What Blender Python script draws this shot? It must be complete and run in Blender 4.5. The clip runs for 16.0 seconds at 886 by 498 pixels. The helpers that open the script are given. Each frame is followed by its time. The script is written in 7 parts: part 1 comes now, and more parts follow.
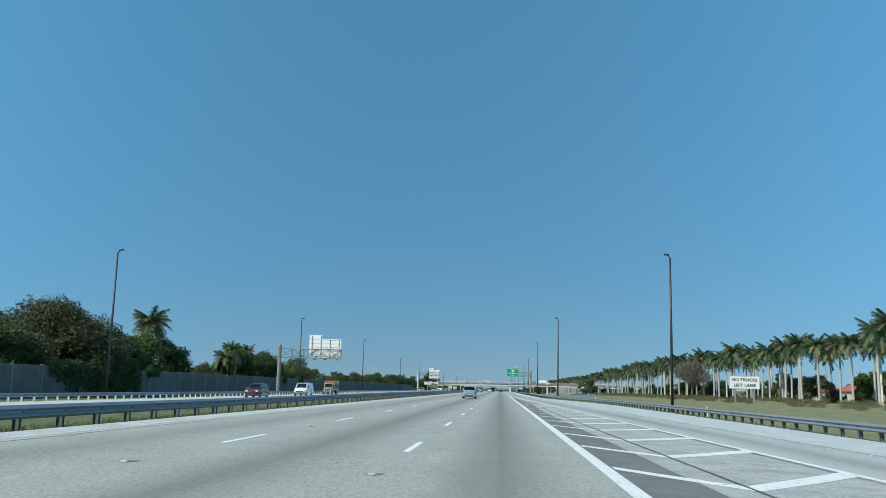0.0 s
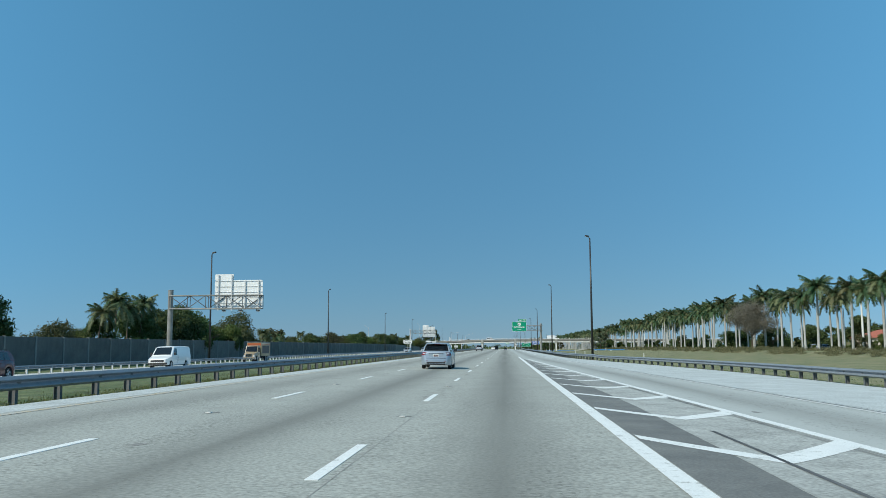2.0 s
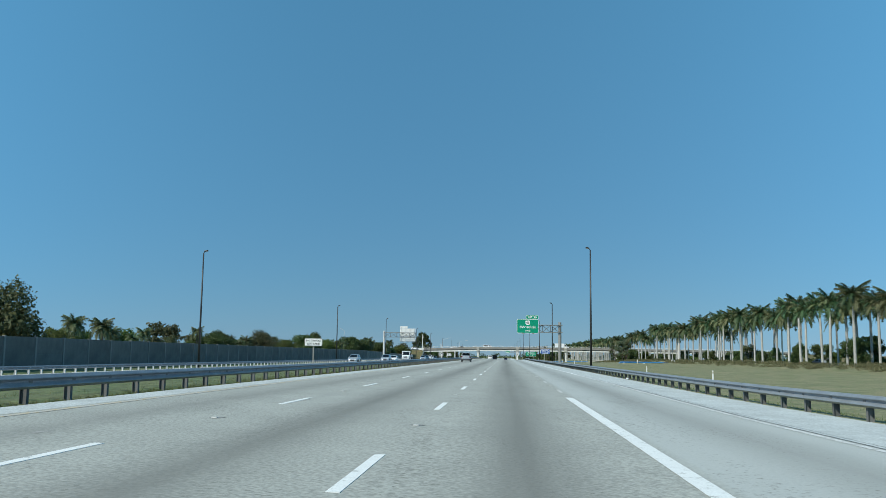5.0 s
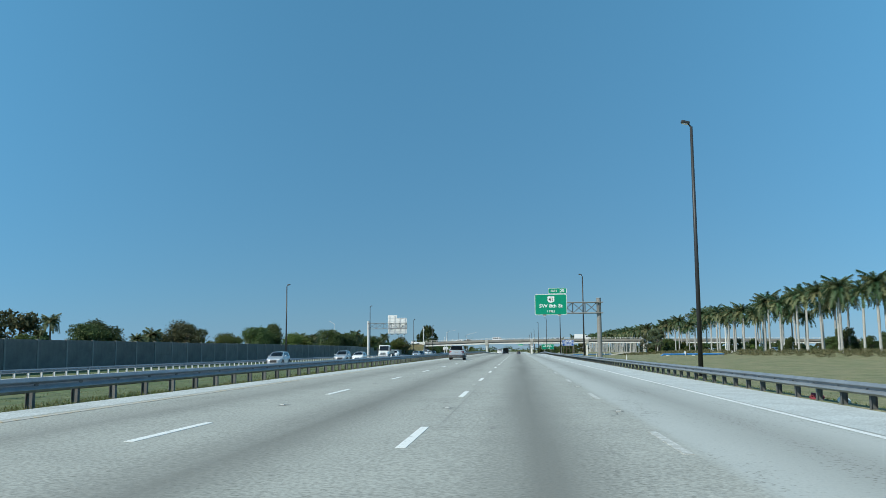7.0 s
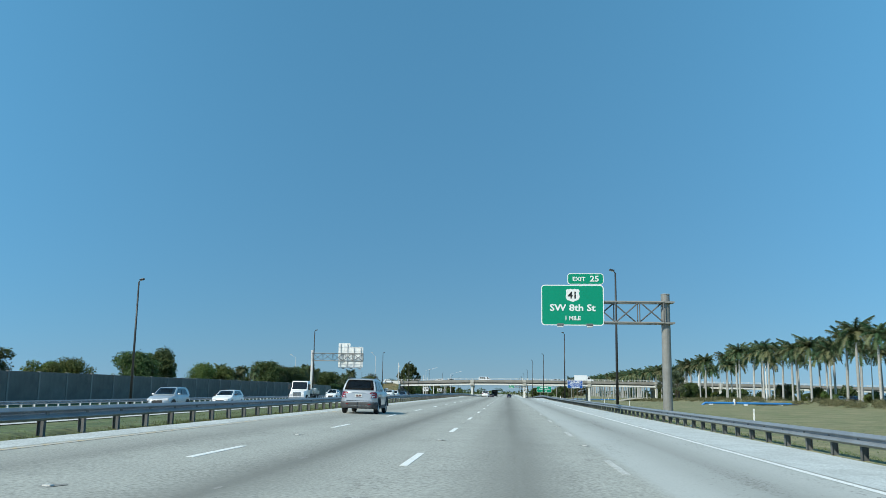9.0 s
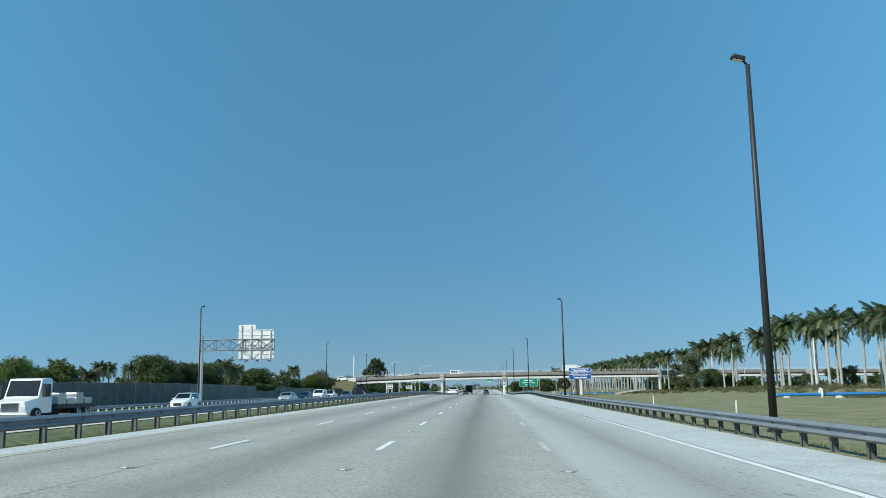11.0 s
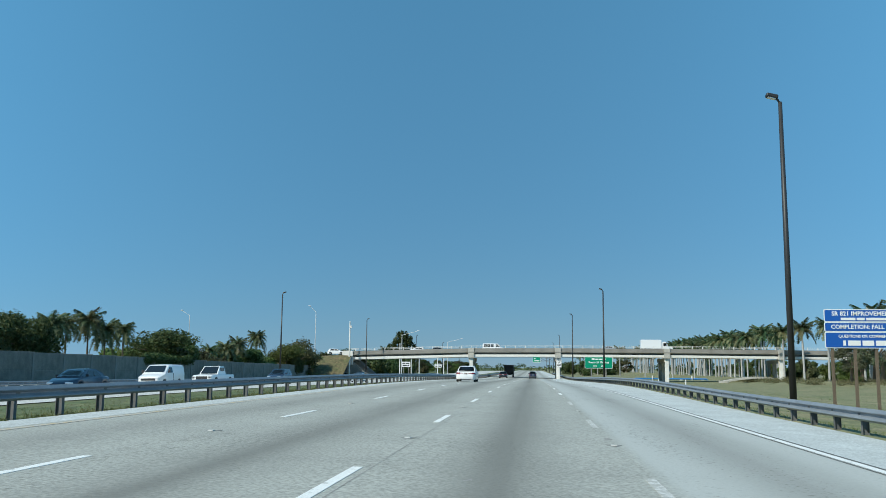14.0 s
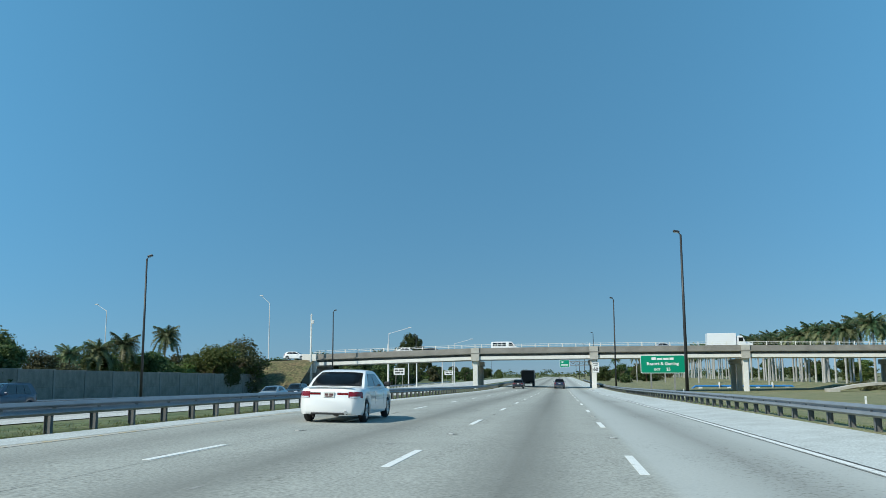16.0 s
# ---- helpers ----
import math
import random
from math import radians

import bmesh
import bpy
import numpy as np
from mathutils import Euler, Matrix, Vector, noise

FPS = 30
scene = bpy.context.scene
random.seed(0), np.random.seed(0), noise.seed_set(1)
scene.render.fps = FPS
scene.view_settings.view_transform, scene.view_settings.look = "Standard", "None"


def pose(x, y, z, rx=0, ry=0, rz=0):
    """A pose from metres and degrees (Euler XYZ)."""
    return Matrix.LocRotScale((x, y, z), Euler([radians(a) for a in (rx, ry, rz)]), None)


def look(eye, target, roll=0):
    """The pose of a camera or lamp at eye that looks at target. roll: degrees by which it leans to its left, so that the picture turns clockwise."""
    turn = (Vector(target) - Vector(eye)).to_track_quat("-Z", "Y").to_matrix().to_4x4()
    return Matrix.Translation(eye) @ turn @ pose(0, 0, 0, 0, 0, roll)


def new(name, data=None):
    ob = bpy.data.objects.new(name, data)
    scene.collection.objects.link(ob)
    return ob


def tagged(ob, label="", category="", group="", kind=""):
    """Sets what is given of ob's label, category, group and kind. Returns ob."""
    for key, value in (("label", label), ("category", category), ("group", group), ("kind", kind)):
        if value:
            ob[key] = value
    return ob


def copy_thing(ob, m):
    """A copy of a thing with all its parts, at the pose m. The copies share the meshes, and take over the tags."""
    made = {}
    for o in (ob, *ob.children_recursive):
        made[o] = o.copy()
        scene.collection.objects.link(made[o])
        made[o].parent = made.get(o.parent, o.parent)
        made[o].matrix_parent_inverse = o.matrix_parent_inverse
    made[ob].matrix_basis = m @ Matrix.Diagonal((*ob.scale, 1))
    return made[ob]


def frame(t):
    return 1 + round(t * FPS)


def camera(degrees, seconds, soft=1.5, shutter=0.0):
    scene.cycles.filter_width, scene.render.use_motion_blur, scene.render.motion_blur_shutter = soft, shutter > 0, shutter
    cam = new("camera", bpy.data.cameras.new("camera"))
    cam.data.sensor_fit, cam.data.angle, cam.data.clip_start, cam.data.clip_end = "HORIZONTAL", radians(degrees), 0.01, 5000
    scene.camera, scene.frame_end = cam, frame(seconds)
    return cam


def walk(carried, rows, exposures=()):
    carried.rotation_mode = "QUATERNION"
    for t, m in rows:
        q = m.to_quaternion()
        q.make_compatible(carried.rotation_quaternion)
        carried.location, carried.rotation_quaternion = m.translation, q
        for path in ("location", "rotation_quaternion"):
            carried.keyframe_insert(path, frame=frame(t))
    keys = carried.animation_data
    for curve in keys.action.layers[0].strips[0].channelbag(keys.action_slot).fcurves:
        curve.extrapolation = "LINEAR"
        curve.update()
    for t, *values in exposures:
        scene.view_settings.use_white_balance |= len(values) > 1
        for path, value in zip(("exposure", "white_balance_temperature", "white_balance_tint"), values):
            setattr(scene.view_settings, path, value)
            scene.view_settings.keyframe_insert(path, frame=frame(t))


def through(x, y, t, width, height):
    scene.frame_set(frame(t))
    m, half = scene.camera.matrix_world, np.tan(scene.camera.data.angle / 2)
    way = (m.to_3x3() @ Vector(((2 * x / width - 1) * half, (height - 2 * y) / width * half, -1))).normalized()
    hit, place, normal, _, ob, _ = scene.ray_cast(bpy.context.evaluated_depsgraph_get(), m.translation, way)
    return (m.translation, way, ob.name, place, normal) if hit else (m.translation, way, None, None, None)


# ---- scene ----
cam = camera(54.42, 16.0, soft=0.6)
PATH = [
    (0, (-0.01, 0.00, 1.29), (4.01, 9.15, 1.49)),
    (0.5, (0.02, 14.87, 1.29), (2.35, 9.39, -0.04)),
    (1, (0.03, 29.50, 1.29), (3.47, 8.95, -1.02)),
    (1.5, (0.07, 43.58, 1.30), (4.36, 6.90, -0.25)),
    (2, (0.06, 57.57, 1.31), (4.06, 6.49, -0.30)),
    (2.5, (0.08, 71.55, 1.30), (3.07, 6.93, -1.11)),
    (3, (-0.08, 85.75, 1.30), (4.58, 6.47, 1.40)),
    (5.5, (-0.33, 157.81, 1.29), (4.09, 7.52, 0.69)),
    (6, (-0.40, 172.21, 1.29), (4.60, 8.56, 1.30)),
    (6.5, (-0.37, 186.54, 1.27), (5.09, 8.42, 0.64)),
    (7, (-0.30, 200.96, 1.30), (4.83, 6.67, -0.36)),
    (7.5, (-0.29, 215.49, 1.34), (5.59, 6.97, -0.71)),
    (8, (-0.34, 230.02, 1.32), (5.95, 9.85, -0.60)),
    (8.5, (-0.20, 244.37, 1.28), (4.93, 8.01, -0.45)),
    (9, (-0.10, 258.59, 1.28), (4.38, 9.34, 0.87)),
    (11.5, (0.60, 329.29, 1.365), (2.53, 8.85, -1.06)),
    (12, (0.54, 343.39, 1.345), (3.94, 8.36, -0.03)),
    (12.5, (0.47, 357.51, 1.345), (5.28, 8.38, 0.75)),
    (13, (0.42, 371.55, 1.335), (5.79, 7.80, 1.07)),
    (13.5, (0.45, 385.48, 1.345), (5.53, 7.82, 0.74)),
    (14, (0.41, 399.22, 1.325), (5.94, 7.77, 0.53)),
    (14.5, (0.56, 413.28, 1.32), (6.29, 7.44, 0.08)),
    (15, (0.63, 427.45, 1.28), (6.51, 7.13, -0.31)),
    (15.5, (0.67, 441.62, 1.29), (4.93, 7.64, 0.05)),
    (16, (0.72, 455.76, 1.27), (7.67, 8.25, -0.23)),
]


def stand(place, yaw, pitch, roll):
    turn = Matrix.Rotation(radians(yaw), 4, "Z") @ Matrix.Rotation(radians(90 + pitch), 4, "X") @ Matrix.Rotation(radians(roll), 4, "Z")
    return Matrix.Translation(place) @ turn


walk(cam, [(t, stand(place, *turn)) for t, place, turn in PATH], exposures=[(t, stops, 6500, 3) for t, stops in ((0.0, -0.12), (1.5, -0.15), (2.0, -0.18), (3.0, -0.23), (5.5, -0.14), (8.0, -0.10), (9.0, -0.04), (11.5, -0.08), (16.0, -0.12))])

# ---- light ----
SUN_ELEVATION, SUN_AZIMUTH = 43.0, 226.0  # degrees; azimuth clockwise from the road's direction
world = bpy.data.worlds.new("sky")
scene.world = world
world.use_nodes = True
_n = world.node_tree.nodes
_sky = _n.new("ShaderNodeTexSky")
_sky.sky_type, _sky.sun_disc = "NISHITA", False
_sky.sun_elevation, _sky.sun_rotation = radians(SUN_ELEVATION), radians(SUN_AZIMUTH)
_sky.air_density, _sky.dust_density, _sky.ozone_density = 1.0, 0.0, 4.0
_n["Background"].inputs["Strength"].default_value = 0.10
_haze = _n.new("ShaderNodeMix")  # even haze over the clear sky
_haze.data_type = "RGBA"
_haze.inputs["Factor"].default_value = 0.77
_way, _axes, _tint = _n.new("ShaderNodeTexCoord"), _n.new("ShaderNodeSeparateXYZ"), _n.new("ShaderNodeVectorMath")
_shift, _square, _rise, _cap = (_n.new("ShaderNodeMath") for k in range(4))  # brightening to both sides of the road's line, put into the haze colour
_shift.operation, _square.operation, _rise.operation, _cap.operation, _tint.operation = "ADD", "POWER", "MULTIPLY_ADD", "MINIMUM", "SCALE"
_shift.inputs[1].default_value, _square.inputs[1].default_value, _cap.inputs[1].default_value = 0.09, 2.0, 1.42
_rise.inputs[1].default_value, _rise.inputs[2].default_value = 1.75, 0.95
_tint.inputs[0].default_value = (0.88, 3.02, 5.55)
for _a, _b in ((_way.outputs["Generated"], _axes.inputs[0]), (_axes.outputs["X"], _shift.inputs[0]), (_shift.outputs[0], _square.inputs[0]), (_square.outputs[0], _rise.inputs[0]),
               (_rise.outputs[0], _cap.inputs[0]), (_cap.outputs[0], _tint.inputs["Scale"]), (_tint.outputs["Vector"], _haze.inputs["B"])):
    world.node_tree.links.new(_a, _b)
world.node_tree.links.new(_sky.outputs["Color"], _haze.inputs["A"])
world.node_tree.links.new(_haze.outputs["Result"], _n["Background"].inputs["Color"])
sun = new("sun", bpy.data.lights.new("sun", "SUN"))
sun.data.energy, sun.data.angle, sun.data.color = 4.9, radians(0.5), (1.0, 0.95, 0.87)
_a, _e = radians(SUN_AZIMUTH), radians(SUN_ELEVATION)
sun.matrix_world = look((math.sin(_a) * math.cos(_e) * 50, math.cos(_a) * math.cos(_e) * 50, math.sin(_e) * 50), (0, 0, 0))
scene.view_settings.exposure = 0.0

# ---- materials ----


def material(name, color, rough=0.8, metal=0.0, spots=None, scale=4.0, amount=0.5, grain=60.0, grain_amount=0.12, bump=0.15, coords="Object", vary=0.0):
    """A surface with stains (large noise towards the colour spots), grain and fine relief."""
    m = bpy.data.materials.new(name)
    m.use_nodes = True
    t = m.node_tree
    b = t.nodes["Principled BSDF"]
    b.inputs["Roughness"].default_value, b.inputs["Metallic"].default_value = rough, metal
    co = t.nodes.new("ShaderNodeTexCoord").outputs[coords]
    big, fine = t.nodes.new("ShaderNodeTexNoise"), t.nodes.new("ShaderNodeTexNoise")
    big.inputs["Scale"].default_value, big.inputs["Detail"].default_value, big.inputs["Roughness"].default_value = scale, 6, 0.65
    fine.inputs["Scale"].default_value, fine.inputs["Detail"].default_value = grain, 3
    t.links.new(co, big.inputs["Vector"])
    t.links.new(co, fine.inputs["Vector"])
    ramp = t.nodes.new("ShaderNodeValToRGB")
    ramp.color_ramp.elements[0].position, ramp.color_ramp.elements[1].position = 0.35, 0.7
    t.links.new(big.outputs["Fac"], ramp.inputs["Fac"])
    mix = t.nodes.new("ShaderNodeMix")
    mix.data_type = "RGBA"
    spots = spots or [c * 0.7 for c in color]
    mix.inputs["A"].default_value, mix.inputs["B"].default_value = (*color, 1), (*spots, 1)
    k = t.nodes.new("ShaderNodeMath")
    k.operation = "MULTIPLY"
    k.inputs[1].default_value = amount
    t.links.new(ramp.outputs["Color"], k.inputs[0])
    t.links.new(k.outputs[0], mix.inputs["Factor"])
    out = mix.outputs["Result"]
    g = t.nodes.new("ShaderNodeMapRange")
    g.inputs["From Min"].default_value, g.inputs["From Max"].default_value = 0.3, 0.7
    g.inputs["To Min"].default_value, g.inputs["To Max"].default_value = 1 - grain_amount, 1 + grain_amount
    t.links.new(fine.outputs["Fac"], g.inputs["Value"])
    hsv = t.nodes.new("ShaderNodeHueSaturation")
    t.links.new(out, hsv.inputs["Color"])
    value = g.outputs["Result"]
    if vary:
        info = t.nodes.new("ShaderNodeObjectInfo")
        v = t.nodes.new("ShaderNodeMapRange")
        v.inputs["To Min"].default_value, v.inputs["To Max"].default_value = 1 - vary, 1 + vary
        t.links.new(info.outputs["Random"], v.inputs["Value"])
        w = t.nodes.new("ShaderNodeMath")
        w.operation = "MULTIPLY"
        t.links.new(value, w.inputs[0])
        t.links.new(v.outputs["Result"], w.inputs[1])
        value = w.outputs[0]
    t.links.new(value, hsv.inputs["Value"])
    t.links.new(hsv.outputs["Color"], b.inputs["Base Color"])
    if bump:
        bp = t.nodes.new("ShaderNodeBump")
        bp.inputs["Strength"].default_value, bp.inputs["Distance"].default_value = bump, 0.02
        t.links.new(fine.outputs["Fac"], bp.inputs["Height"])
        t.links.new(bp.outputs["Normal"], b.inputs["Normal"])
    return m


def math_node(t, op, a, b=None, c=None):
    n = t.nodes.new("ShaderNodeMath")
    n.operation = op
    for i, v in enumerate((a, b, c)):
        if v is None:
            continue
        if isinstance(v, (int, float)):
            n.inputs[i].default_value = v
        else:
            t.links.new(v, n.inputs[i])
    return n.outputs[0]


def lane_concrete(name, color, lanes, width, newer=None):
    """Worn concrete: an oil-dark band along the middle of each lane, faint wheel paths, mottling, grain."""
    m = material(name, color, rough=0.85, spots=[c * 0.80 for c in color], scale=0.5, amount=0.7, grain=20, grain_amount=0.30, bump=0.3)
    t = m.node_tree
    b = t.nodes["Principled BSDF"]
    co = t.nodes.new("ShaderNodeTexCoord").outputs["Object"]
    sep = t.nodes.new("ShaderNodeSeparateXYZ")
    t.links.new(co, sep.inputs[0])
    stretch = t.nodes.new("ShaderNodeMapping")
    stretch.inputs["Scale"].default_value = (1.2, 0.03, 1)
    t.links.new(co, stretch.inputs[0])
    wob = t.nodes.new("ShaderNodeTexNoise")
    wob.inputs["Scale"].default_value, wob.inputs["Detail"].default_value = 1.0, 5
    t.links.new(stretch.outputs[0], wob.inputs["Vector"])
    total = None
    for x, strength, drift in lanes:
        if drift:  # the outer lane swings in from the ramp
            x = math_node(t, "MAXIMUM", math_node(t, "MULTIPLY_ADD", sep.outputs["Y"], -0.031, 8.85), x)
        d = math_node(t, "SUBTRACT", sep.outputs["X"], x)
        d = math_node(t, "DIVIDE", math_node(t, "ABSOLUTE", d), width)
        f = math_node(t, "MULTIPLY", math_node(t, "SUBTRACT", 1.0, math_node(t, "SMOOTH_MIN", d, 1.0, 0.3)), strength)
        total = f if total is None else math_node(t, "ADD", total, f)
    total = math_node(t, "MULTIPLY", total, math_node(t, "MULTIPLY_ADD", wob.outputs["Fac"], 1.3, 0.35))
    total = math_node(t, "MINIMUM", total, 0.85)
    dots = t.nodes.new("ShaderNodeTexNoise")  # pitted, worn-out places
    dots.inputs["Scale"].default_value, dots.inputs["Detail"].default_value, dots.inputs["Roughness"].default_value = 13.0, 3, 0.6
    t.links.new(co, dots.inputs["Vector"])
    patch = t.nodes.new("ShaderNodeMapping")
    patch.inputs["Scale"].default_value = (0.9, 0.12, 1)
    t.links.new(co, patch.inputs[0])
    where = t.nodes.new("ShaderNodeTexNoise")
    where.inputs["Scale"].default_value, where.inputs["Detail"].default_value = 1.0, 3
    t.links.new(patch.outputs[0], where.inputs["Vector"])
    cut = math_node(t, "MULTIPLY_ADD", where.outputs["Fac"], -0.5, 0.85)
    pit = math_node(t, "MULTIPLY", math_node(t, "SUBTRACT", dots.outputs["Fac"], cut), 9.0)
    pit = math_node(t, "MULTIPLY", math_node(t, "MAXIMUM", pit, 0.0), 0.6)
    total = math_node(t, "MINIMUM", math_node(t, "ADD", total, pit), 0.95)
    old = b.inputs["Base Color"].links[0].from_socket
    mix = t.nodes.new("ShaderNodeMix")
    mix.data_type = "RGBA"
    mix.inputs["B"].default_value = (color[0] * 0.45, color[1] * 0.44, color[2] * 0.43, 1)
    if newer is not None:  # the slabs beyond this x were laid later and are paler
        fresh = t.nodes.new("ShaderNodeMix")
        fresh.data_type = "RGBA"
        fresh.inputs["B"].default_value = (color[0] * 1.2, color[1] * 1.24, color[2] * 1.32, 1)
        edge = math_node(t, "MULTIPLY", math_node(t, "SUBTRACT", sep.outputs["X"], newer), 4.0)
        t.links.new(math_node(t, "MULTIPLY", math_node(t, "MINIMUM", math_node(t, "MAXIMUM", edge, 0.0), 1.0), 0.75), fresh.inputs["Factor"])
        t.links.new(old, fresh.inputs["A"])
        old = fresh.outputs["Result"]
    t.links.new(total, mix.inputs["Factor"])
    t.links.new(old, mix.inputs["A"])
    t.links.new(mix.outputs["Result"], b.inputs["Base Color"])
    return m


def worn_paint(name, color, base, wear=0.45):
    """Road paint with chips through which the concrete shows."""
    m = material(name, color, rough=0.7, scale=2.5, amount=0.25, grain=40, grain_amount=0.1, bump=0.1)
    t = m.node_tree
    b = t.nodes["Principled BSDF"]
    co = t.nodes.new("ShaderNodeTexCoord").outputs["Object"]
    n = t.nodes.new("ShaderNodeTexNoise")
    n.inputs["Scale"].default_value, n.inputs["Detail"].default_value, n.inputs["Roughness"].default_value = 6, 8, 0.75
    t.links.new(co, n.inputs["Vector"])
    r = t.nodes.new("ShaderNodeMapRange")
    r.inputs["From Min"].default_value, r.inputs["From Max"].default_value = wear + 0.04, wear - 0.04
    t.links.new(n.outputs["Fac"], r.inputs["Value"])
    old = b.inputs["Base Color"].links[0].from_socket
    mix = t.nodes.new("ShaderNodeMix")
    mix.data_type = "RGBA"
    mix.inputs["B"].default_value = (*base, 1)
    t.links.new(r.outputs["Result"], mix.inputs["Factor"])
    t.links.new(old, mix.inputs["A"])
    t.links.new(mix.outputs["Result"], b.inputs["Base Color"])
    return m


def glossy(name, color, rough=0.25, metal=0.0, coat=0.0):
    m = bpy.data.materials.new(name)
    m.use_nodes = True
    b = m.node_tree.nodes["Principled BSDF"]
    b.inputs["Base Color"].default_value = (*color, 1)
    b.inputs["Roughness"].default_value, b.inputs["Metallic"].default_value, b.inputs["Coat Weight"].default_value = rough, metal, coat
    b.inputs["Coat Roughness"].default_value = 0.06
    return m


def leafy(name, color, other, rough=0.55, through=0.25, gloss=0.25):
    """Foliage: colour varies from clump to clump, some light passes through."""
    m = bpy.data.materials.new(name)
    m.use_nodes = True
    t = m.node_tree
    b = t.nodes["Principled BSDF"]
    b.inputs["Roughness"].default_value, b.inputs["Specular IOR Level"].default_value = rough, gloss
    geo = t.nodes.new("ShaderNodeNewGeometry")
    info = t.nodes.new("ShaderNodeObjectInfo")
    mix = t.nodes.new("ShaderNodeMix")
    mix.data_type = "RGBA"
    mix.inputs["A"].default_value, mix.inputs["B"].default_value = (*color, 1), (*other, 1)
    t.links.new(geo.outputs["Random Per Island"], mix.inputs["Factor"])
    hsv = t.nodes.new("ShaderNodeHueSaturation")
    t.links.new(mix.outputs["Result"], hsv.inputs["Color"])
    t.links.new(math_node(t, "MULTIPLY_ADD", info.outputs["Random"], 0.05, 0.475), hsv.inputs["Hue"])
    t.links.new(math_node(t, "MULTIPLY_ADD", info.outputs["Random"], 0.5, 0.75), hsv.inputs["Value"])
    t.links.new(hsv.outputs["Color"], b.inputs["Base Color"])
    tr = t.nodes.new("ShaderNodeBsdfTranslucent")
    t.links.new(hsv.outputs["Color"], tr.inputs["Color"])
    add = t.nodes.new("ShaderNodeMixShader")
    add.inputs["Fac"].default_value = through
    t.links.new(b.outputs["BSDF"], add.inputs[1])
    t.links.new(tr.outputs["BSDF"], add.inputs[2])
    t.links.new(add.outputs["Shader"], t.nodes["Material Output"].inputs["Surface"])
    return m


CONCRETE = (0.362, 0.366, 0.326)
M_ROAD = lane_concrete("worn lane concrete", CONCRETE, [(0.0, 0.82, False), (-3.66, 0.75, False), (-7.2, 0.45, False), (3.7, 0.5, True)], 1.15, 1.9)
M_ROAD_FAR = lane_concrete("opposing lane concrete", (0.52, 0.52, 0.49), [(-24.2, 0.4, False), (-27.9, 0.4, False), (-31.5, 0.4, False)], 1.2)
M_SHOULDER = material("pale shoulder concrete", (0.50, 0.53, 0.515), 0.9, spots=(0.36, 0.378, 0.362), scale=0.7, amount=0.8, grain=20, grain_amount=0.27, bump=0.3)
M_ASPHALT = material("dark gore asphalt", (0.13, 0.132, 0.125), 0.9, spots=(0.21, 0.212, 0.195), scale=0.9, amount=0.8, grain=30, grain_amount=0.2, bump=0.3)
M_GORE = material("rough gore slab", (0.42, 0.43, 0.40), 0.95, spots=(0.25, 0.255, 0.235), scale=1.1, amount=0.9, grain=18, grain_amount=0.3, bump=0.25)
M_GORE_WORN = material("worn gore surface", (0.23, 0.233, 0.215), 0.95, spots=(0.32, 0.322, 0.30), scale=0.9, amount=0.8, grain=20, grain_amount=0.3, bump=0.3)
M_WHITE = worn_paint("white road paint", (0.76, 0.77, 0.74), (0.40, 0.40, 0.365), 0.40)
M_WORN = worn_paint("worn white road paint", (0.62, 0.62, 0.59), (0.38, 0.375, 0.34), 0.515)
M_EDGE = worn_paint("fading edge paint", (0.66, 0.66, 0.63), (0.44, 0.44, 0.41), 0.49)
M_YELLOW = worn_paint("yellow road paint", (0.52, 0.40, 0.20), (0.45, 0.44, 0.40), 0.53)
M_JOINT = material("tarred joint", (0.13, 0.13, 0.12), 0.8, spots=(0.40, 0.40, 0.37), scale=0.22, amount=1.0)
M_FAINT = material("faint lane joint", (0.26, 0.255, 0.23), 0.85, spots=(0.37, 0.365, 0.33), scale=0.5, amount=1.0)
M_MARKER = material("dulled marker", (0.52, 0.52, 0.49), 0.5, scale=12)
M_SEAL = material("black joint seal", (0.055, 0.055, 0.055), 0.8, spots=(0.2, 0.2, 0.19), scale=0.5, amount=0.6)
M_GRASS = material("dry roadside grass", (0.125, 0.145, 0.058), 0.95, spots=(0.26, 0.225, 0.125), scale=0.4, amount=1.0, grain=8.0, grain_amount=0.55, bump=0.5)
M_MEDIAN = material("green median grass", (0.062, 0.098, 0.030), 0.95, spots=(0.155, 0.15, 0.068), scale=0.35, amount=0.85, grain=3.2, grain_amount=0.6, bump=0.9)
M_BLADE = leafy("grass blades", (0.085, 0.15, 0.04), (0.24, 0.23, 0.10), 0.7, 0.35)
M_RAIL = material("galvanised steel", (0.245, 0.27, 0.295), 0.42, metal=0.15, spots=(0.15, 0.17, 0.19), scale=1.5, amount=0.7, grain=30, bump=0.05)
M_POST = material("weathered post steel", (0.15, 0.155, 0.155), 0.75, metal=0.1, spots=(0.09, 0.085, 0.075), scale=3, amount=0.6, bump=0.1, vary=0.2)
# brighter post colour: sun on the near faces, put into the whole post
M_POST_SUNLIT = material("sunlit-bright posts", (0.62, 0.63, 0.62), 0.7, spots=(0.45, 0.45, 0.43), scale=3, bump=0.1)
M_LATTICE = material("dark steel lattice", (0.13, 0.135, 0.14), 0.6, scale=2, bump=0.05)
M_BANK = material("rough bank grass", (0.085, 0.09, 0.035), 0.95, spots=(0.17, 0.125, 0.065), scale=0.5, amount=1.0, grain=2.2, grain_amount=0.6, bump=1.0)
M_POLE = material("dark bronze paint", (0.022, 0.024, 0.026), 0.5, spots=(0.04, 0.04, 0.04), scale=2, bump=0.03)
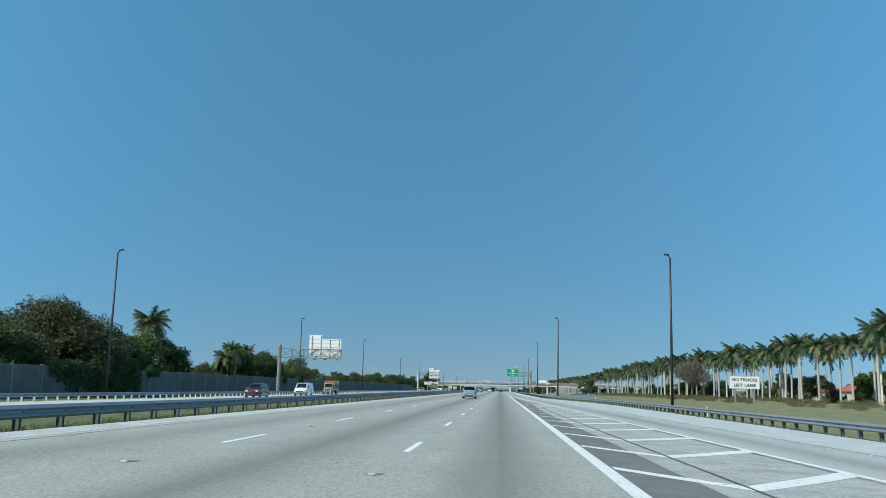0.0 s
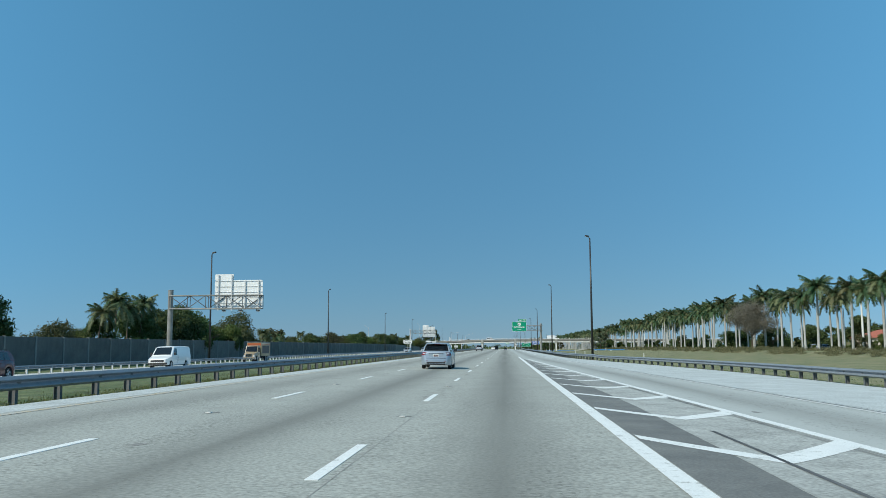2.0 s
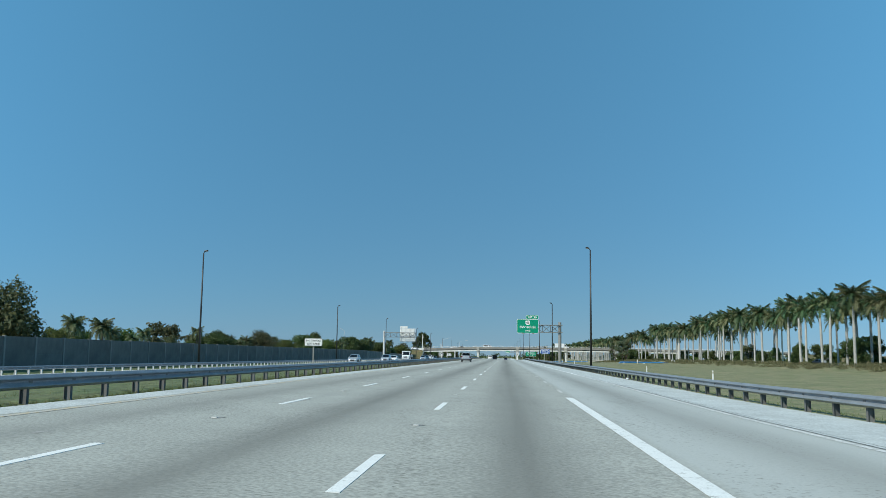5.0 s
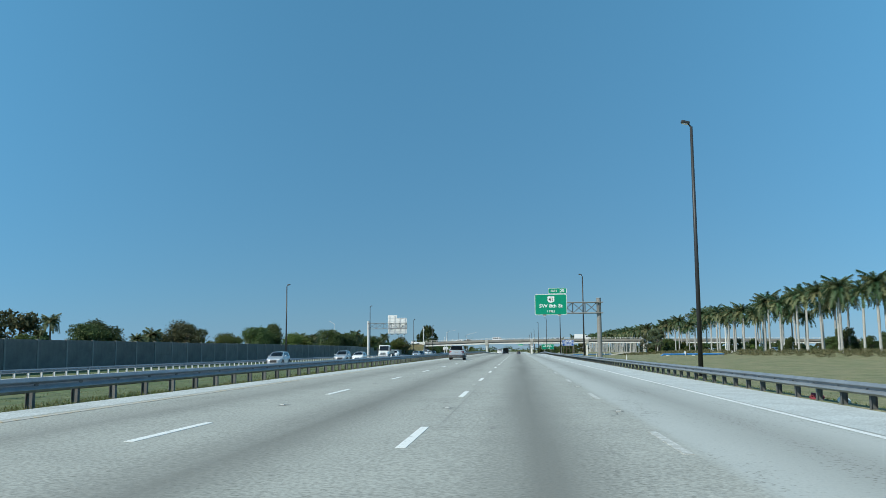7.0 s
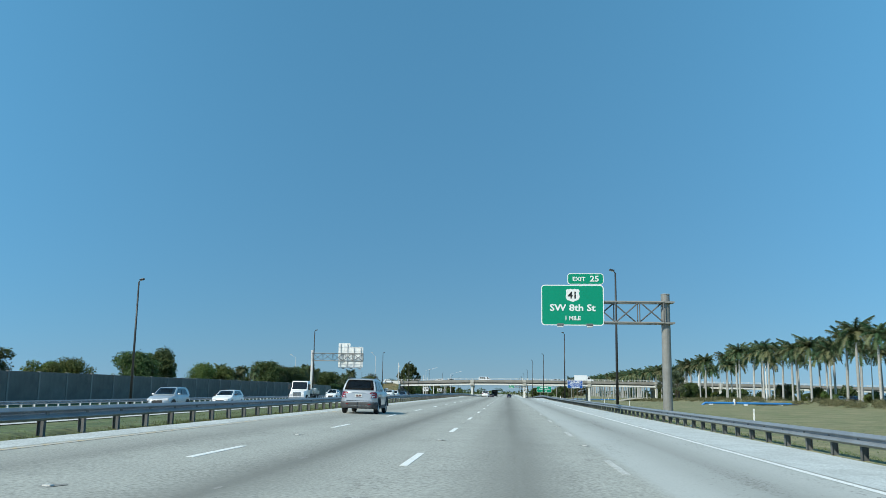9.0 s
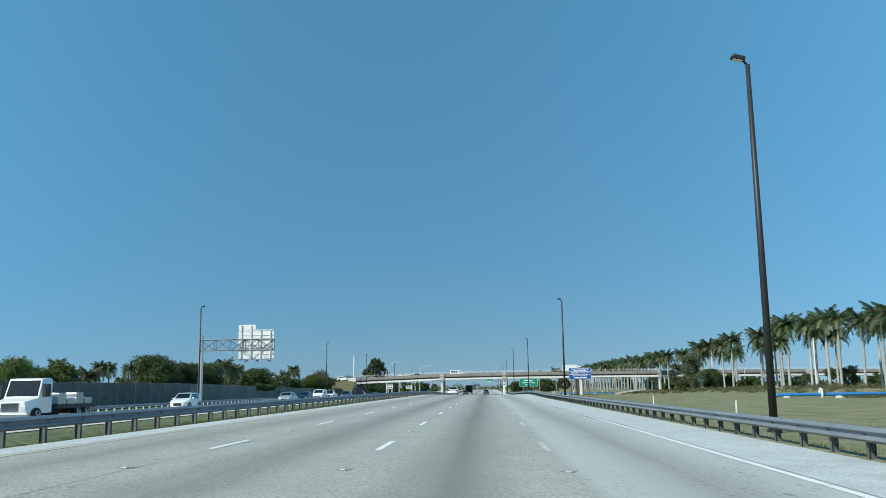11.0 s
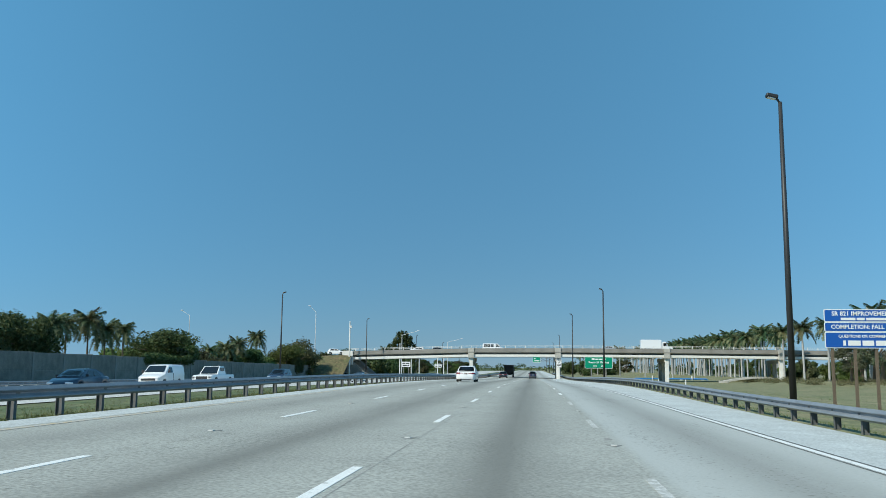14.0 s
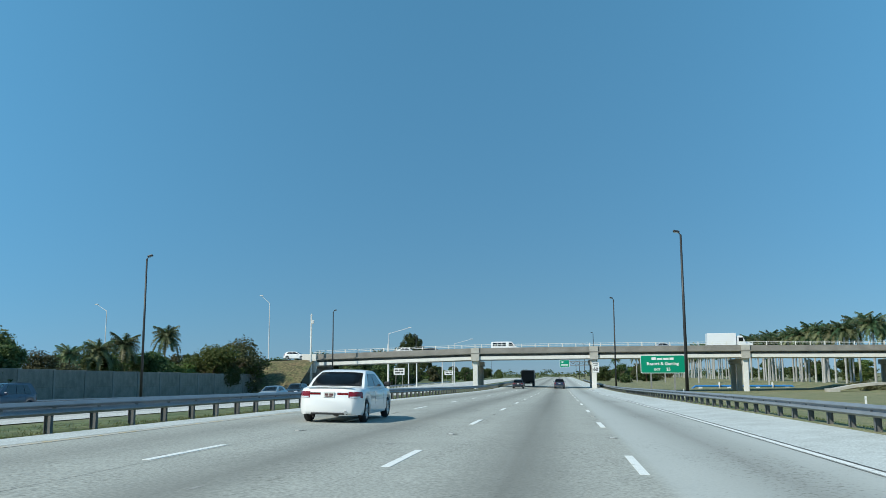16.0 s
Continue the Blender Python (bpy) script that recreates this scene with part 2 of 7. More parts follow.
M_ALU = material("bare aluminium", (0.66, 0.66, 0.65), 0.5, metal=0.1, spots=(0.55, 0.55, 0.54), scale=1.0, bump=0.03)
M_STEELPOST = material("grey galvanised column", (0.30, 0.30, 0.285), 0.6, metal=0.2, spots=(0.19, 0.18, 0.16), scale=1.2, amount=0.7, bump=0.06)
M_WALL = material("grey noise wall panel", (0.165, 0.163, 0.155), 0.95, spots=(0.095, 0.094, 0.09), scale=0.7, amount=0.7, grain=14, grain_amount=0.25, bump=0.7, vary=0.1)
M_WALL_PALE = material("paler noise wall panel", (0.25, 0.245, 0.225), 0.95, spots=(0.13, 0.128, 0.118), scale=0.9, amount=0.75, grain=12, grain_amount=0.25, bump=0.7, vary=0.12)
M_WALLPOST = material("noise wall post", (0.25, 0.25, 0.24), 0.95, spots=(0.16, 0.16, 0.15), scale=0.8, amount=0.6, grain=16, bump=0.4, vary=0.1)
M_BRIDGE = material("bridge concrete", (0.50, 0.48, 0.43), 0.9, spots=(0.34, 0.32, 0.28), scale=0.5, amount=0.75, grain=10, grain_amount=0.12, bump=0.3)
M_PARAPET = material("stained parapet and shaded web concrete", (0.29, 0.275, 0.245), 0.9, spots=(0.17, 0.16, 0.145), scale=0.4, amount=0.8, grain=10, grain_amount=0.14, bump=0.3)
M_WHITEWASH = material("white painted concrete", (0.78, 0.77, 0.73), 0.8, spots=(0.62, 0.60, 0.55), scale=0.6, amount=0.6, grain=12, bump=0.2)
M_GREEN = material("green sign sheeting", (0.0, 0.27, 0.15), 0.45, spots=(0.0, 0.23, 0.13), scale=0.8, amount=0.4, grain_amount=0.03, bump=0.0)
M_BLUE = material("blue sign sheeting", (0.01, 0.10, 0.42), 0.45, spots=(0.01, 0.085, 0.36), scale=0.8, amount=0.4, grain_amount=0.03, bump=0.0)
M_SIGNWHITE = material("white sign sheeting", (0.82, 0.82, 0.80), 0.45, spots=(0.74, 0.74, 0.72), scale=0.9, amount=0.4, grain_amount=0.03, bump=0.0)
M_BLACK = glossy("black sign paint", (0.02, 0.02, 0.02), 0.5)
M_TRUNK = material("pale palm trunk", (0.44, 0.44, 0.425), 0.9, spots=(0.27, 0.26, 0.24), scale=1.6, amount=0.7, grain=12, grain_amount=0.2, bump=0.4, vary=0.15)
M_SHAFT = material("green palm crownshaft", (0.16, 0.22, 0.07), 0.6, scale=2)
M_BARK = material("brown bark", (0.15, 0.115, 0.08), 0.95, scale=3, amount=0.7, grain=20, grain_amount=0.25, bump=0.6)
M_FROND = leafy("palm fronds", (0.050, 0.105, 0.046), (0.225, 0.228, 0.115), 0.5, 0.3)
M_LEAF = leafy("dark broad leaves", (0.038, 0.074, 0.022), (0.10, 0.125, 0.044), 0.6, 0.2)
M_LEAF_BROWN = leafy("brownish leaves", (0.05, 0.066, 0.027), (0.115, 0.11, 0.05), 0.65, 0.18)
M_LEAF_LIGHT = leafy("bright green leaves", (0.060, 0.105, 0.024), (0.14, 0.165, 0.045), 0.6, 0.25)
M_LEAF_GREY = leafy("grey-green leaves", (0.075, 0.10, 0.055), (0.155, 0.175, 0.10), 0.6, 0.25)
M_BUSH = leafy("dry scrub", (0.075, 0.085, 0.038), (0.17, 0.145, 0.08), 0.8, 0.15)
M_TWIG = leafy("bare grey twigs", (0.15, 0.145, 0.11), (0.26, 0.25, 0.195), 0.9, 0.05)
M_PIPE = material("blue pipe paint", (0.03, 0.20, 0.52), 0.5, scale=0.6, amount=0.4, bump=0.05)
M_ROOF = material("red roof tiles", (0.40, 0.12, 0.07), 0.8, scale=1.2, amount=0.5, grain=8, bump=0.4)
M_STUCCO = material("cream stucco", (0.62, 0.56, 0.46), 0.9, scale=0.8, amount=0.4, grain=14, bump=0.2)
M_TYRE = material("tyre rubber", (0.022, 0.022, 0.022), 0.85, scale=6, bump=0.1)
M_RIM = glossy("alloy rim", (0.55, 0.56, 0.57), 0.3, 0.8)
M_GLASS = glossy("tinted car glass", (0.012, 0.014, 0.016), 0.04, 0.0, 0.5)
M_TRIM = material("black plastic trim", (0.028, 0.028, 0.03), 0.6, scale=8, bump=0.05)
M_TAIL = glossy("red lamp lens", (0.19, 0.006, 0.01), 0.12, 0.0, 0.6)
M_LENS = glossy("clear lamp lens", (0.75, 0.76, 0.78), 0.1, 0.2, 0.6)
M_CHROME = glossy("chrome", (0.75, 0.75, 0.76), 0.12, 1.0)

# ---- building helpers ----


def mesh_of(bm, name, mat):
    me = bpy.data.meshes.new(name)
    bm.to_mesh(me)
    bm.free()
    me.materials.append(mat)
    return me


def part(name, bm, mat, parent=None, label="", smooth=False):
    me = bm if isinstance(bm, bpy.types.Mesh) else mesh_of(bm, name, mat)
    if smooth:
        me.shade_smooth()
    ob = new(name, me)
    if parent is not None:
        ob.parent = parent
    return tagged(ob, label)


def thing(name, label, category, group="", kind=""):
    ob = new(name)
    ob.empty_display_size = 0.2
    return tagged(ob, label, category, group, kind)


def box(bm, x0, x1, y0, y1, z0, z1, bevel=0.0):
    r = bmesh.ops.create_cube(bm, size=1, matrix=Matrix.Translation(((x0 + x1) / 2, (y0 + y1) / 2, (z0 + z1) / 2)) @ Matrix.Diagonal((x1 - x0, y1 - y0, z1 - z0, 1)))
    if bevel:
        edges = list({e for v in r["verts"] for e in v.link_edges})
        bmesh.ops.bevel(bm, geom=edges, offset=bevel, segments=2, affect="EDGES", profile=0.5)
    return bm


def tube(bm, p, q, r0, r1=None, n=10, caps=True):
    """A round bar from p to q."""
    p, q = Vector(p), Vector(q)
    r1 = r0 if r1 is None else r1
    d = q - p
    m = Matrix.Translation((p + q) / 2) @ d.to_track_quat("Z", "Y").to_matrix().to_4x4()
    bmesh.ops.create_cone(bm, cap_ends=caps, segments=n, radius1=r0, radius2=r1, depth=d.length, matrix=m)
    return bm


def B():
    return bmesh.new()


def grid(name, columns, rows, height, mat):
    """A sheet: for each y of rows the x of columns(y), at height(i, x, y)."""
    verts, faces = [], []
    for y in rows:
        xs = columns(y)
        n = len(xs)
        verts += [(x, y, height(i, x, y)) for i, x in enumerate(xs)]
    for j in range(len(rows) - 1):
        for i in range(n - 1):
            a = j * n + i
            faces.append((a, a + 1, a + n + 1, a + n))
    me = bpy.data.meshes.new(name)
    me.from_pydata(verts, [], faces)
    me.materials.append(mat)
    me.shade_smooth()
    return new(name, me)


# ---- the lie of the land ----
LANE = 3.66
L1, L2, R1, LEFT_EDGE = -1.83, -5.49, 1.83, -8.95
PERIOD, DASH, PHASE = 12.192, 3.05, -7.16
Y0, Y1 = -60.0, 1100.0


def ease(t):
    t = min(1.0, max(0.0, t))
    return t * t * (3 - 2 * t)


def dip(y):
    return -1.3 * ease((y - 440) / 170)


def road_z(x, y):
    return dip(y) - 0.019 * x


def far_z(x, y):
    return dip(y) - 0.33 + 0.019 * (x + 20.2)


def rail_x(y):
    return 14.4 + (8.3 - 14.4) * ease((y - 100) / 80)


def verge_rise(y):
    """The outer edge of the road lifts a little towards the bridge."""
    return 0.22 * ease((y - 425) / 50)


def gore_x(y):
    return max(1.95, 6.55 - 0.031 * (y - 17))


def edge_x(y):
    return min(gore_x(y) + 3.52, 10.9)


ROWS = [Y0 + 4 * i for i in range(int((Y1 - Y0) / 4) + 1)]


def ground_columns(y):
    r = rail_x(y)
    return [-3000, -700, -200, -110, -70, -53, -44, -39.3, -38.6, -37.0, -20.6, -19.9, -17, -13.5, -11, -10.1, -9.6,
            0, r - 1.2, r - 0.4, r + 0.4, r + 2.5, 22, 30, 40, 48, 52, 70, 90, 140, 300, 800, 3000]


GROUND_Z = [0, 0, 0, 0, -0.2, -0.85, -1.15, -0.78, -0.80, -1.1, -0.8, -0.34, -0.24, -0.07, 0.14, 0.0, -0.4,
            -0.7, -0.7, -0.22, -0.22, -0.42, -0.75, -0.7, -0.5, -0.35, 0.35, 0.2, 0, 0, 0, 0, 0]


def ground_height(i, x, y):
    bump = 0.0
    if (-19.5 < x < -10.5) or x > rail_x(y) + 1 or x < -39:
        bump = 0.10 * (noise.noise(Vector((x * 0.13, y * 0.09, 3.1)))) + 0.04 * noise.noise(Vector((x * 0.6, y * 0.5, 1.7)))
    if abs(x) > 500:
        bump = 0
    if 18 <= i <= 21:
        bump += verge_rise(y)
    elif i in (22, 23):
        bump += verge_rise(y) * 0.5
    if i in (25, 26, 27) and 416 <= y <= 438:  # the ditch that the pipe crosses
        return dip(y) - 0.85 + 0.3 * bump
    base = -0.03 - 0.0215 * rail_x(y) if i in (19, 20) else GROUND_Z[i]
    return dip(y) + base + bump


far_rows = [-3000, -600, -200] + ROWS + [1200, 1500, 2200, 4000]
ground = grid("ground", ground_columns, far_rows, ground_height, M_GRASS)
ground.data.materials.append(M_MEDIAN)
for p in ground.data.polygons:
    if -21 < p.center.x < -9.7 or p.center.x < -37:
        p.material_index = 1
tagged(ground, "dry patchy grass verge and flat land beside the motorway", "ground", kind="structure")


def strip(name, left, right, height, mat, rows=ROWS, lift=0.0, parts=4):
    return grid(name, lambda y: [left(y) + (right(y) - left(y)) * k / parts for k in range(parts + 1)], rows, lambda i, x, y: height(x, y) + lift, mat)


def const(v):
    return lambda y: v


road = strip("road", const(LEFT_EDGE - 0.05), lambda y: edge_x(y) + 0.06, road_z, M_ROAD, parts=8)
tagged(road, "worn pale concrete carriageway with oil-dark lane middles", "road", kind="structure")
shoulder = strip("road_shoulder", const(-9.9), const(LEFT_EDGE - 0.05), road_z, M_SHOULDER, parts=2)
tagged(shoulder, "narrow pale concrete shoulder beside the median rail", "shoulder", kind="structure")
shoulder = strip("road_shoulder", lambda y: edge_x(y) + 0.06, lambda y: rail_x(y) - 0.45, lambda x, y: road_z(x, y) + verge_rise(y) * (x - edge_x(y)) / (rail_x(y) - edge_x(y)), M_SHOULDER, parts=2)
tagged(shoulder, "wide near-white concrete shoulder beside the outer rail", "shoulder", kind="structure")
far_road = strip("road_opposing", const(-39.0), const(-20.3), far_z, M_ROAD_FAR, parts=6)
tagged(far_road, "pale concrete carriageway for oncoming traffic", "road", kind="structure")

# markings, each a thin layer of paint on the road
THICK = 0.006


def ribbon(name, left, right, y0, y1, mat, height=road_z, parent=None, label="", step=6.0, lift=THICK):
    n = max(1, int((y1 - y0) / step))
    return_ob = grid(name, lambda y: [left(y), right(y)], [y0 + (y1 - y0) * k / n for k in range(n + 1)], lambda i, x, y: height(x, y) + lift, mat)
    return_ob.parent = parent
    return tagged(return_ob, label)


def dash_mesh(width, name, mat):
    bm = B()
    box(bm, -width / 2, width / 2, 0, DASH, -0.004, THICK)
    return mesh_of(bm, name, mat)


ribbon("edge_line", const(-8.82), const(-8.66), Y0, Y1, M_YELLOW, parent=road, label="faded yellow edge line")
for a, b, mat, text in ((Y0, 212, M_EDGE, "worn white edge line"), (212, Y1, M_WHITE, "white edge line")):
    ribbon("edge_line", lambda y: edge_x(y) - 0.19, lambda y: edge_x(y) - 0.03, a, b, mat, parent=road, label=text)
ribbon("gore_line", const(1.70), const(1.95), Y0, 172, M_WHITE, parent=road, label="broad white line beside the hatched gore")
ribbon("gore_line", lambda y: gore_x(y) - 0.02, lambda y: gore_x(y) + 0.2, Y0, 150, M_WHITE, parent=road, label="white line along the ramp side of the gore")
gore_mid = lambda y: 2.05 + (gore_x(y) - 2.05) * (0.36 + 0.17 * ease((y - 52) / 32))
gore_dark = lambda y: 1.97 + (gore_mid(y) - 1.97) * (0.62 + 0.12 * ease((y - 60) / 20)) + 0.07 * noise.noise(Vector((y * 0.35, 3, 0)))
ribbon("gore_asphalt", const(1.97), gore_dark, Y0, 150, M_ASPHALT, parent=road, label="dark patched asphalt", step=2.0, lift=0.003)
for a, b, mat, text in ((Y0, 88, M_GORE, "rough grey slab surface"), (88, 150, M_GORE_WORN, "worn dark grey patched surface")):
    ribbon("gore_patch", lambda y: gore_dark(y) + 0.01, lambda y: gore_mid(y) - 0.05, a, b, mat, parent=road, label=text, step=2.0, lift=0.003)
    ribbon("gore_patch", lambda y: gore_mid(y) - 0.045, lambda y: gore_x(y) - 0.22, a, b, mat, parent=road, label=text, step=2.0, lift=0.003)
ribbon("joint", lambda y: gore_mid(y) - 0.035 + 0.02 * noise.noise(Vector((y * 0.5, 9, 0))), lambda y: gore_mid(y) + 0.035, Y0, 72, M_SEAL, parent=road, step=2.0, lift=0.008)
for a, b in ((0.21, 0.13), (0.10, 0.07)):
    ribbon("joint", lambda y: gore_x(y) - a, lambda y: gore_x(y) - b, Y0, 96, M_JOINT, parent=road, lift=0.005)
for x, y0, y1 in ((-1.66, 40, 75), (-5.33, 165, 205), (-1.64, 215, 262), (-5.35, 322, 352), (-1.66, 396, 424), (-5.34, 455, 490)):
    ribbon("joint", const(x), const(x + 0.014), y0, y1, M_FAINT, parent=road, lift=0.003)
for off, w, a, b, mat in ((0.05, 0.045, Y0, 190, M_SEAL), (0.24, 0.015, Y0, 190, M_SEAL), (0.03, 0.02, 190, 345, M_FAINT), (0.0, 0.05, 345, Y1, M_SEAL), (-0.26, 0.035, 352, Y1, M_SEAL)):
    ribbon("joint", lambda y: edge_x(y) + off, lambda y: edge_x(y) + off + w, a, b, mat, parent=road, lift=0.005)


def chevron(y):
    """One V of the hatching: a thin arm on the near side, a broad one on the ramp side."""
    bm = B()
    m, r = gore_mid(y), gore_x(y + 3)
    def arm(x0, y0, x1, y1, w0, w1, bow):
        n, rows = 6, []
        for k in range(n + 1):
            f = k / n
            x, yy, wd = x0 + (x1 - x0) * f, y0 + (y1 - y0) * f - bow * 4 * f * (1 - f), w0 + (w1 - w0) * f
            rows.append([bm.verts.new((x, q, road_z(x, q) + 0.007)) for q in (yy - wd / 2, yy + wd / 2)])
        for p, q in zip(rows, rows[1:]):
            bm.faces.new((p[0], q[0], q[1], p[1]))
    arm(2.0, y + 2.75, m, y + 0.3, 0.6, 0.7, 0.08)
    arm(m, y + 0.3, r, y + 1.3 * (r - m) + 0.35, 0.7, 0.9, 0.06)
    bmesh.ops.recalc_face_normals(bm, faces=bm.faces)
    part("chevron", bm, M_WHITE, road)


for k in range(-9, 24):
    yc = 25.3 + 6.11 * (k - 2)
    if gore_x(yc) > 2.5:
        chevron(yc)

d_plain, d_worn = dash_mesh(0.135, "lane_dash", M_WHITE), dash_mesh(0.135, "lane_dash_worn", M_WORN)
slope = math.atan(0.019)
for k in range(-4, 90):
    y = PHASE + PERIOD * k
    for x, me, start in ((L1, d_plain, -100), (L2, d_plain, -100), (R1 + 0.02, d_worn if y < 440 else d_plain, 174)):
        if y > start and y < Y1 - 5:
            ob = part("lane_dash", me, None, road)
            ob.matrix_world = Matrix.Translation((x, y, road_z(x, y))) @ Matrix.Rotation(slope, 4, "Y") @ Matrix.Rotation(math.atan((dip(y + 3) - dip(y)) / 3), 4, "X")
for k in range(-4, 90):
    y = PHASE + PERIOD * k + 4
    for x in (-24.0 - LANE * 0.5, -27.7 - LANE * 0.5):
        ob = part("lane_dash", d_plain, None, far_road)
        ob.matrix_world = Matrix.Translation((x, y, far_z(x, y))) @ Matrix.Rotation(-slope, 4, "Y")


# ---- guard rails ----
def guard_rail(name, xf, zf, facing, y0, y1, label, post_mat=None):
    """A W-shaped steel beam on block-outs and posts; facing +1 when the beam is on the +x side of the posts."""
    root = thing(name, label, "guard rail")
    post_mat = post_mat or M_POST
    prof = [(0.0, 0.312), (0.012, 0.306), (0.088, 0.242), (0.090, 0.226), (0.012, 0.176), (0.012, 0.150), (0.088, 0.072), (0.090, 0.058), (0.03, 0.008), (0.0, 0.0)]
    ys = [y0 + (y1 - y0) * i / int((y1 - y0) / 3.81) for i in range(int((y1 - y0) / 3.81) + 1)]
    for j in range(0, len(ys) - 1, 20):
        verts, faces = [], []
        seg = ys[j:j + 21]
        for back in (0, 1):
            for y in seg:
                for d, h in prof:
                    wob = 0.012 * noise.noise(Vector((xf(y), y * 0.15, 8)))
                    verts.append((xf(y) + facing * (0.09 + d - 0.004 * back) + wob, y, zf(xf(y), y) + 0.40 + h))
        n, m = len(prof), len(seg)
        for back in (0, 1):
            for a in range(m - 1):
                for i in range(n - 1):
                    p = back * n * m + a * n + i
                    q = (p, p + 1, p + n + 1, p + n)
                    faces.append(q if (facing > 0) == (back == 0) else q[::-1])
        me = bpy.data.meshes.new("beam")
        me.from_pydata(verts, [], faces)
        me.materials.append(M_RAIL)
        part("beam", me, None, root)
    bm = B()
    box(bm, -0.08, -0.07, -0.055, 0.055, -0.7, 0.70)
    box(bm, 0.07, 0.08, -0.055, 0.055, -0.7, 0.70)
    box(bm, -0.07, 0.07, -0.006, 0.006, -0.7, 0.70)
    bmesh.ops.transform(bm, matrix=Matrix.Translation((-0.02 * facing, 0, 0)), verts=bm.verts)
    pm = mesh_of(bm, "post", post_mat)
    bm = B()
    box(bm, 0.062, 0.115, -0.07, 0.07, 0.41, 0.69, 0.008)
    if facing < 0:
        bmesh.ops.transform(bm, matrix=Matrix.Diagonal((-1, 1, 1, 1)), verts=bm.verts)
        bmesh.ops.reverse_faces(bm, faces=bm.faces)
    km = mesh_of(bm, "block", post_mat)
    n = min(300, int((y1 - y0) / 1.905))
    for i in range(n):
        y = y0 + 0.6 + 1.905 * i
        p = part("post", pm, None, root)
        p.location = (xf(y), y, zf(xf(y), y))
        p.rotation_euler = (0, 0.02 * noise.noise(Vector((y, 0, 0))), 0)
        b = part("block", km, None, p)
    if (y1 - y0) / 1.905 > n:
        verts, faces = [], []
        y = y0 + 0.6 + 1.905 * n
        while y < y1:
            x, z, o = xf(y), zf(xf(y), y), len(verts)
            verts += [(x - 0.05, y - 0.05, z - 0.5), (x + 0.05, y - 0.05, z - 0.5), (x + 0.05, y + 0.05, z - 0.5), (x - 0.05, y + 0.05, z - 0.5),
                      (x - 0.05, y - 0.05, z + 0.7), (x + 0.05, y - 0.05, z + 0.7), (x + 0.05, y + 0.05, z + 0.7), (x - 0.05, y + 0.05, z + 0.7)]
            faces += [(o, o + 1, o + 5, o + 4), (o + 1, o + 2, o + 6, o + 5), (o + 2, o + 3, o + 7, o + 6), (o + 3, o, o + 4, o + 7), (o + 4, o + 5, o + 6, o + 7)]
            y += 1.905
        me = bpy.data.meshes.new("post_row")
        me.from_pydata(verts, [], faces)
        me.materials.append(post_mat)
        tagged(part("post_row", me, None, root), kind="stuff")
    return root


def median_rail_z(x, y):
    return dip(y) + float(np.interp(y, (0, 30, 80, 105, 190, 255, 350, 390), (-0.03, -0.03, 0.03, 0.05, 0.04, 0.07, 0.1, 0.12)))


guard_rail("guard_rail", const(-10.62), median_rail_z, 1, -20, 760, "grey galvanised W-beam guard rail along the grass median")
guard_rail("guard_rail", rail_x, lambda x, y: dip(y) - 0.37 + 0.10 * (x < 10) + verge_rise(y), -1, -10, 760, "grey galvanised W-beam guard rail beside the wide shoulder")
guard_rail("guard_rail", const(-38.3), lambda x, y: dip(y) - 0.70, 1, 50, 760, "galvanised guard rail of the oncoming carriageway, its posts coloured bright as if sunlit", M_POST_SUNLIT)


# ---- noise wall behind the oncoming carriageway ----
WALL_X, PANEL = -52.0, 6.1


def wall_top(y):
    return dip(y) + 2.66


noise_wall = new("wall_noise")
tagged(noise_wall, "long grey concrete noise wall of panels between posts", "noise wall", kind="structure")
bm = B()
box(bm, -0.07, 0.07, 0.16, PANEL - 0.16, -1.1, 3.12, 0.02)
panel_plain = mesh_of(bm, "panel", M_WALL)
bm = B()
for z0, z1 in ((-1.1, 1.25), (1.28, 3.13)):
    box(bm, -0.07, 0.07, 0.16, PANEL - 0.16, z0, z1, 0.03)
box(bm, -0.05, 0.05, 0.16, PANEL - 0.16, 1.2, 1.3)
panel_split = mesh_of(bm, "panel", M_WALL)
panel_pale = panel_split.copy()
panel_pale.materials[0] = M_WALL_PALE
bm = B()
box(bm, -0.14, 0.14, -0.16, 0.16, -1.1, 3.2, 0.02)
wall_post = mesh_of(bm, "wall_post", M_WALLPOST)
for k in range(-4, 98):
    y = 4.0 + PANEL * k
    z = wall_top(y) - 3.12 + 0.05 * noise.noise(Vector((k * 3.7, 0, 0)))
    for name, me in (("panel", panel_pale if y > 465 else panel_split if y > 395 or k % 7 == 3 else panel_plain), ("wall_post", wall_post)):
        ob = part(name, me, None, noise_wall)
        ob.location = (WALL_X, y, z)


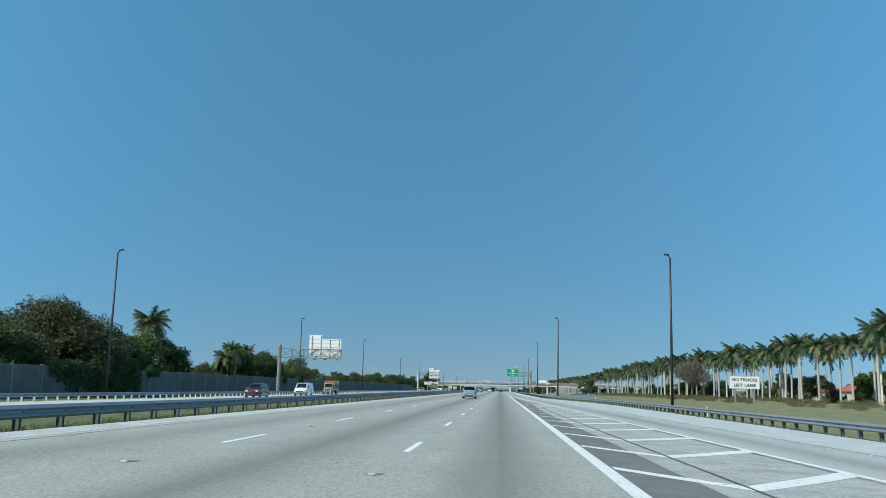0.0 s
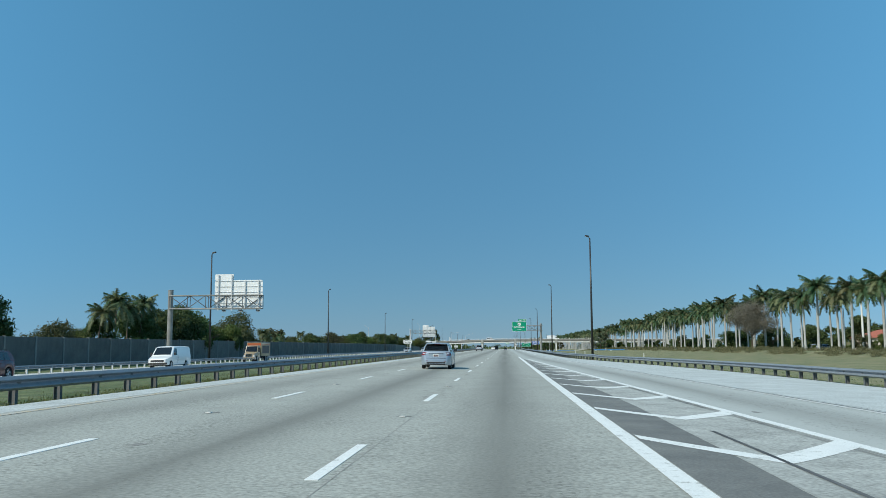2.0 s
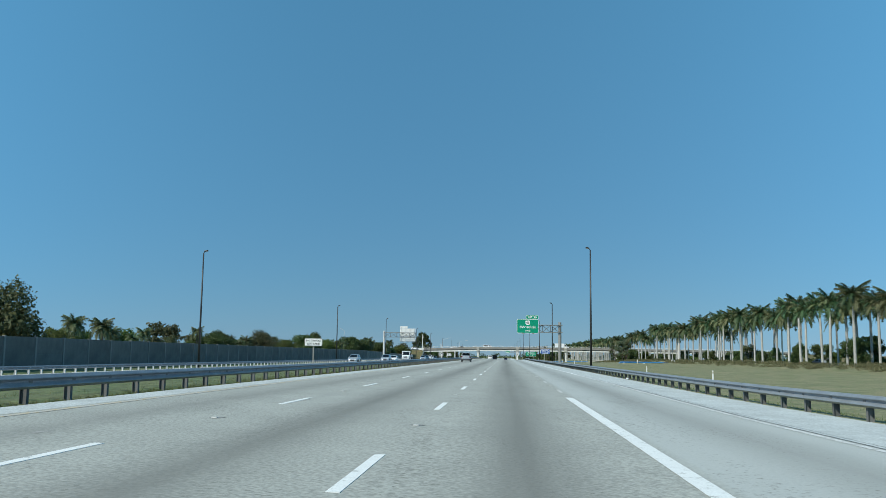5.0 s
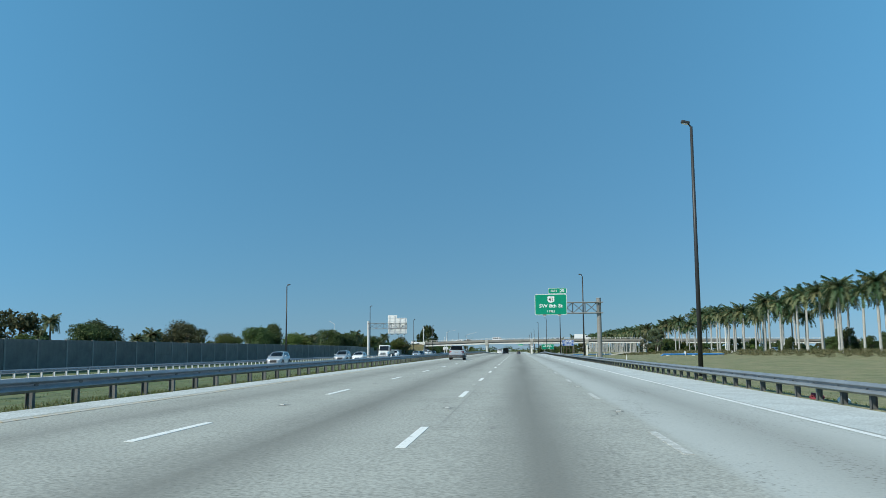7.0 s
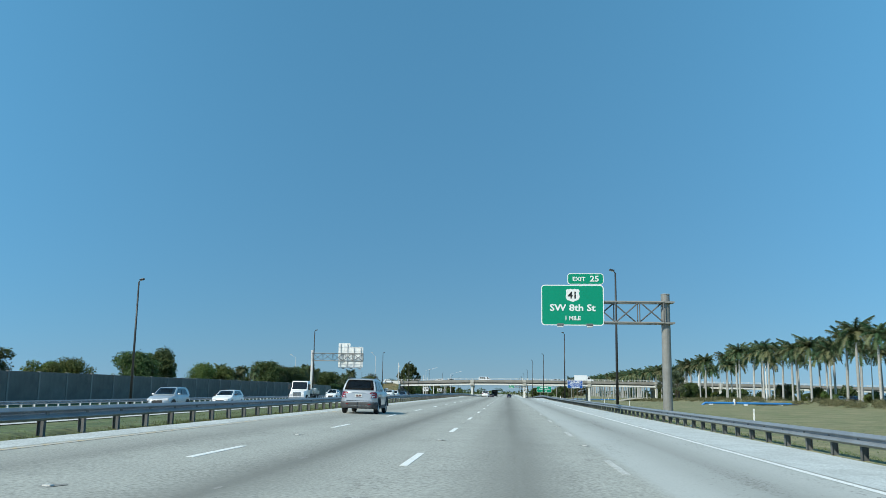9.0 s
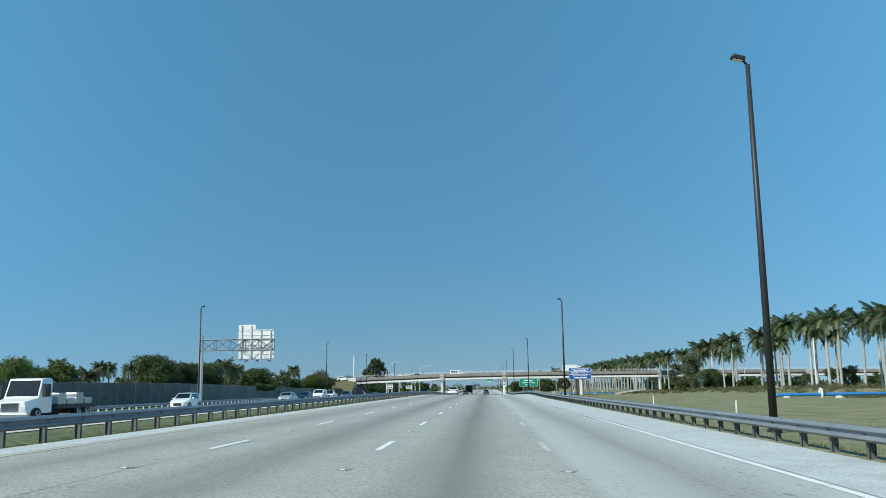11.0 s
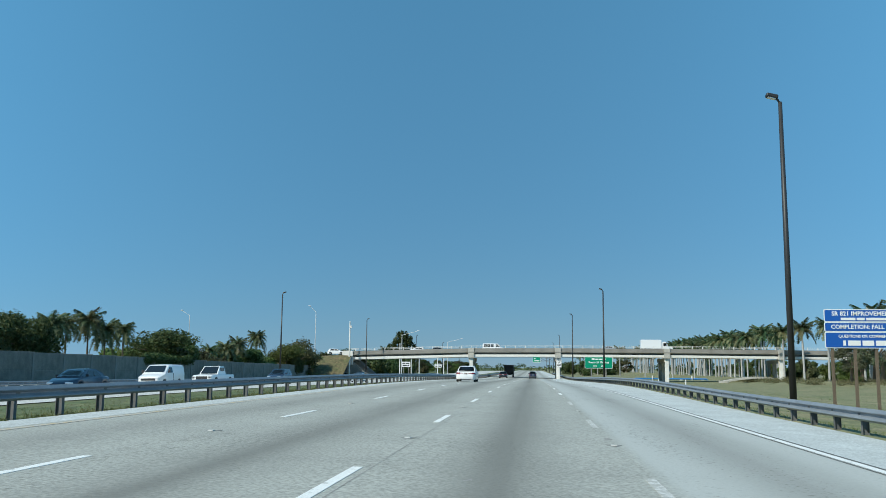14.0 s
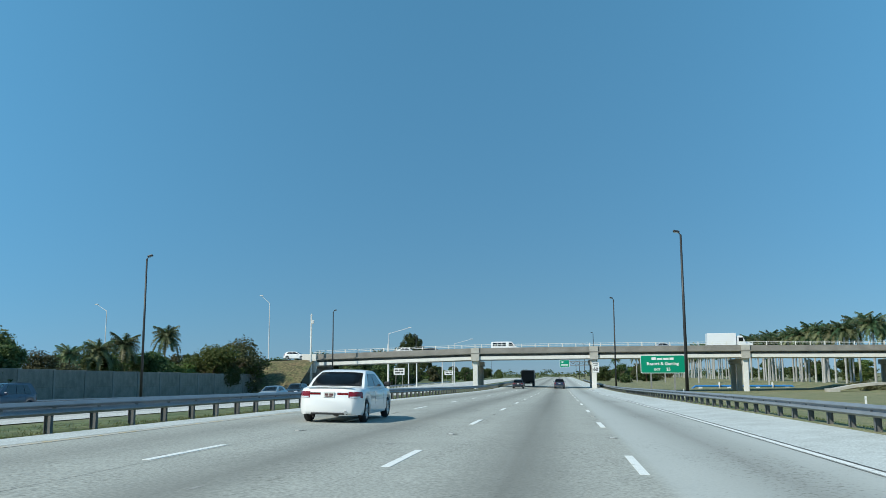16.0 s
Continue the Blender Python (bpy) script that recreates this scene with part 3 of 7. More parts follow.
# ---- lamp posts ----
def lamp_post(x, y, top, side, base=None):
    g = dip(y) - 0.95 if base is None else base
    root = thing("street_lamp", "tall dark bronze lamp post with one small lamp head", "street lamp", "motorway lamps")
    root.location = (x, y, g)
    h = top - g
    bm = B()
    tube(bm, (0, 0, 0), (0, 0, h - 0.2), 0.15, 0.085, 14)
    part("pole", bm, M_POLE, root, smooth=True)
    bm = B()
    tube(bm, (0, 0, -0.1), (0, 0, 0.12), 0.26, 0.26, 14)
    for a in range(4):
        tube(bm, (0.2 * math.cos(a * 1.571 + 0.78), 0.2 * math.sin(a * 1.571 + 0.78), 0.1), (0.2 * math.cos(a * 1.571 + 0.78), 0.2 * math.sin(a * 1.571 + 0.78), 0.19), 0.022, n=6)
    part("base", bm, M_POLE, root)
    bm = B()
    tube(bm, (0, 0, h - 0.25), (side * 0.16, 0, h - 0.02), 0.05, 0.05, 8)
    part("arm", bm, M_POLE, root)
    bm = B()
    box(bm, side * 0.36 - 0.26, side * 0.36 + 0.26, -0.17, 0.17, h - 0.1, h + 0.08, 0.05)
    bmesh.ops.rotate(bm, verts=bm.verts, cent=(0, 0, h), matrix=Matrix.Rotation(-side * 0.25, 3, "Y"))
    lamp = part("lamp_head", bm, M_POLE, root)
    bm = B()
    box(bm, side * 0.36 - 0.18, side * 0.36 + 0.18, -0.12, 0.12, h - 0.125, h - 0.1)
    bmesh.ops.rotate(bm, verts=bm.verts, cent=(0, 0, h), matrix=Matrix.Rotation(-side * 0.25, 3, "Y"))
    part("lens", bm, M_LENS, lamp)


for x, y, top in ((16.8, 87, 15.0), (10.7, 164.5, 14.8), (10.65, 254.1, 15.1), (10.9, 347.5, 13.7), (11.5, 437.9, 13.4), (10.9, 528.8, 12.9), (9.6, 600, 13.5),
                  (9.5, 690, 12), (9.5, 780, 12), (9.5, 870, 12), (9.5, 960, 12)):
    lamp_post(x, y, top, -1, dip(y) - 0.45)
for x, y, top in ((-40.8, 88, 14.8), (-41.5, 177.2, 14.8), (-41.0, 256.8, 14.8), (-40.6, 350, 12.8), (-41, 439.5, 13.5), (-40.4, 537.2, 13.1), (-39.9, 608, 12.7), (-40, 700, 12), (-40, 790, 12), (-40, 880, 12), (-40, 970, 12)):
    lamp_post(x, y, top, 1)


# ---- signs ----
def lettering(text, size, x, y, z, mat, parent, align="CENTER", name="lettering", stretch=1.0, bold=0.024):
    """Raised letters that face the oncoming driver (towards -y)."""
    c = bpy.data.curves.new(name, "FONT")
    c.body, c.size, c.align_x, c.align_y, c.extrude, c.offset, c.resolution_u = text, size, align, "CENTER", 0.004, bold * size, 2
    tmp = new(name, c)
    bpy.context.view_layer.update()
    me = bpy.data.meshes.new_from_object(tmp.evaluated_get(bpy.context.evaluated_depsgraph_get()))
    bpy.data.objects.remove(tmp)
    bpy.data.curves.remove(c)
    me.materials.clear()
    me.materials.append(mat)
    ob = part(name, me, None, parent)
    ob.matrix_basis = Matrix.Translation((x, y, z)) @ Matrix.Rotation(radians(90), 4, "X") @ Matrix.Diagonal((stretch, 1, 1, 1))
    return ob


def plate(w, h, cx, cz, y, r, t=0.03):
    """A flat plate with rounded corners, thickness t behind y."""
    bm = B()
    vs = []
    for sx, sz, a0 in ((1, -1, -90), (1, 1, 0), (-1, 1, 90), (-1, -1, 180)):
        for k in range(5):
            a = radians(a0 + 22.5 * k)
            vs.append(bm.verts.new((cx + sx * (w / 2 - r) + r * math.cos(a), y, cz + sz * (h / 2 - r) + r * math.sin(a))))
    f = bm.faces.new(vs)
    e = bmesh.ops.extrude_face_region(bm, geom=[f])
    bmesh.ops.translate(bm, verts=[v for v in e["geom"] if isinstance(v, bmesh.types.BMVert)], vec=(0, t, 0))
    bmesh.ops.recalc_face_normals(bm, faces=bm.faces)
    return bm


def panel(parent, x0, x1, z0, z1, y, face, border=0.06, r=0.15, name="sign_panel"):
    cx, cz, w, h = (x0 + x1) / 2, (z0 + z1) / 2, x1 - x0, z1 - z0
    p = part(name, plate(w, h, cx, cz, y, r), M_SIGNWHITE, parent)
    part("sign_face", plate(w - 2 * border, h - 2 * border, cx, cz, y - 0.006, max(0.02, r - border), 0.004), face, p)
    return p


def bars(parent, rows, y, mat):
    """Plain bars for words that stay unlettered: rows of x0, x1, z, height."""
    for x0, x1, z, h in rows:
        bm = B()
        box(bm, x0, x1, y - 0.006, y, z - h / 2, z + h / 2)
        part("bar", bm, mat, parent)


def column(parent, x, y, z0, z1, r, name="column", mat=None):
    bm = B()
    tube(bm, (x, y, z0), (x, y, z1), r, r * 0.92, 18)
    tube(bm, (x, y, z1), (x, y, z1 + 0.06), r * 1.0, r * 0.9, 18)
    col = part(name, bm, mat or M_STEELPOST, parent, smooth=False)
    bm = B()
    tube(bm, (x, y, z0 - 0.3), (x, y, z0 + 0.15), r * 1.9, n=20)
    part("footing", bm, M_BRIDGE, parent)
    return col


def truss(parent, x0, x1, y, zl, zh, depth=0.9, bays=6):
    """A box-shaped steel lattice arm: chords on both faces, posts and long diagonals in wide bays."""
    for yy in (y - depth / 2, y + depth / 2):
        for z in (zl, zh):
            part("chord", tube(B(), (x0, yy, z), (x1, yy, z), 0.07, n=8), M_STEELPOST, parent)
    for k in range(bays + 1):
        x = x0 + (x1 - x0) * k / bays
        for yy in (y - depth / 2, y + depth / 2):
            part("lattice_post", tube(B(), (x, yy, zl), (x, yy, zh), 0.045, n=6), M_LATTICE, parent)
        for z in (zl, zh):
            part("lattice_tie", tube(B(), (x, y - depth / 2, z), (x, y + depth / 2, z), 0.04, n=6), M_LATTICE, parent)
        if k < bays:
            xn = x0 + (x1 - x0) * (k + 1) / bays
            a, b = (zl, zh) if k % 2 else (zh, zl)
            part("lattice_brace", tube(B(), (x, y - depth / 2, a), (xn, y - depth / 2, b), 0.05, n=6), M_LATTICE, parent)
            part("lattice_brace", tube(B(), (x, y + depth / 2, b), (xn, y + depth / 2, a), 0.05, n=6), M_LATTICE, parent)
            part("lattice_brace", tube(B(), (x, y - depth / 2, zh), (xn, y + depth / 2, zh), 0.04, n=6), M_LATTICE, parent)


def sign_lights(parent, xs, y, z, ahead):
    for x in xs:
        bm = B()
        tube(bm, (x, y, z + 0.12), (x, y + ahead * 0.9, z - 0.02), 0.03, n=6)
        box(bm, x - 0.22, x + 0.22, y + ahead * 0.9 - 0.16, y + ahead * 0.9 + 0.16, z - 0.06, z + 0.1, 0.03)
        lamp = part("sign_light", bm, M_LATTICE, parent)
        part("lens", box(B(), x - 0.2, x + 0.2, y + ahead * 0.9 - 0.14, y + ahead * 0.9 + 0.14, z - 0.15, z - 0.06, 0.02), M_ALU, lamp)


# exit sign over the right lane
s = thing("overhead_sign", "green overhead exit sign with white lettering on a grey cantilever", "road sign")
y = 319.8
panel(s, 2.22, 6.58, 5.90, 8.75, y - 0.6, M_GREEN, 0.07, 0.25)
panel(s, 4.06, 6.58, 8.78, 9.57, y - 0.6, M_GREEN, 0.05, 0.2, "exit_tab")
lettering("EXIT", 0.4, 4.86, y - 0.615, 9.15, M_SIGNWHITE, s, stretch=1.1)
lettering("25", 0.56, 5.95, y - 0.615, 9.17, M_SIGNWHITE, s, stretch=1.15)
half = [(0, 0.40), (0.14, 0.46), (0.30, 0.40), (0.37, 0.46), (0.49, 0.30), (0.43, 0.14), (0.49, -0.10), (0.40, -0.32), (0.18, -0.40), (0, -0.47)]
bm = B()
ring = half + [(-x, z) for x, z in half[-2:0:-1]]
front = [bm.verts.new((4.42 + x, y - 0.614, 8.02 + z)) for x, z in ring]
back = [bm.verts.new((4.42 + x, y - 0.607, 8.02 + z)) for x, z in ring]
bm.faces.new(front)
for k in range(len(ring)):
    n = (k + 1) % len(ring)
    bm.faces.new((front[k], back[k], back[n], front[n]))
bmesh.ops.recalc_face_normals(bm, faces=bm.faces)
part("route_shield", bm, M_SIGNWHITE, s)
lettering("41", 0.66, 4.42, y - 0.62, 8.0, M_BLACK, s)
lettering("SW 8th St", 0.66, 4.4, y - 0.615, 7.12, M_SIGNWHITE, s, stretch=1.15)
lettering("1 MILE", 0.4, 4.4, y - 0.615, 6.4, M_SIGNWHITE, s)
column(s, 10.9, y, dip(y) - 0.6, 8.15, 0.33)
truss(s, 2.4, 10.7, y, 6.15, 7.6, 1.0, 5)
for z in (6.15, 7.6):
    bm = B()
    box(bm, 10.4, 11.45, y - 0.5, y + 0.5, z - 0.05, z + 0.05)
    part("bracket", bm, M_STEELPOST, s)
for x in (2.9, 4.4, 5.9):
    part("sign_rib", box(B(), x - 0.05, x + 0.05, y - 0.56, y - 0.44, 5.95, 8.7), M_ALU, s)
sign_lights(s, (3.5, 5.5), y - 0.6, 5.86, -1)


def sign_back(x0, x1, z0, z1, tab, y, post_x, post_z, zl, zh):
    """The pale ribbed back of a cantilevered sign for the oncoming traffic."""
    s = thing("overhead_sign", "back of an overhead sign, bare aluminium, on a grey cantilever", "road sign", "sign backs")
    part("sign_panel", plate(x1 - x0, z1 - z0, (x0 + x1) / 2, (z0 + z1) / 2, y + 0.55, 0.2), M_SIGNWHITE, s)
    tx = x0 + tab
    part("exit_tab", plate(tab, 0.75, (x0 + tx) / 2, z1 + 0.4, y + 0.55, 0.15), M_SIGNWHITE, s)
    n = int((z1 - z0) / 0.75)
    for k in range(n + 1):
        bm = B()
        z = z0 + 0.12 + (z1 - z0 - 0.24) * k / n
        box(bm, x0 + 0.05, x1 - 0.05, y + 0.49, y + 0.55, z - 0.03, z + 0.03)
        part("stiffener", bm, M_ALU, s)
    for k in range(4):
        bm = B()
        x = x0 + 0.5 + (x1 - x0 - 1.0) * k / 3
        box(bm, x - 0.06, x + 0.06, y + 0.38, y + 0.49, z0 - 0.1, z1 + (0.7 if x < tx else -0.05))
        part("hanger", bm, M_ALU, s)
    column(s, post_x, y, dip(y) - 1.0, post_z, 0.36, mat=M_ALU if y > 300 else None)
    truss(s, post_x, x1 + 0.1, y, zl, zh, 1.0, 5)
    sign_lights(s, (x0 + 1.0, (x0 + x1) / 2, x1 - 0.8), y + 0.5, z0 - 0.1, 1)


sign_back(-37.3, -31.0, 6.25, 10.05, 2.5, 166.0, -42.9, 8.75, 6.35, 8.05)
sign_back(-36.7, -31.3, 5.80, 10.35, 2.6, 443.7, -42.2, 9.45, 7.3, 8.9)

# blue notice on four posts
s = thing("notice_sign", "blue roadworks notice with white lettering on wooden posts", "road sign")
y = 434.5
for k, (z0, z1) in enumerate(((3.2, 3.7), (2.82, 3.19), (2.18, 2.81))):
    panel(s, 11.82, 14.82, z0, z1, y, M_BLUE, 0.03, 0.06)
lettering("SR 821 IMPROVEMENTS", 0.235, 13.32, y - 0.012, 3.52, M_SIGNWHITE, s)
bars(s, [(12.45, 13.0, 3.32, 0.1), (13.05, 13.35, 3.32, 0.1), (13.4, 14.2, 3.32, 0.1)], y - 0.006, M_SIGNWHITE)
lettering("COMPLETION: FALL 2019", 0.225, 13.32, y - 0.012, 3.005, M_SIGNWHITE, s)
lettering("QUESTIONS OR COMMENTS", 0.155, 13.32, y - 0.012, 2.64, M_SIGNWHITE, s)
bars(s, [(12.5, 12.6, 2.38, 0.2), (12.68, 13.15, 2.38, 0.2), (13.22, 13.65, 2.38, 0.2), (13.72, 14.2, 2.38, 0.2)], y - 0.006, M_SIGNWHITE)
for x in (12.1, 12.95, 13.75, 14.5):
    bm = B()
    box(bm, x - 0.05, x + 0.05, y + 0.035, y + 0.135, dip(y) - 1.0, 3.6)
    part("sign_post", bm, M_BARK, s)

# green sign before the bridge
s = thing("guide_sign", "green guide sign with white lettering on two posts", "road sign")
y = 557.0
panel(s, 9.76, 14.7, 1.25, 3.3, y, M_GREEN, 0.06, 0.18)
bars(s, [(11.0, 11.5, 2.9, 0.3), (11.6, 12.2, 2.86, 0.22), (12.3, 12.9, 2.86, 0.22), (13.0, 13.45, 2.88, 0.26)], y - 0.006, M_SIGNWHITE)
lettering("Resort & Gaming", 0.5, 12.23, y - 0.012, 2.32, M_SIGNWHITE, s, stretch=1.02)
lettering("EXIT", 0.32, 11.6, y - 0.012, 1.66, M_SIGNWHITE, s)
lettering("25", 0.48, 12.85, y - 0.012, 1.68, M_SIGNWHITE, s)
for x in (10.9, 13.5):
    bm = B()
    box(bm, x - 0.09, x + 0.09, y + 0.035, y + 0.16, dip(y) - 1.0, 3.1)
    part("sign_post", bm, M_STEELPOST, s)


def lane_notice(x0, x1, z0, z1, y, posts, base):
    s = thing("lane_sign", "white sign with black lettering on plain posts", "road sign", "truck signs")
    panel(s, x0, x1, z0, z1, y, M_BLACK, 0.02, 0.08)
    part("sign_field", plate(x1 - x0 - 0.07, z1 - z0 - 0.07, (x0 + x1) / 2, (z0 + z1) / 2, y - 0.012, 0.05, 0.004), M_SIGNWHITE, s)
    k, c = z1 - z0, (x0 + x1) / 2
    lettering("NO TRUCKS", k * 0.32, c, y - 0.02, z0 + k * 0.70, M_BLACK, s, stretch=(x1 - x0) / k * 0.47)
    lettering("LEFT LANE", k * 0.32, c, y - 0.02, z0 + k * 0.28, M_BLACK, s, stretch=(x1 - x0) / k * 0.47)
    for x in posts:
        bm = B()
        box(bm, x - 0.06, x + 0.06, y + 0.035, y + 0.13, base, z1 - 0.1)
        part("sign_post", bm, M_STEELPOST, s)


lane_notice(18.82, 21.29, 1.83, 2.88, 73.4, (19.3, 20.8), -1.0)
lane_notice(-20.0, -18.25, 2.03, 2.76, 228.0, (-19.12,), -0.4)

# speed limit at the bridge and a small green sign beyond it
s = thing("speed_sign", "white speed limit sign fixed to a bridge column", "road sign")
panel(s, 6.2, 7.4, 1.4, 3.2, 610.1, M_BLACK, 0.02, 0.06)
part("sign_field", plate(1.1, 1.7, 6.8, 2.3, 610.088, 0.05, 0.004), M_SIGNWHITE, s)
lettering("SPEED", 0.3, 6.8, 610.08, 2.95, M_BLACK, s)
lettering("LIMIT", 0.3, 6.8, 610.08, 2.62, M_BLACK, s)
lettering("60", 0.85, 6.8, 610.08, 1.95, M_BLACK, s)
bm = B()
box(bm, 6.7, 6.9, 610.13, 611.79, 2.0, 2.5)
part("bracket", bm, M_STEELPOST, s)
s = thing("overhead_sign", "small green overhead sign beyond the bridge", "road sign")
panel(s, 0.5, 3.2, 3.0, 5.0, 700.0, M_GREEN, 0.08, 0.2)
bars(s, [(1.0, 1.5, 4.4, 0.4), (0.9, 2.8, 3.6, 0.3)], 699.994, M_SIGNWHITE)
column(s, 9.8, 700.4, -2.2, 5.2, 0.25)
truss(s, 0.8, 9.8, 700.5, 3.5, 4.6, 0.6, 4)


# ---- overpass ----
def deck_z(x):
    """Top of the parapet."""
    xs, zs = (-200, -60, -44.5, -14.5, 7, 33, 60, 110, 220), (1.0, 4.35, 4.95, 5.85, 6.0, 6.02, 5.9, 5.6, 4.2)
    return float(np.interp(x, xs, zs))


BY0, BY1, GROUND_B = 611.5, 624.5, -1.85
overpass = thing("overpass", "pale stained concrete road bridge over the motorway", "bridge")


def span(name, x0, x1, y0, y1, zt, zb, mat, parent, label=""):
    """A long band between two heights below the parapet's top."""
    n = max(1, int((x1 - x0) / 6))
    bm = B()
    rings = []
    for k in range(n + 1):
        x = x0 + (x1 - x0) * k / n
        d = deck_z(x)
        rings.append([bm.verts.new((x, yy, d + zz)) for yy, zz in ((y0, zt), (y1, zt), (y1, zb), (y0, zb))])
    for a, b in zip(rings, rings[1:]):
        for i in range(4):
            bm.faces.new((a[i], a[(i + 1) % 4], b[(i + 1) % 4], b[i]))
    bm.faces.new(rings[0])
    bm.faces.new(rings[-1][::-1])
    bmesh.ops.recalc_face_normals(bm, faces=bm.faces)
    return part(name, bm, mat, parent, label)


PIERS = (-14.5, 6.6, 32.5, 59.0, 84.0, 108.0, 132.0)
ENDS = (-44.5,) + PIERS + (156.0,)
for x0, x1 in zip(ENDS, ENDS[1:]):
    a, b = x0 + 0.02, x1 - 0.02
    span("deck", a, b, BY0 + 0.35, BY1 - 0.35, -0.85, -1.12, M_BRIDGE, overpass)
    for y0, y1 in ((BY0, BY0 + 0.3), (BY1 - 0.3, BY1)):
        span("parapet", a, b, y0, y1, 0.0, -0.84, M_PARAPET, overpass, "stained grey parapet")
        span("kerb_beam", a, b, y0 - 0.25, y1 + 0.25, -0.85, -1.0, M_PARAPET, overpass)
    for i in range(6):
        y = BY0 + 0.95 + i * (BY1 - BY0 - 1.9) / 5
        # web in the dark parapet colour, for the shade under the deck's overhang
        g = span("girder", a, b, y - 0.12, y + 0.12, -1.13, -1.5, M_PARAPET, overpass)
        front = y - 0.42 - (0.42 if i == 0 else 0)
        span("flange", a, b, front, y + 0.42, -1.5, -2.08, M_WHITEWASH, overpass, "pale girder flange")
    x = x0 + 1.2
    while x < x1:
        bm = B()
        box(bm, x - 0.07, x + 0.07, BY0 + 0.08, BY0 + 0.22, deck_z(x) - 0.02, deck_z(x) + 0.66)
        part("rail_post", bm, M_WHITEWASH, overpass)
        x += 2.4
    for z in (0.32, 0.6):
        span("hand_rail", a, b, BY0 + 0.12, BY0 + 0.17, z + 0.03, z - 0.03, M_WHITEWASH, overpass)
for x in PIERS:
    zt = deck_z(x)
    bm = B()
    box(bm, x - 0.75, x + 0.75, BY0 - 0.2, BY0 + 0.42, zt - 2.3, zt + 0.06, 0.03)
    part("pier_block", bm, M_BRIDGE, overpass, "square concrete block at the parapet")
    bm = B()
    box(bm, x - 0.62, x + 0.62, BY0 + 0.45, BY1 - 0.2, zt - 3.2, zt - 2.3, 0.05)
    part("pier_cap", bm, M_BRIDGE, overpass)
    for y in (BY0 + 0.7, (BY0 + BY1) / 2, BY1 - 1.2):
        bm = B()
        box(bm, x - 0.42, x + 0.42, y - 0.42, y + 0.42, GROUND_B - 0.4, zt - (2.3 if y < BY0 + 1 else 3.2), 0.05)
        part("column", bm, M_WHITEWASH if y < BY0 + 1 else M_BRIDGE, overpass, "square concrete column")
bm = B()
box(bm, -46.6, -44.5, BY0 - 0.2, BY1 + 0.2, -0.5, 4.95 - 1.0, 0.03)
part("abutment", bm, M_BRIDGE, overpass)
bm = B()
box(bm, -46.6, -43.9, BY0 - 0.35, BY0 + 0.5, 1.6, 5.0, 0.04)
part("wing_wall", bm, M_WHITEWASH, overpass, "pale end block of the bridge")
bm = B()
vs = [bm.verts.new(p) for p in ((-44.4, BY0, 2.6), (-44.4, BY1, 2.6), (-38.9, BY1, GROUND_B + 0.1), (-38.9, BY0, GROUND_B + 0.1), (-46, BY0, -2), (-46, BY1, -2), (-38.9, BY1, -2), (-38.9, BY0, -2))]
for q in ((0, 3, 2, 1), (0, 4, 7, 3), (1, 2, 6, 5)):
    bm.faces.new([vs[i] for i in q])
bmesh.ops.recalc_face_normals(bm, faces=bm.faces)
part("slope_paving", bm, M_PARAPET, overpass, "grey concrete slope under the end span")


def embankment(x_end, sign, label):
    """The grassed ramp that carries the crossing road down to the land."""
    def cols(y):
        return [x_end + sign * v for v in (0, 2, 6, 14, 30, 60, 100, 150)]

    def hgt(i, x, y):
        top = min(deck_z(x) - 0.95, 4.2)
        d = max(0.0, BY0 - 1.5 - y, y - BY1 - 1.5)
        lump = 0.25 * noise.noise(Vector((x * 0.2, y * 0.2, 5)))
        return max(-2.1, top - d / 2.0 + (lump if d > 0 else 0)) - (0.0 if i else 0.3)

    rows = [BY0 - 16 + 1.0 * k for k in range(int(BY1 - BY0) + 33)]
    e = grid("embankment", cols, rows, hgt, M_BANK)
    return tagged(e, label, "embankment", kind="structure")


embankment(-44.0, -1, "grassy embankment carrying the crossing road")
embankment(154.0, 1, "grassy embankment at the far end of the bridge")
cross_road = grid("road_crossing", lambda y: [-200 + 10 * k for k in range(43)], [BY0 + 0.4, BY1 - 0.4], lambda i, x, y: deck_z(x) - 0.80, M_SHOULDER)
tagged(cross_road, "concrete roadway on the bridge", "road", kind="structure")


def arm_lamp(x, y, z0, top, reach, rise, base_label="tall grey lamp post with a long raised arm"):
    root = thing("street_lamp", base_label, "street lamp", "overpass lamps")
    bm = B()
    tube(bm, (x, y, z0), (x, y, top - rise), 0.12, 0.08, 10)
    part("pole", bm, M_ALU, root)
    bm = B()
    tube(bm, (x, y, top - rise - 0.05), (x + reach, y, top), 0.06, 0.045, 8)
    part("arm", bm, M_ALU, root)
    bm = B()
    box(bm, x + reach - 0.35, x + reach + 0.35, y - 0.16, y + 0.16, top - 0.06, top + 0.1, 0.05)
    part("lamp_head", bm, M_ALU, root)


arm_lamp(-55.0, 617, 3.2, 16.5, -1.7, 1.5)
arm_lamp(-88.7, 617, 2, 15.3, -2.2, 1.3)
arm_lamp(-36.0, 640, -2, 11.2, 4.6, 1.2)
arm_lamp(-29.0, 700, -2, 11.0, 5.0, 1.2)
p = thing("utility_pole", "plain pale concrete pole beside the bridge end", "pole")
bm = B()
tube(bm, (-44.4, 609.5, -2.3), (-44.4, 609.5, 12.3), 0.22, 0.14, 10)
part("pole", bm, M_WHITEWASH, p)
bm = B()
box(bm, -44.3, -43.9, 609.3, 609.7, 10.5, 11.1, 0.04)
part("box", bm, M_ALU, p)


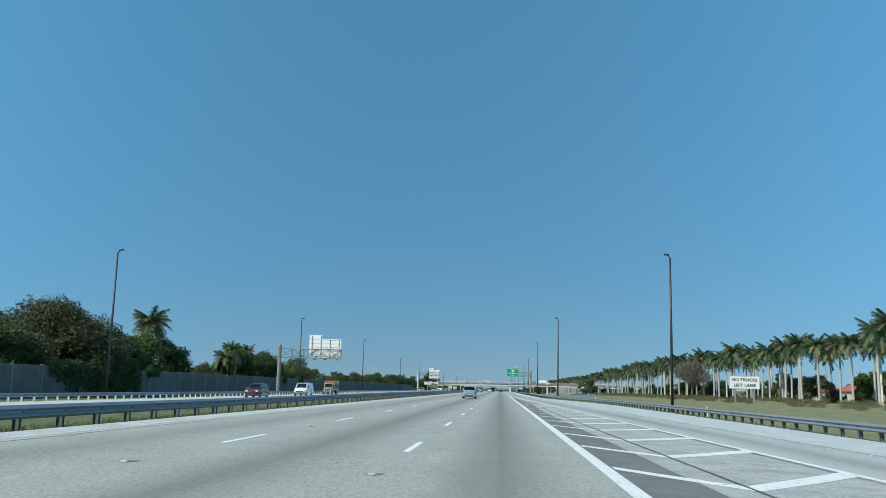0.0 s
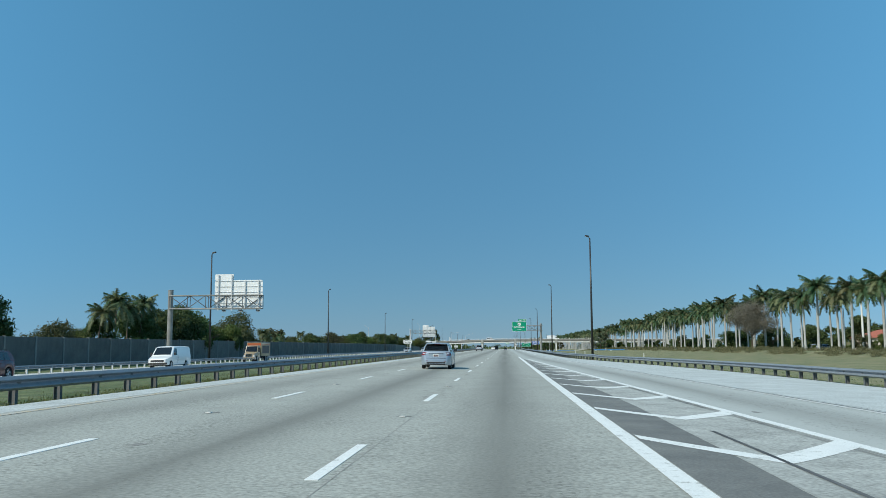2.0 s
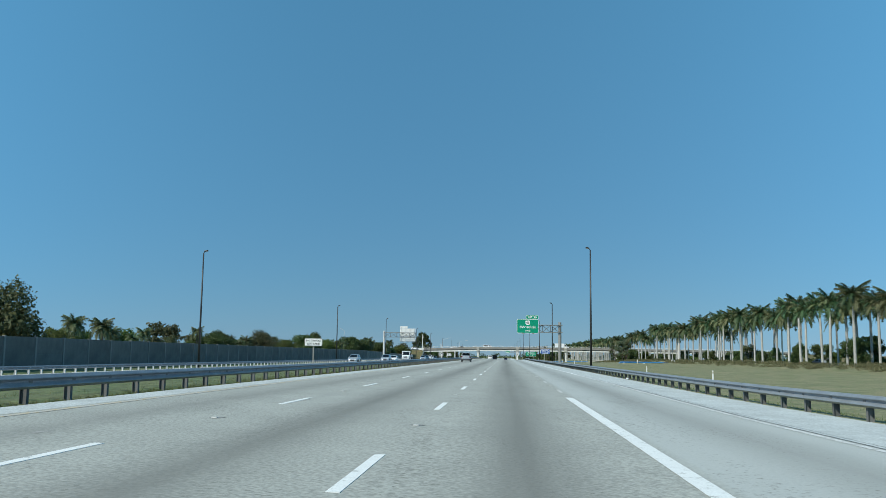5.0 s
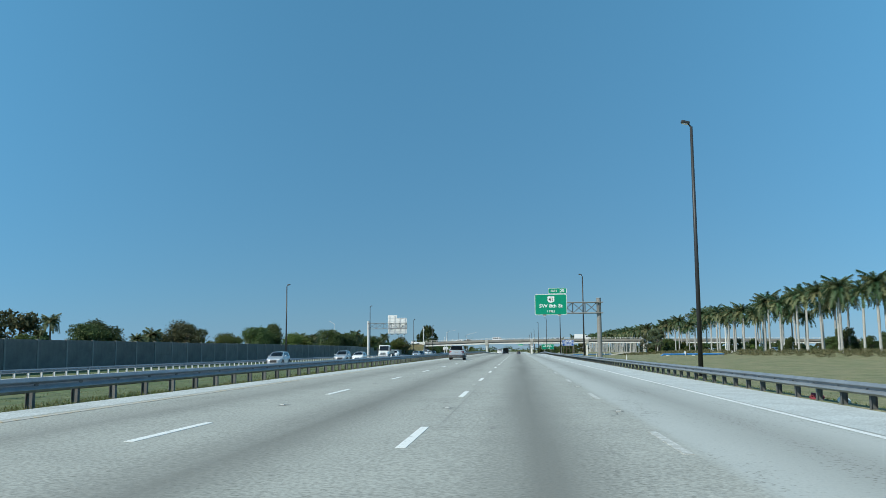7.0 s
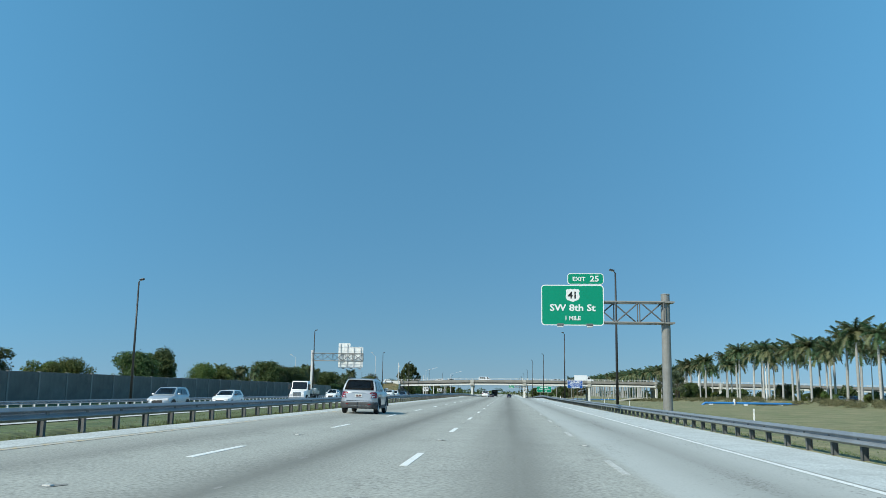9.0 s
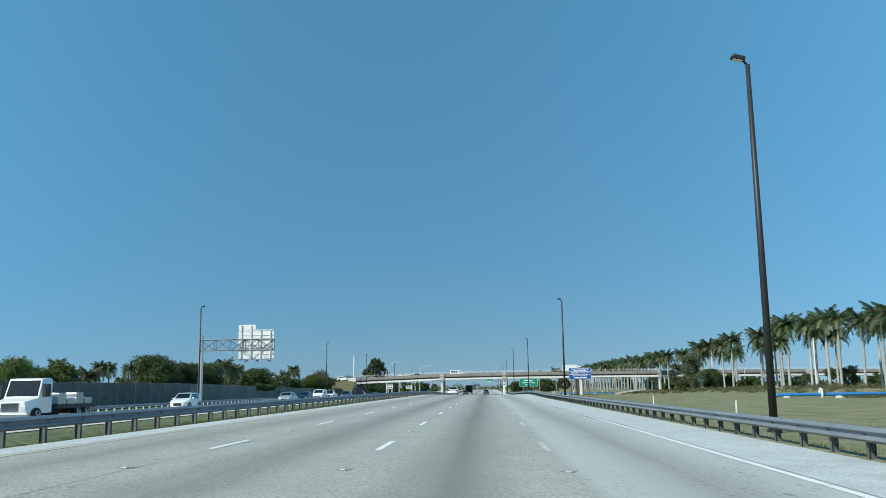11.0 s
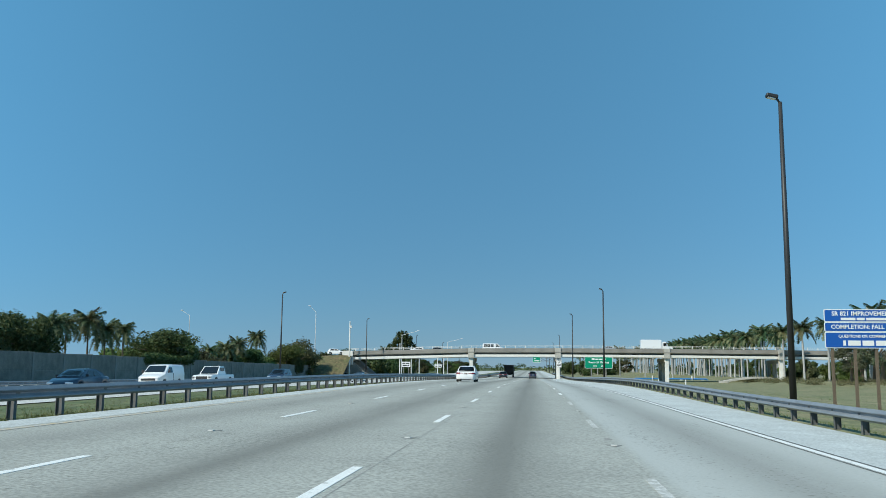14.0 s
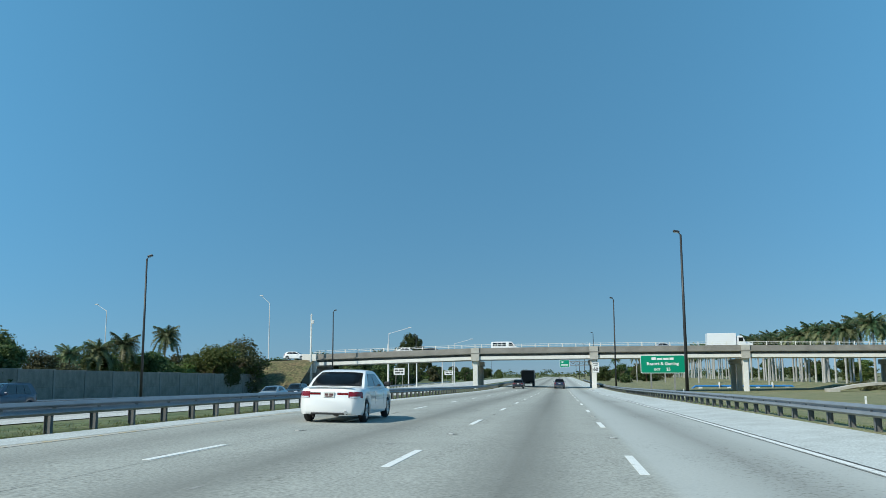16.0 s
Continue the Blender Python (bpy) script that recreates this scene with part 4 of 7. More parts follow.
# ---- plants ----
rng = np.random.default_rng(7)


def leaf_mesh(name, blobs, count, size, mat, flat=0.35):
    """A crown of small leaf clumps spread over and through overlapping lumps; blobs: x, y, z, rx, ry, rz."""
    blobs = np.array(blobs)
    w = blobs[:, 3] * blobs[:, 4] * blobs[:, 5]
    pick = rng.choice(len(blobs), count, p=w / w.sum())
    d = rng.normal(size=(count, 3))
    d /= np.linalg.norm(d, axis=1)[:, None]
    r = rng.uniform(0.25, 1.02, count) ** 0.6
    lump = 1 + 0.22 * np.sin(d[:, 0] * 9 + pick) * np.cos(d[:, 2] * 8 + pick * 2)
    c = blobs[pick, :3] + d * blobs[pick, 3:] * (r * lump)[:, None]
    a = rng.normal(size=(count, 3))
    a /= np.linalg.norm(a, axis=1)[:, None]
    n = d * 0.7 + rng.normal(size=(count, 3)) * 0.6 + np.array([0, 0, flat])
    u = np.cross(n, a)
    u /= np.linalg.norm(u, axis=1)[:, None] + 1e-9
    v = np.cross(n, u)
    v /= np.linalg.norm(v, axis=1)[:, None] + 1e-9
    s = size * rng.uniform(0.5, 1.4, count)[:, None]
    verts = np.stack([c - u * s * 0.9 - v * s * 0.5, c + u * s * 1.1, c - u * s * 0.5 + v * s * 0.8], 1).reshape(-1, 3)
    faces = np.arange(count * 3).reshape(-1, 3)
    me = bpy.data.meshes.new(name)
    me.from_pydata(verts.tolist(), [], faces.tolist())
    me.materials.append(mat)
    return me


def limbs(trunk_h, spread, r, n, seed):
    rr = random.Random(seed)
    bm = B()
    tube(bm, (0, 0, -0.4), (0, 0, trunk_h), r, r * 0.7, 9)
    for k in range(n):
        a = 6.283 * k / n + rr.uniform(-0.4, 0.4)
        m = Vector((math.cos(a) * spread * 0.36, math.sin(a) * spread * 0.36, trunk_h + spread * rr.uniform(0.2, 0.42)))
        tube(bm, (0, 0, trunk_h * 0.9), m, r * 0.5, r * 0.3, 6)
        for j in range(2):
            e = m + Vector((math.cos(a + rr.uniform(-0.9, 0.9)), math.sin(a + rr.uniform(-0.9, 0.9)), rr.uniform(0.2, 0.7))) * spread * 0.28
            tube(bm, m, e, r * 0.28, r * 0.08, 5)
    return bm


def crown_blobs(h, w, n, seed, low=0.2):
    rr = random.Random(seed)
    out = []
    for k in range(n):
        a, q = rr.uniform(0, 6.283), math.sqrt(rr.random())
        z = h * rr.uniform(low, 0.86)
        lim = 1.0 - max(0.0, (z / h - 0.6)) * 1.2
        x, y = math.cos(a) * q * w * 0.40 * lim, math.sin(a) * q * w * 0.40 * lim
        s = w * rr.choice((0.09, 0.13, 0.17, 0.24))
        out.append((x, y, min(z, h - s * 0.7), s, s, s * rr.uniform(0.65, 0.9)))
    return out


def tree(name, h, w, mat, seed, label, count=4600, size=0.25, low=0.06, blobs=26):
    root = thing(name, label, "tree")
    part("trunk", limbs(h * 0.35, w * 0.5, 0.05 * h * 0.55 + 0.06, 5, seed), M_BARK, root)
    part("crown", leaf_mesh("crown", crown_blobs(h, w, blobs, seed, low), count, size, mat), None, root)
    return root


def frond(verts, faces, base, az, up, length, droop, width, pairs, rr):
    """One feather-like palm leaf: a curved midrib with narrow leaflets that hang from both sides, all joined along the rib."""
    d = Vector((math.cos(az), math.sin(az), 0))
    s = Vector((-math.sin(az), math.cos(az), 0))
    lean = rr.uniform(-0.25, 0.25)
    first = len(verts)
    for k in range(pairs + 1):
        t = k / pairs
        out = length * (math.sin(min(1.45, t * 1.25)) * 0.92) * math.cos(up * (1 - t * 0.6))
        z = length * (math.sin(up) * t - droop * t * t)
        verts.append(base + d * out + s * (lean * length * t * t * 0.5) + Vector((0, 0, z)))
    for k in range(1, pairs):
        p, q = verts[first + k], verts[first + k + 1]
        t = (k + 0.5) / pairs
        w = width * (0.4 + 0.6 * math.sin(math.pi * min(1, t * 0.85 + 0.12)))
        for sg in (1, -1):
            for low in (0.05, 0.8):
                hang = low + 0.3 * t + rr.uniform(-0.25, 0.35)
                l = w * rr.uniform(0.7, 1.15)
                verts.append((p + q) / 2 + s * (sg * l * math.cos(hang)) + d * l * rr.uniform(0.3, 0.7) + Vector((0, 0, -l * math.sin(hang))))
                faces.append((first + k, first + k + 1, len(verts) - 1))


def palm_mesh(n, length, droop_range, up_range, width, seed, z=0.0, mat=None, pairs=15):
    """Fronds from the upright young ones in the middle to the old ones that hang as a skirt."""
    rr = random.Random(seed)
    verts, faces = [], []
    for k in range(n):
        f = (k + rr.uniform(0, 0.8)) / n
        up = up_range[1] + (up_range[0] - up_range[1]) * f
        droop = droop_range[0] + (droop_range[1] - droop_range[0]) * f * rr.uniform(0.7, 1.2)
        frond(verts, faces, Vector((0, 0, z)), 2.4 * k + rr.uniform(-0.3, 0.3), up, length * rr.uniform(0.8, 1.08) * (1 - 0.2 * f), droop, width, pairs, rr)
    me = bpy.data.meshes.new("fronds")
    me.from_pydata([tuple(v) for v in verts], [], faces)
    me.materials.append(mat or M_FROND)
    return me


def royal_palm(h, seed, label):
    """h: height of the crown's base."""
    rr = random.Random(seed)
    root = thing("palm_tree", label, "palm tree", "royal palms")
    bm = B()
    lean = Vector((rr.uniform(-0.2, 0.2), rr.uniform(-0.2, 0.2), 0))
    prof = [(0.0, 0.30), (0.06, 0.22), (0.35, 0.20), (0.6, 0.22), (0.82, 0.19), (1.0, 0.14)]
    for (a, ra), (b, rb) in zip(prof, prof[1:]):
        tube(bm, Vector((0, 0, h * 0.87 * a - 0.3)) + lean * a, Vector((0, 0, h * 0.87 * b - 0.3)) + lean * b, ra, rb, 9, caps=False)
    part("trunk", bm, M_TRUNK, root, smooth=True)
    bm = B()
    tube(bm, Vector((0, 0, h * 0.87 - 0.32)) + lean, Vector((0, 0, h)) + lean, 0.155, 0.09, 8)
    part("crownshaft", bm, M_SHAFT, root, smooth=True)
    c = part("crown", palm_mesh(34, 3.4, (0.35, 0.85), (-0.3, 1.35), 0.78, seed, pairs=26), None, root)
    c.location = Vector((0, 0, h - 0.05)) + lean
    return root


def coconut_palm(h, wide, seed, label):
    """h: whole height, wide: width of the crown."""
    rr = random.Random(seed)
    root = thing("palm_tree", label, "palm tree", "coconut palms")
    bm = B()
    p = Vector((0, 0, -0.3))
    top = h - 0.36 * wide
    lean = Vector((rr.uniform(-0.1, 0.1), rr.uniform(-0.1, 0.1), 0))
    for k in range(6):
        q = p + Vector((0, 0, (top + 0.3) / 6)) + lean * (k * 0.35)
        tube(bm, p, q, 0.16 - 0.012 * k, 0.148 - 0.012 * k, 8, caps=False)
        p = q
    part("trunk", bm, M_BARK, root, smooth=True)
    c = part("crown", palm_mesh(36, wide * 0.55, (0.35, 0.95), (-0.75, 1.3), wide * 0.15, seed, pairs=24), None, root)
    c.location = p
    return root


def ground_at(x, y):
    """Height of the land's sheet at a place."""
    xs = ground_columns(y)
    i = max(0, min(len(xs) - 2, int(np.searchsorted(xs, x)) - 1))
    t = (x - xs[i]) / (xs[i + 1] - xs[i])
    return ground_height(i, xs[i], y) * (1 - t) + ground_height(i + 1, xs[i + 1], y) * t


made_once = {}


def plant(key, build, x, y, scale=1.0, stretch=1.0, turn=None):
    """The first of a kind is built, the rest are copies that share its meshes."""
    turn = rng.uniform(0, 6.28) if turn is None else turn
    lift = max(0.0, min(3.4, 3.6 - (610 - y) / 2)) if (x < -45 and 598 < y < 608) else 0.0
    m = Matrix.Translation((x, y, ground_at(x, y) - 0.05 + lift)) @ Matrix.Rotation(turn, 4, "Z") @ Matrix.Diagonal((scale, scale, scale * stretch, 1))
    if key not in made_once:
        ob = build()
        made_once[key] = ob
        ob.matrix_basis = m
        return ob
    ob = copy_thing(made_once[key], Matrix())
    ob.matrix_basis = m
    return ob


# royal palms along the road beyond the right-hand verge
ROYAL = "tall royal palm with a smooth pale trunk and drooping fronds"
y = 120.0
k = 0
while y < 1020:
    gap = 560 < y < 640
    open_lawn = 497 < y < 523
    if not (gap and k % 3) and not open_lawn:
        x = 59.5 + rng.uniform(-1.3, 1.3)
        plant(f"royal{k % 5}", lambda: royal_palm(10.3, 40 + k, ROYAL), x, y, rng.uniform(1.0, 1.22), turn=None)
    if not gap and not open_lawn and rng.random() < 0.72:
        plant(f"royal{(k + 2) % 5}", lambda: royal_palm(10.3, 40 + k, ROYAL), 67 + rng.uniform(-2, 2.5), y + rng.uniform(-3, 3), rng.uniform(0.92, 1.12))
    y += rng.uniform(6.2, 9.0) if y < 640 else rng.uniform(5.0, 8.0)
    k += 1
for x, y, s in ((52, 470, 0.95), (63, 516, 1.4), (63, 571, 1.2), (66.8, 660, 1.5), (62, 690, 1.3), (60, 722, 1.3), (58, 765, 1.3), (64, 676, 1.2), (57, 588, 1.25), (49, 668, 1.1), (46, 690, 1.1), (41, 720, 1.15), (36, 760, 1.2), (30, 800, 1.1), (25, 850, 1.1)):
    plant("royal1", None, x, y, s * 0.85)

# broad-leaved trees behind the noise wall
DARK = "dense dark green broad-leaved tree behind the noise wall"
BROWN = "wide brownish-green broad-leaved tree with a rounded crown"
LIGHT = "bright green leafy tree with an open crown"
kinds = {
    "dark0": lambda: tree("broadleaf_tree", 7, 6.5, M_LEAF, 1, DARK, 12000, 0.13),
    "dark1": lambda: tree("broadleaf_tree", 7, 5.2, M_LEAF, 2, DARK, 11000, 0.125),
    "brown0": lambda: tree("broadleaf_tree", 7, 7.2, M_LEAF_BROWN, 3, BROWN, 12000, 0.13),
    "light0": lambda: tree("broadleaf_tree", 6, 5.6, M_LEAF_LIGHT, 4, LIGHT, 10500, 0.125),
    "light1": lambda: tree("broadleaf_tree", 6, 7.0, M_LEAF_LIGHT, 5, LIGHT, 11000, 0.13),
    "airy0": lambda: tree("broadleaf_tree", 8, 5.0, M_LEAF_GREY, 9, "open-crowned grey-green tree among the palms", 4200, 0.13, 0.3, 20),
    "coco0": lambda: coconut_palm(8.0, 5.2, 11, "coconut palm with arching fronds behind the noise wall"),
    "coco1": lambda: coconut_palm(8.0, 5.2, 12, "coconut palm with arching fronds behind the noise wall"),
    "big0": lambda: tree("broadleaf_tree", 11.6, 16.5, M_LEAF_BROWN, 6, "very wide old shade tree, brownish green, leaning over the noise wall", 90000, 0.16, 0.12, 44),
}
FAR = "green broad-leaved tree among distant woods"
for n, (name, h, wd, mat) in enumerate((("dark0", 7, 6.5, M_LEAF), ("dark1", 7, 5.2, M_LEAF), ("brown0", 7, 7.2, M_LEAF_BROWN), ("light0", 6, 5.6, M_LEAF_LIGHT), ("light1", 6, 7.0, M_LEAF_LIGHT))):
    kinds["far_" + name] = lambda h=h, wd=wd, mat=mat, n=n: tree("broadleaf_tree", h, wd, mat, 30 + n, FAR, 3000, 0.27)
LEFT = [("big0", -60.5, 115.5, 1.09), ("brown0", -58, 101, 1.15), ("dark0", -55.6, 119, 0.95), ("light0", -57, 142, 0.75), ("light0", -58, 130, 1.36), ("dark1", -56.5, 126, 1.1), ("dark0", -59, 139, 1.1), ("dark1", -57.5, 148.5, 1.05), ("dark0", -57.5, 95, 1.0),
        ("light1", -60, 157, 0.62), ("brown0", -58, 163, 0.66), ("brown0", -60, 169, 0.66), ("light0", -60, 175, 0.72), ("dark1", -59, 181, 0.75), ("coco0", -58.5, 178.5, 0.9), ("coco1", -58, 183, 1.05), ("coco0", -57.5, 190.5, 1.1), ("coco1", -58, 187, 0.97), ("dark0", -58.5, 191, 0.95), ("dark0", -57, 199, 1.05),
        ("dark1", -57, 205, 1.12), ("dark0", -57.5, 211, 1.1), ("light1", -57, 217, 1.05), ("light0", -56, 224, 1.0), ("brown0", -58, 236, 1.15), ("dark0", -59, 243, 0.62),("coco1", -62, 240, 0.72)]
# y, height and width of the trees further along
SIZE = {"dark0": (7, 6.0), "dark1": (7, 4.9), "brown0": (7, 6.6), "light0": (6, 5.2), "light1": (6, 6.4), "coco0": (8.3, 5.0), "coco1": (8.3, 5.0)}
ALONG = [("light1", 252, 4.2, 4), ("coco0", 266, 6.2, 3.4), ("coco1", 270, 5.9, 4.0), ("coco0", 274.5, 4.4, 2.8), ("coco1", 278.5, 5.5, 2.1), ("brown0", 288, 4.8, 3.6), ("light0", 294.5, 4.3, 3.8), ("coco0", 306, 6.3, 3.0),
         ("dark0", 313, 6.0, 4.6), ("dark1", 318, 6.3, 4.8), ("coco1", 329, 4.4, 3.0), ("coco0", 335, 5.9, 4.0), ("brown0", 346, 7.5, 7.6), ("dark1", 352, 6.7, 5.0), ("light0", 362.5, 4.9, 3.6), ("light1", 372, 5.2, 5.0),
         ("dark0", 390, 7.7, 6.4), ("dark1", 397, 8.2, 5.4), ("coco0", 408, 5.6, 3.0), ("light1", 420, 6.1, 5.6), ("light0", 428, 6.7, 6.4), ("coco1", 433, 6.2, 3.0), ("coco0", 437, 6.1, 3.4), ("coco1", 441, 5.8, 3.2),
         ("coco0", 446, 6.4, 2.9), ("coco1", 450.5, 6.3, 2.9), ("coco0", 457.5, 7.0, 2.3), ("dark0", 467, 9.0, 7.0), ("brown0", 472, 8.0, 5.0), ("dark1", 480, 7.4, 4.6), ("dark0", 484, 7.9, 5.6), ("dark1", 489, 7.6, 5.4), ("coco1", 491, 7.8, 4.0), ("dark0", 495, 7.9, 5.0), ("coco0", 500, 8.2, 4.2),
         ("coco1", 504, 8.4, 4.0), ("coco0", 508.5, 8.8, 4.4), ("coco1", 513, 8.4, 4.2), ("coco0", 519, 8.2, 4.0), ("dark0", 532, 7.9, 10.0), ("dark1", 540, 6.4, 5.0), ("brown0", 549, 4.8, 6.0), ("coco1", 556, 6.0, 4.0), ("coco0", 560, 6.3, 4.6), ("light1", 563, 4.6, 7.0), ("coco1", 567, 7.2, 5.0), ("dark0", 572, 5.6, 6.6), ("coco0", 580, 9.0, 5.0), ("light0", 583, 5.0, 6.5),
         ("light1", 590, 6.4, 8.0), ("brown0", 597, 8.6, 9.5), ("light0", 601, 6.6, 7.5)]
plant("coconut_tall", lambda: coconut_palm(14.6, 7.4, 5, "tall coconut palm standing above the trees behind the noise wall"), -60.5, 144.9)
for key, x, y, s in LEFT:
    if key[:4] == "coco":
        hh = round(8.6 * s * 1.2)
        plant(f"coconut{hh}-5-{int(y) % 2}", lambda: coconut_palm(hh, 5, int(y), "tall coconut palm with arching fronds behind the noise wall"), x, y)
        continue
    plant(key, kinds[key], x, y, s * (1.0 if key == "big0" else 1.3))
for key, y, h, w in ALONG:
    h0, w0 = SIZE[key]
    if key[:4] == "coco":
        hh, ww = round(h + 0.4 - dip(y)), max(3, round(w + 0.4))
        plant(f"coconut{hh}-{ww}-{int(y) % 2}", lambda: coconut_palm(hh, ww, int(y), "small coconut palm with dense arching fronds behind the noise wall"), -58 - rng.uniform(0, 1.5), y)
        continue
    w *= 1.2
    plant(key, kinds[key], -57.6 - rng.uniform(0, 1.0) + (3.4 if y > 586 else 0), y, w / w0, (h + 0.45 - dip(y)) / h0 * w0 / w)
for k in range(90):
    y = 232 + 8.2 * k + rng.uniform(-3, 3)
    key = ("light0", "dark0", "brown0", "light1", "dark1", "coco0")[int(rng.integers(6))]
    if 494 < y < 526:
        continue
    key = key if key == "coco0" else "far_" + key
    plant(key, kinds[key], -64 - rng.uniform(0, 26), y, rng.uniform(0.7, 1.12))
# trees beyond the bridge and behind the palms
for k in range(40):
    y = 650 + 15 * k
    for x in (-48 - rng.uniform(0, 20), 24 + 44 * (k < 10) + rng.uniform(0, 30)):
        key = ("light0", "dark0", "brown0", "dark1")[int(rng.integers(4))]
        plant("far_" + key, kinds["far_" + key], x, y, rng.uniform(0.75, 1.2))
for k in range(60):
    y = 150 + 8.2 * k + rng.uniform(-2, 2)
    key = ("far_dark0", "far_dark1", "far_light0", "far_brown0")[int(rng.integers(4))]
    plant(key, kinds[key], 63 + rng.uniform(0, 12), y, rng.uniform(0.4, 1.1) * (0.5 if 190 < y < 275 else 1.0 if y < 330 else 0.6), rng.uniform(0.8, 1.25))
bb = []
for k in range(130):
    y = 130 + 6.8 * k + rng.uniform(-3, 3)
    x, f, u = 84 + rng.uniform(0, 34), rng.uniform(0.9, 1.5) * (1.0 if y < 330 else 0.62), rng.uniform(0.8, 1.1)
    x += 26 * (185 < y < 275)
    for q in crown_blobs(7, 6.5, 9, k, 0.06):
        bb.append((x + q[0] * f, y + q[1] * f, ground_at(x, y) + q[2] * f * u, q[3] * f * 1.15, q[4] * f * 1.15, q[5] * f * u * 1.15))
back_row = part("roadside_woods", leaf_mesh("roadside_woods", bb, 170000, 0.3, M_LEAF), None)
tagged(back_row, "mixed green woods behind the palms", "woods", kind="stuff")
for x, y, s, key in ((61, 300, 0.8, "dark0"), (63, 335, 0.7, "dark1"), (60, 372, 0.5, "dark0"), (58, 392, 0.5, "dark1"), (62, 432, 0.6, "light0"), (52, 534, 1.2, "airy0"), (50, 541, 1.0, "airy0"), (55, 545, 1.35, "airy0"), (53, 551, 0.8, "light0"), (57, 556, 1.3, "airy0"), (58, 562, 1.1, "airy0"),
                     (58, 540, 0.9, "dark0"), (64, 552, 0.9, "light0"), (70, 575, 0.8, "brown0"), (72, 600, 0.9, "dark0"), (60, 200, 0.55, "light0"), (70, 215, 0.9, "dark0"), (76, 178, 1.0, "dark1"), (79, 238, 0.8, "dark0")):
    plant(key, kinds[key], x, y, s)
bare = thing("broadleaf_tree", "half-bare grey-brown tree standing among the palms", "tree")
part("trunk", limbs(3.4, 5.5, 0.2, 9, 77), M_BARK, bare)
part("crown", leaf_mesh("crown", crown_blobs(10.8, 10.2, 46, 78, 0.42), 40000, 0.095, M_TWIG), None, bare)
bare.location = (55.2, 255.8, ground_at(55.2, 255.8) - 0.05)
pine = thing("pine_tree", "tall feathery pine standing beyond the bridge", "tree")
part("trunk", limbs(11.0, 4.0, 0.3, 7, 21), M_BARK, pine)
rr = random.Random(21)
blobs = []
for k in range(150):
    z = 2.0 + 15.0 * rr.random()
    a, q = rr.uniform(0, 6.283), math.sqrt(rr.random()) * 8.2 * (1 - (z / 19.5) ** 2)
    blobs.append((math.cos(a) * q, math.sin(a) * q, z + 0.2 * q, 0.8, 0.8, 1.5))
part("crown", leaf_mesh("crown", blobs, 13000, 0.3, M_LEAF, 0.0), None, pine)
pine.location = (-67.2, 849, ground_at(-67.2, 849) - 0.05)
pine.scale = (1.25, 1.25, 1.15)
plant("coconut12-6-0", lambda: coconut_palm(11, 6, 3, "coconut palm standing beyond the bridge"), -51, 700)

for x, y, h in ((-47, 634, 1.1), (-51, 642, 1.3), (-46, 652, 1.2), (-49, 664, 1.3), (-45.5, 676, 1.0), (-47, 700, 1.2), (-44.5, 715, 1.0), (-46, 730, 1.2), (21, 760, 1.0), (17, 800, 0.9), (20, 840, 1.0)):
    plant("far_dark0", kinds["far_dark0"], x, y, h)
EMB = [(-50, 603.5, 0.35), (-53, 601, 0.5), (-57, 605, 0.4), (-47.5, 599.5, 0.3), (-61, 600, 0.7), (-65, 604, 0.6), (-70, 600, 0.8), (-58, 597, 0.8)]
for x, y, s in EMB:
    plant("light0" if s < 0.5 else "dark0", kinds["light0"], x, y, s)
# far woods beyond the bridge
wb = []
for k in range(150):
    x = -620 + 8.6 * k + rng.uniform(-3, 3)
    h = rng.uniform(3.5, 6.5)
    wb.append((x, 1200 + rng.uniform(-30, 30) - 0.25 * abs(x), -1.3 + h * 0.45, 7, 6, h * 0.62))
woods = part("far_woods", leaf_mesh("far_woods", wb, 15000, 0.9, M_LEAF), None)
tagged(woods, "distant dark green woods along the horizon", "woods", kind="stuff")
# low dry scrub along the far side of the verge
sc, sb = [], []
for k in range(640):
    y = 110 + 0.8 * k + rng.uniform(-1, 1)
    x = 51.0 + rng.uniform(-2.5, 4.5)
    s = rng.uniform(0.35, 0.95)
    sb.append((x, y, ground_at(x, y) + s * 0.35, s * 1.3, s * 1.5, s * 0.6))
scrub = part("scrub", leaf_mesh("scrub", sb, 170000, 0.075, M_BUSH), None)
tagged(scrub, "low dry brownish scrub along the verge", "scrub", kind="stuff")

# ivy and branches hanging over the wall
for y0, n, drop in ((98, 4, 1.4), (102, 6, 3.4), (108, 10, 4.6), (112, 6, 3.4), (126, 3, 0.7), (206, 2, 1.3), (222, 3, 1.8), (513, 7, 0.7), (524, 4, 0.5), (588, 4, 2.0)):
    blobs = [(WALL_X + 0.1 + rng.uniform(-0.3, 0.2), y0 + 1.5 * j + rng.uniform(-0.5, 0.5), wall_top(y0) - rng.uniform(0.1, 0.6) * drop, 0.55, 1.3, 0.5 + 0.5 * drop) for j in range(n)]
    v = part("overhanging_foliage", leaf_mesh("overhanging_foliage", blobs, 900 * n, 0.12, M_LEAF), None)
    tagged(v, "leafy branches hanging down over the noise wall", "foliage")


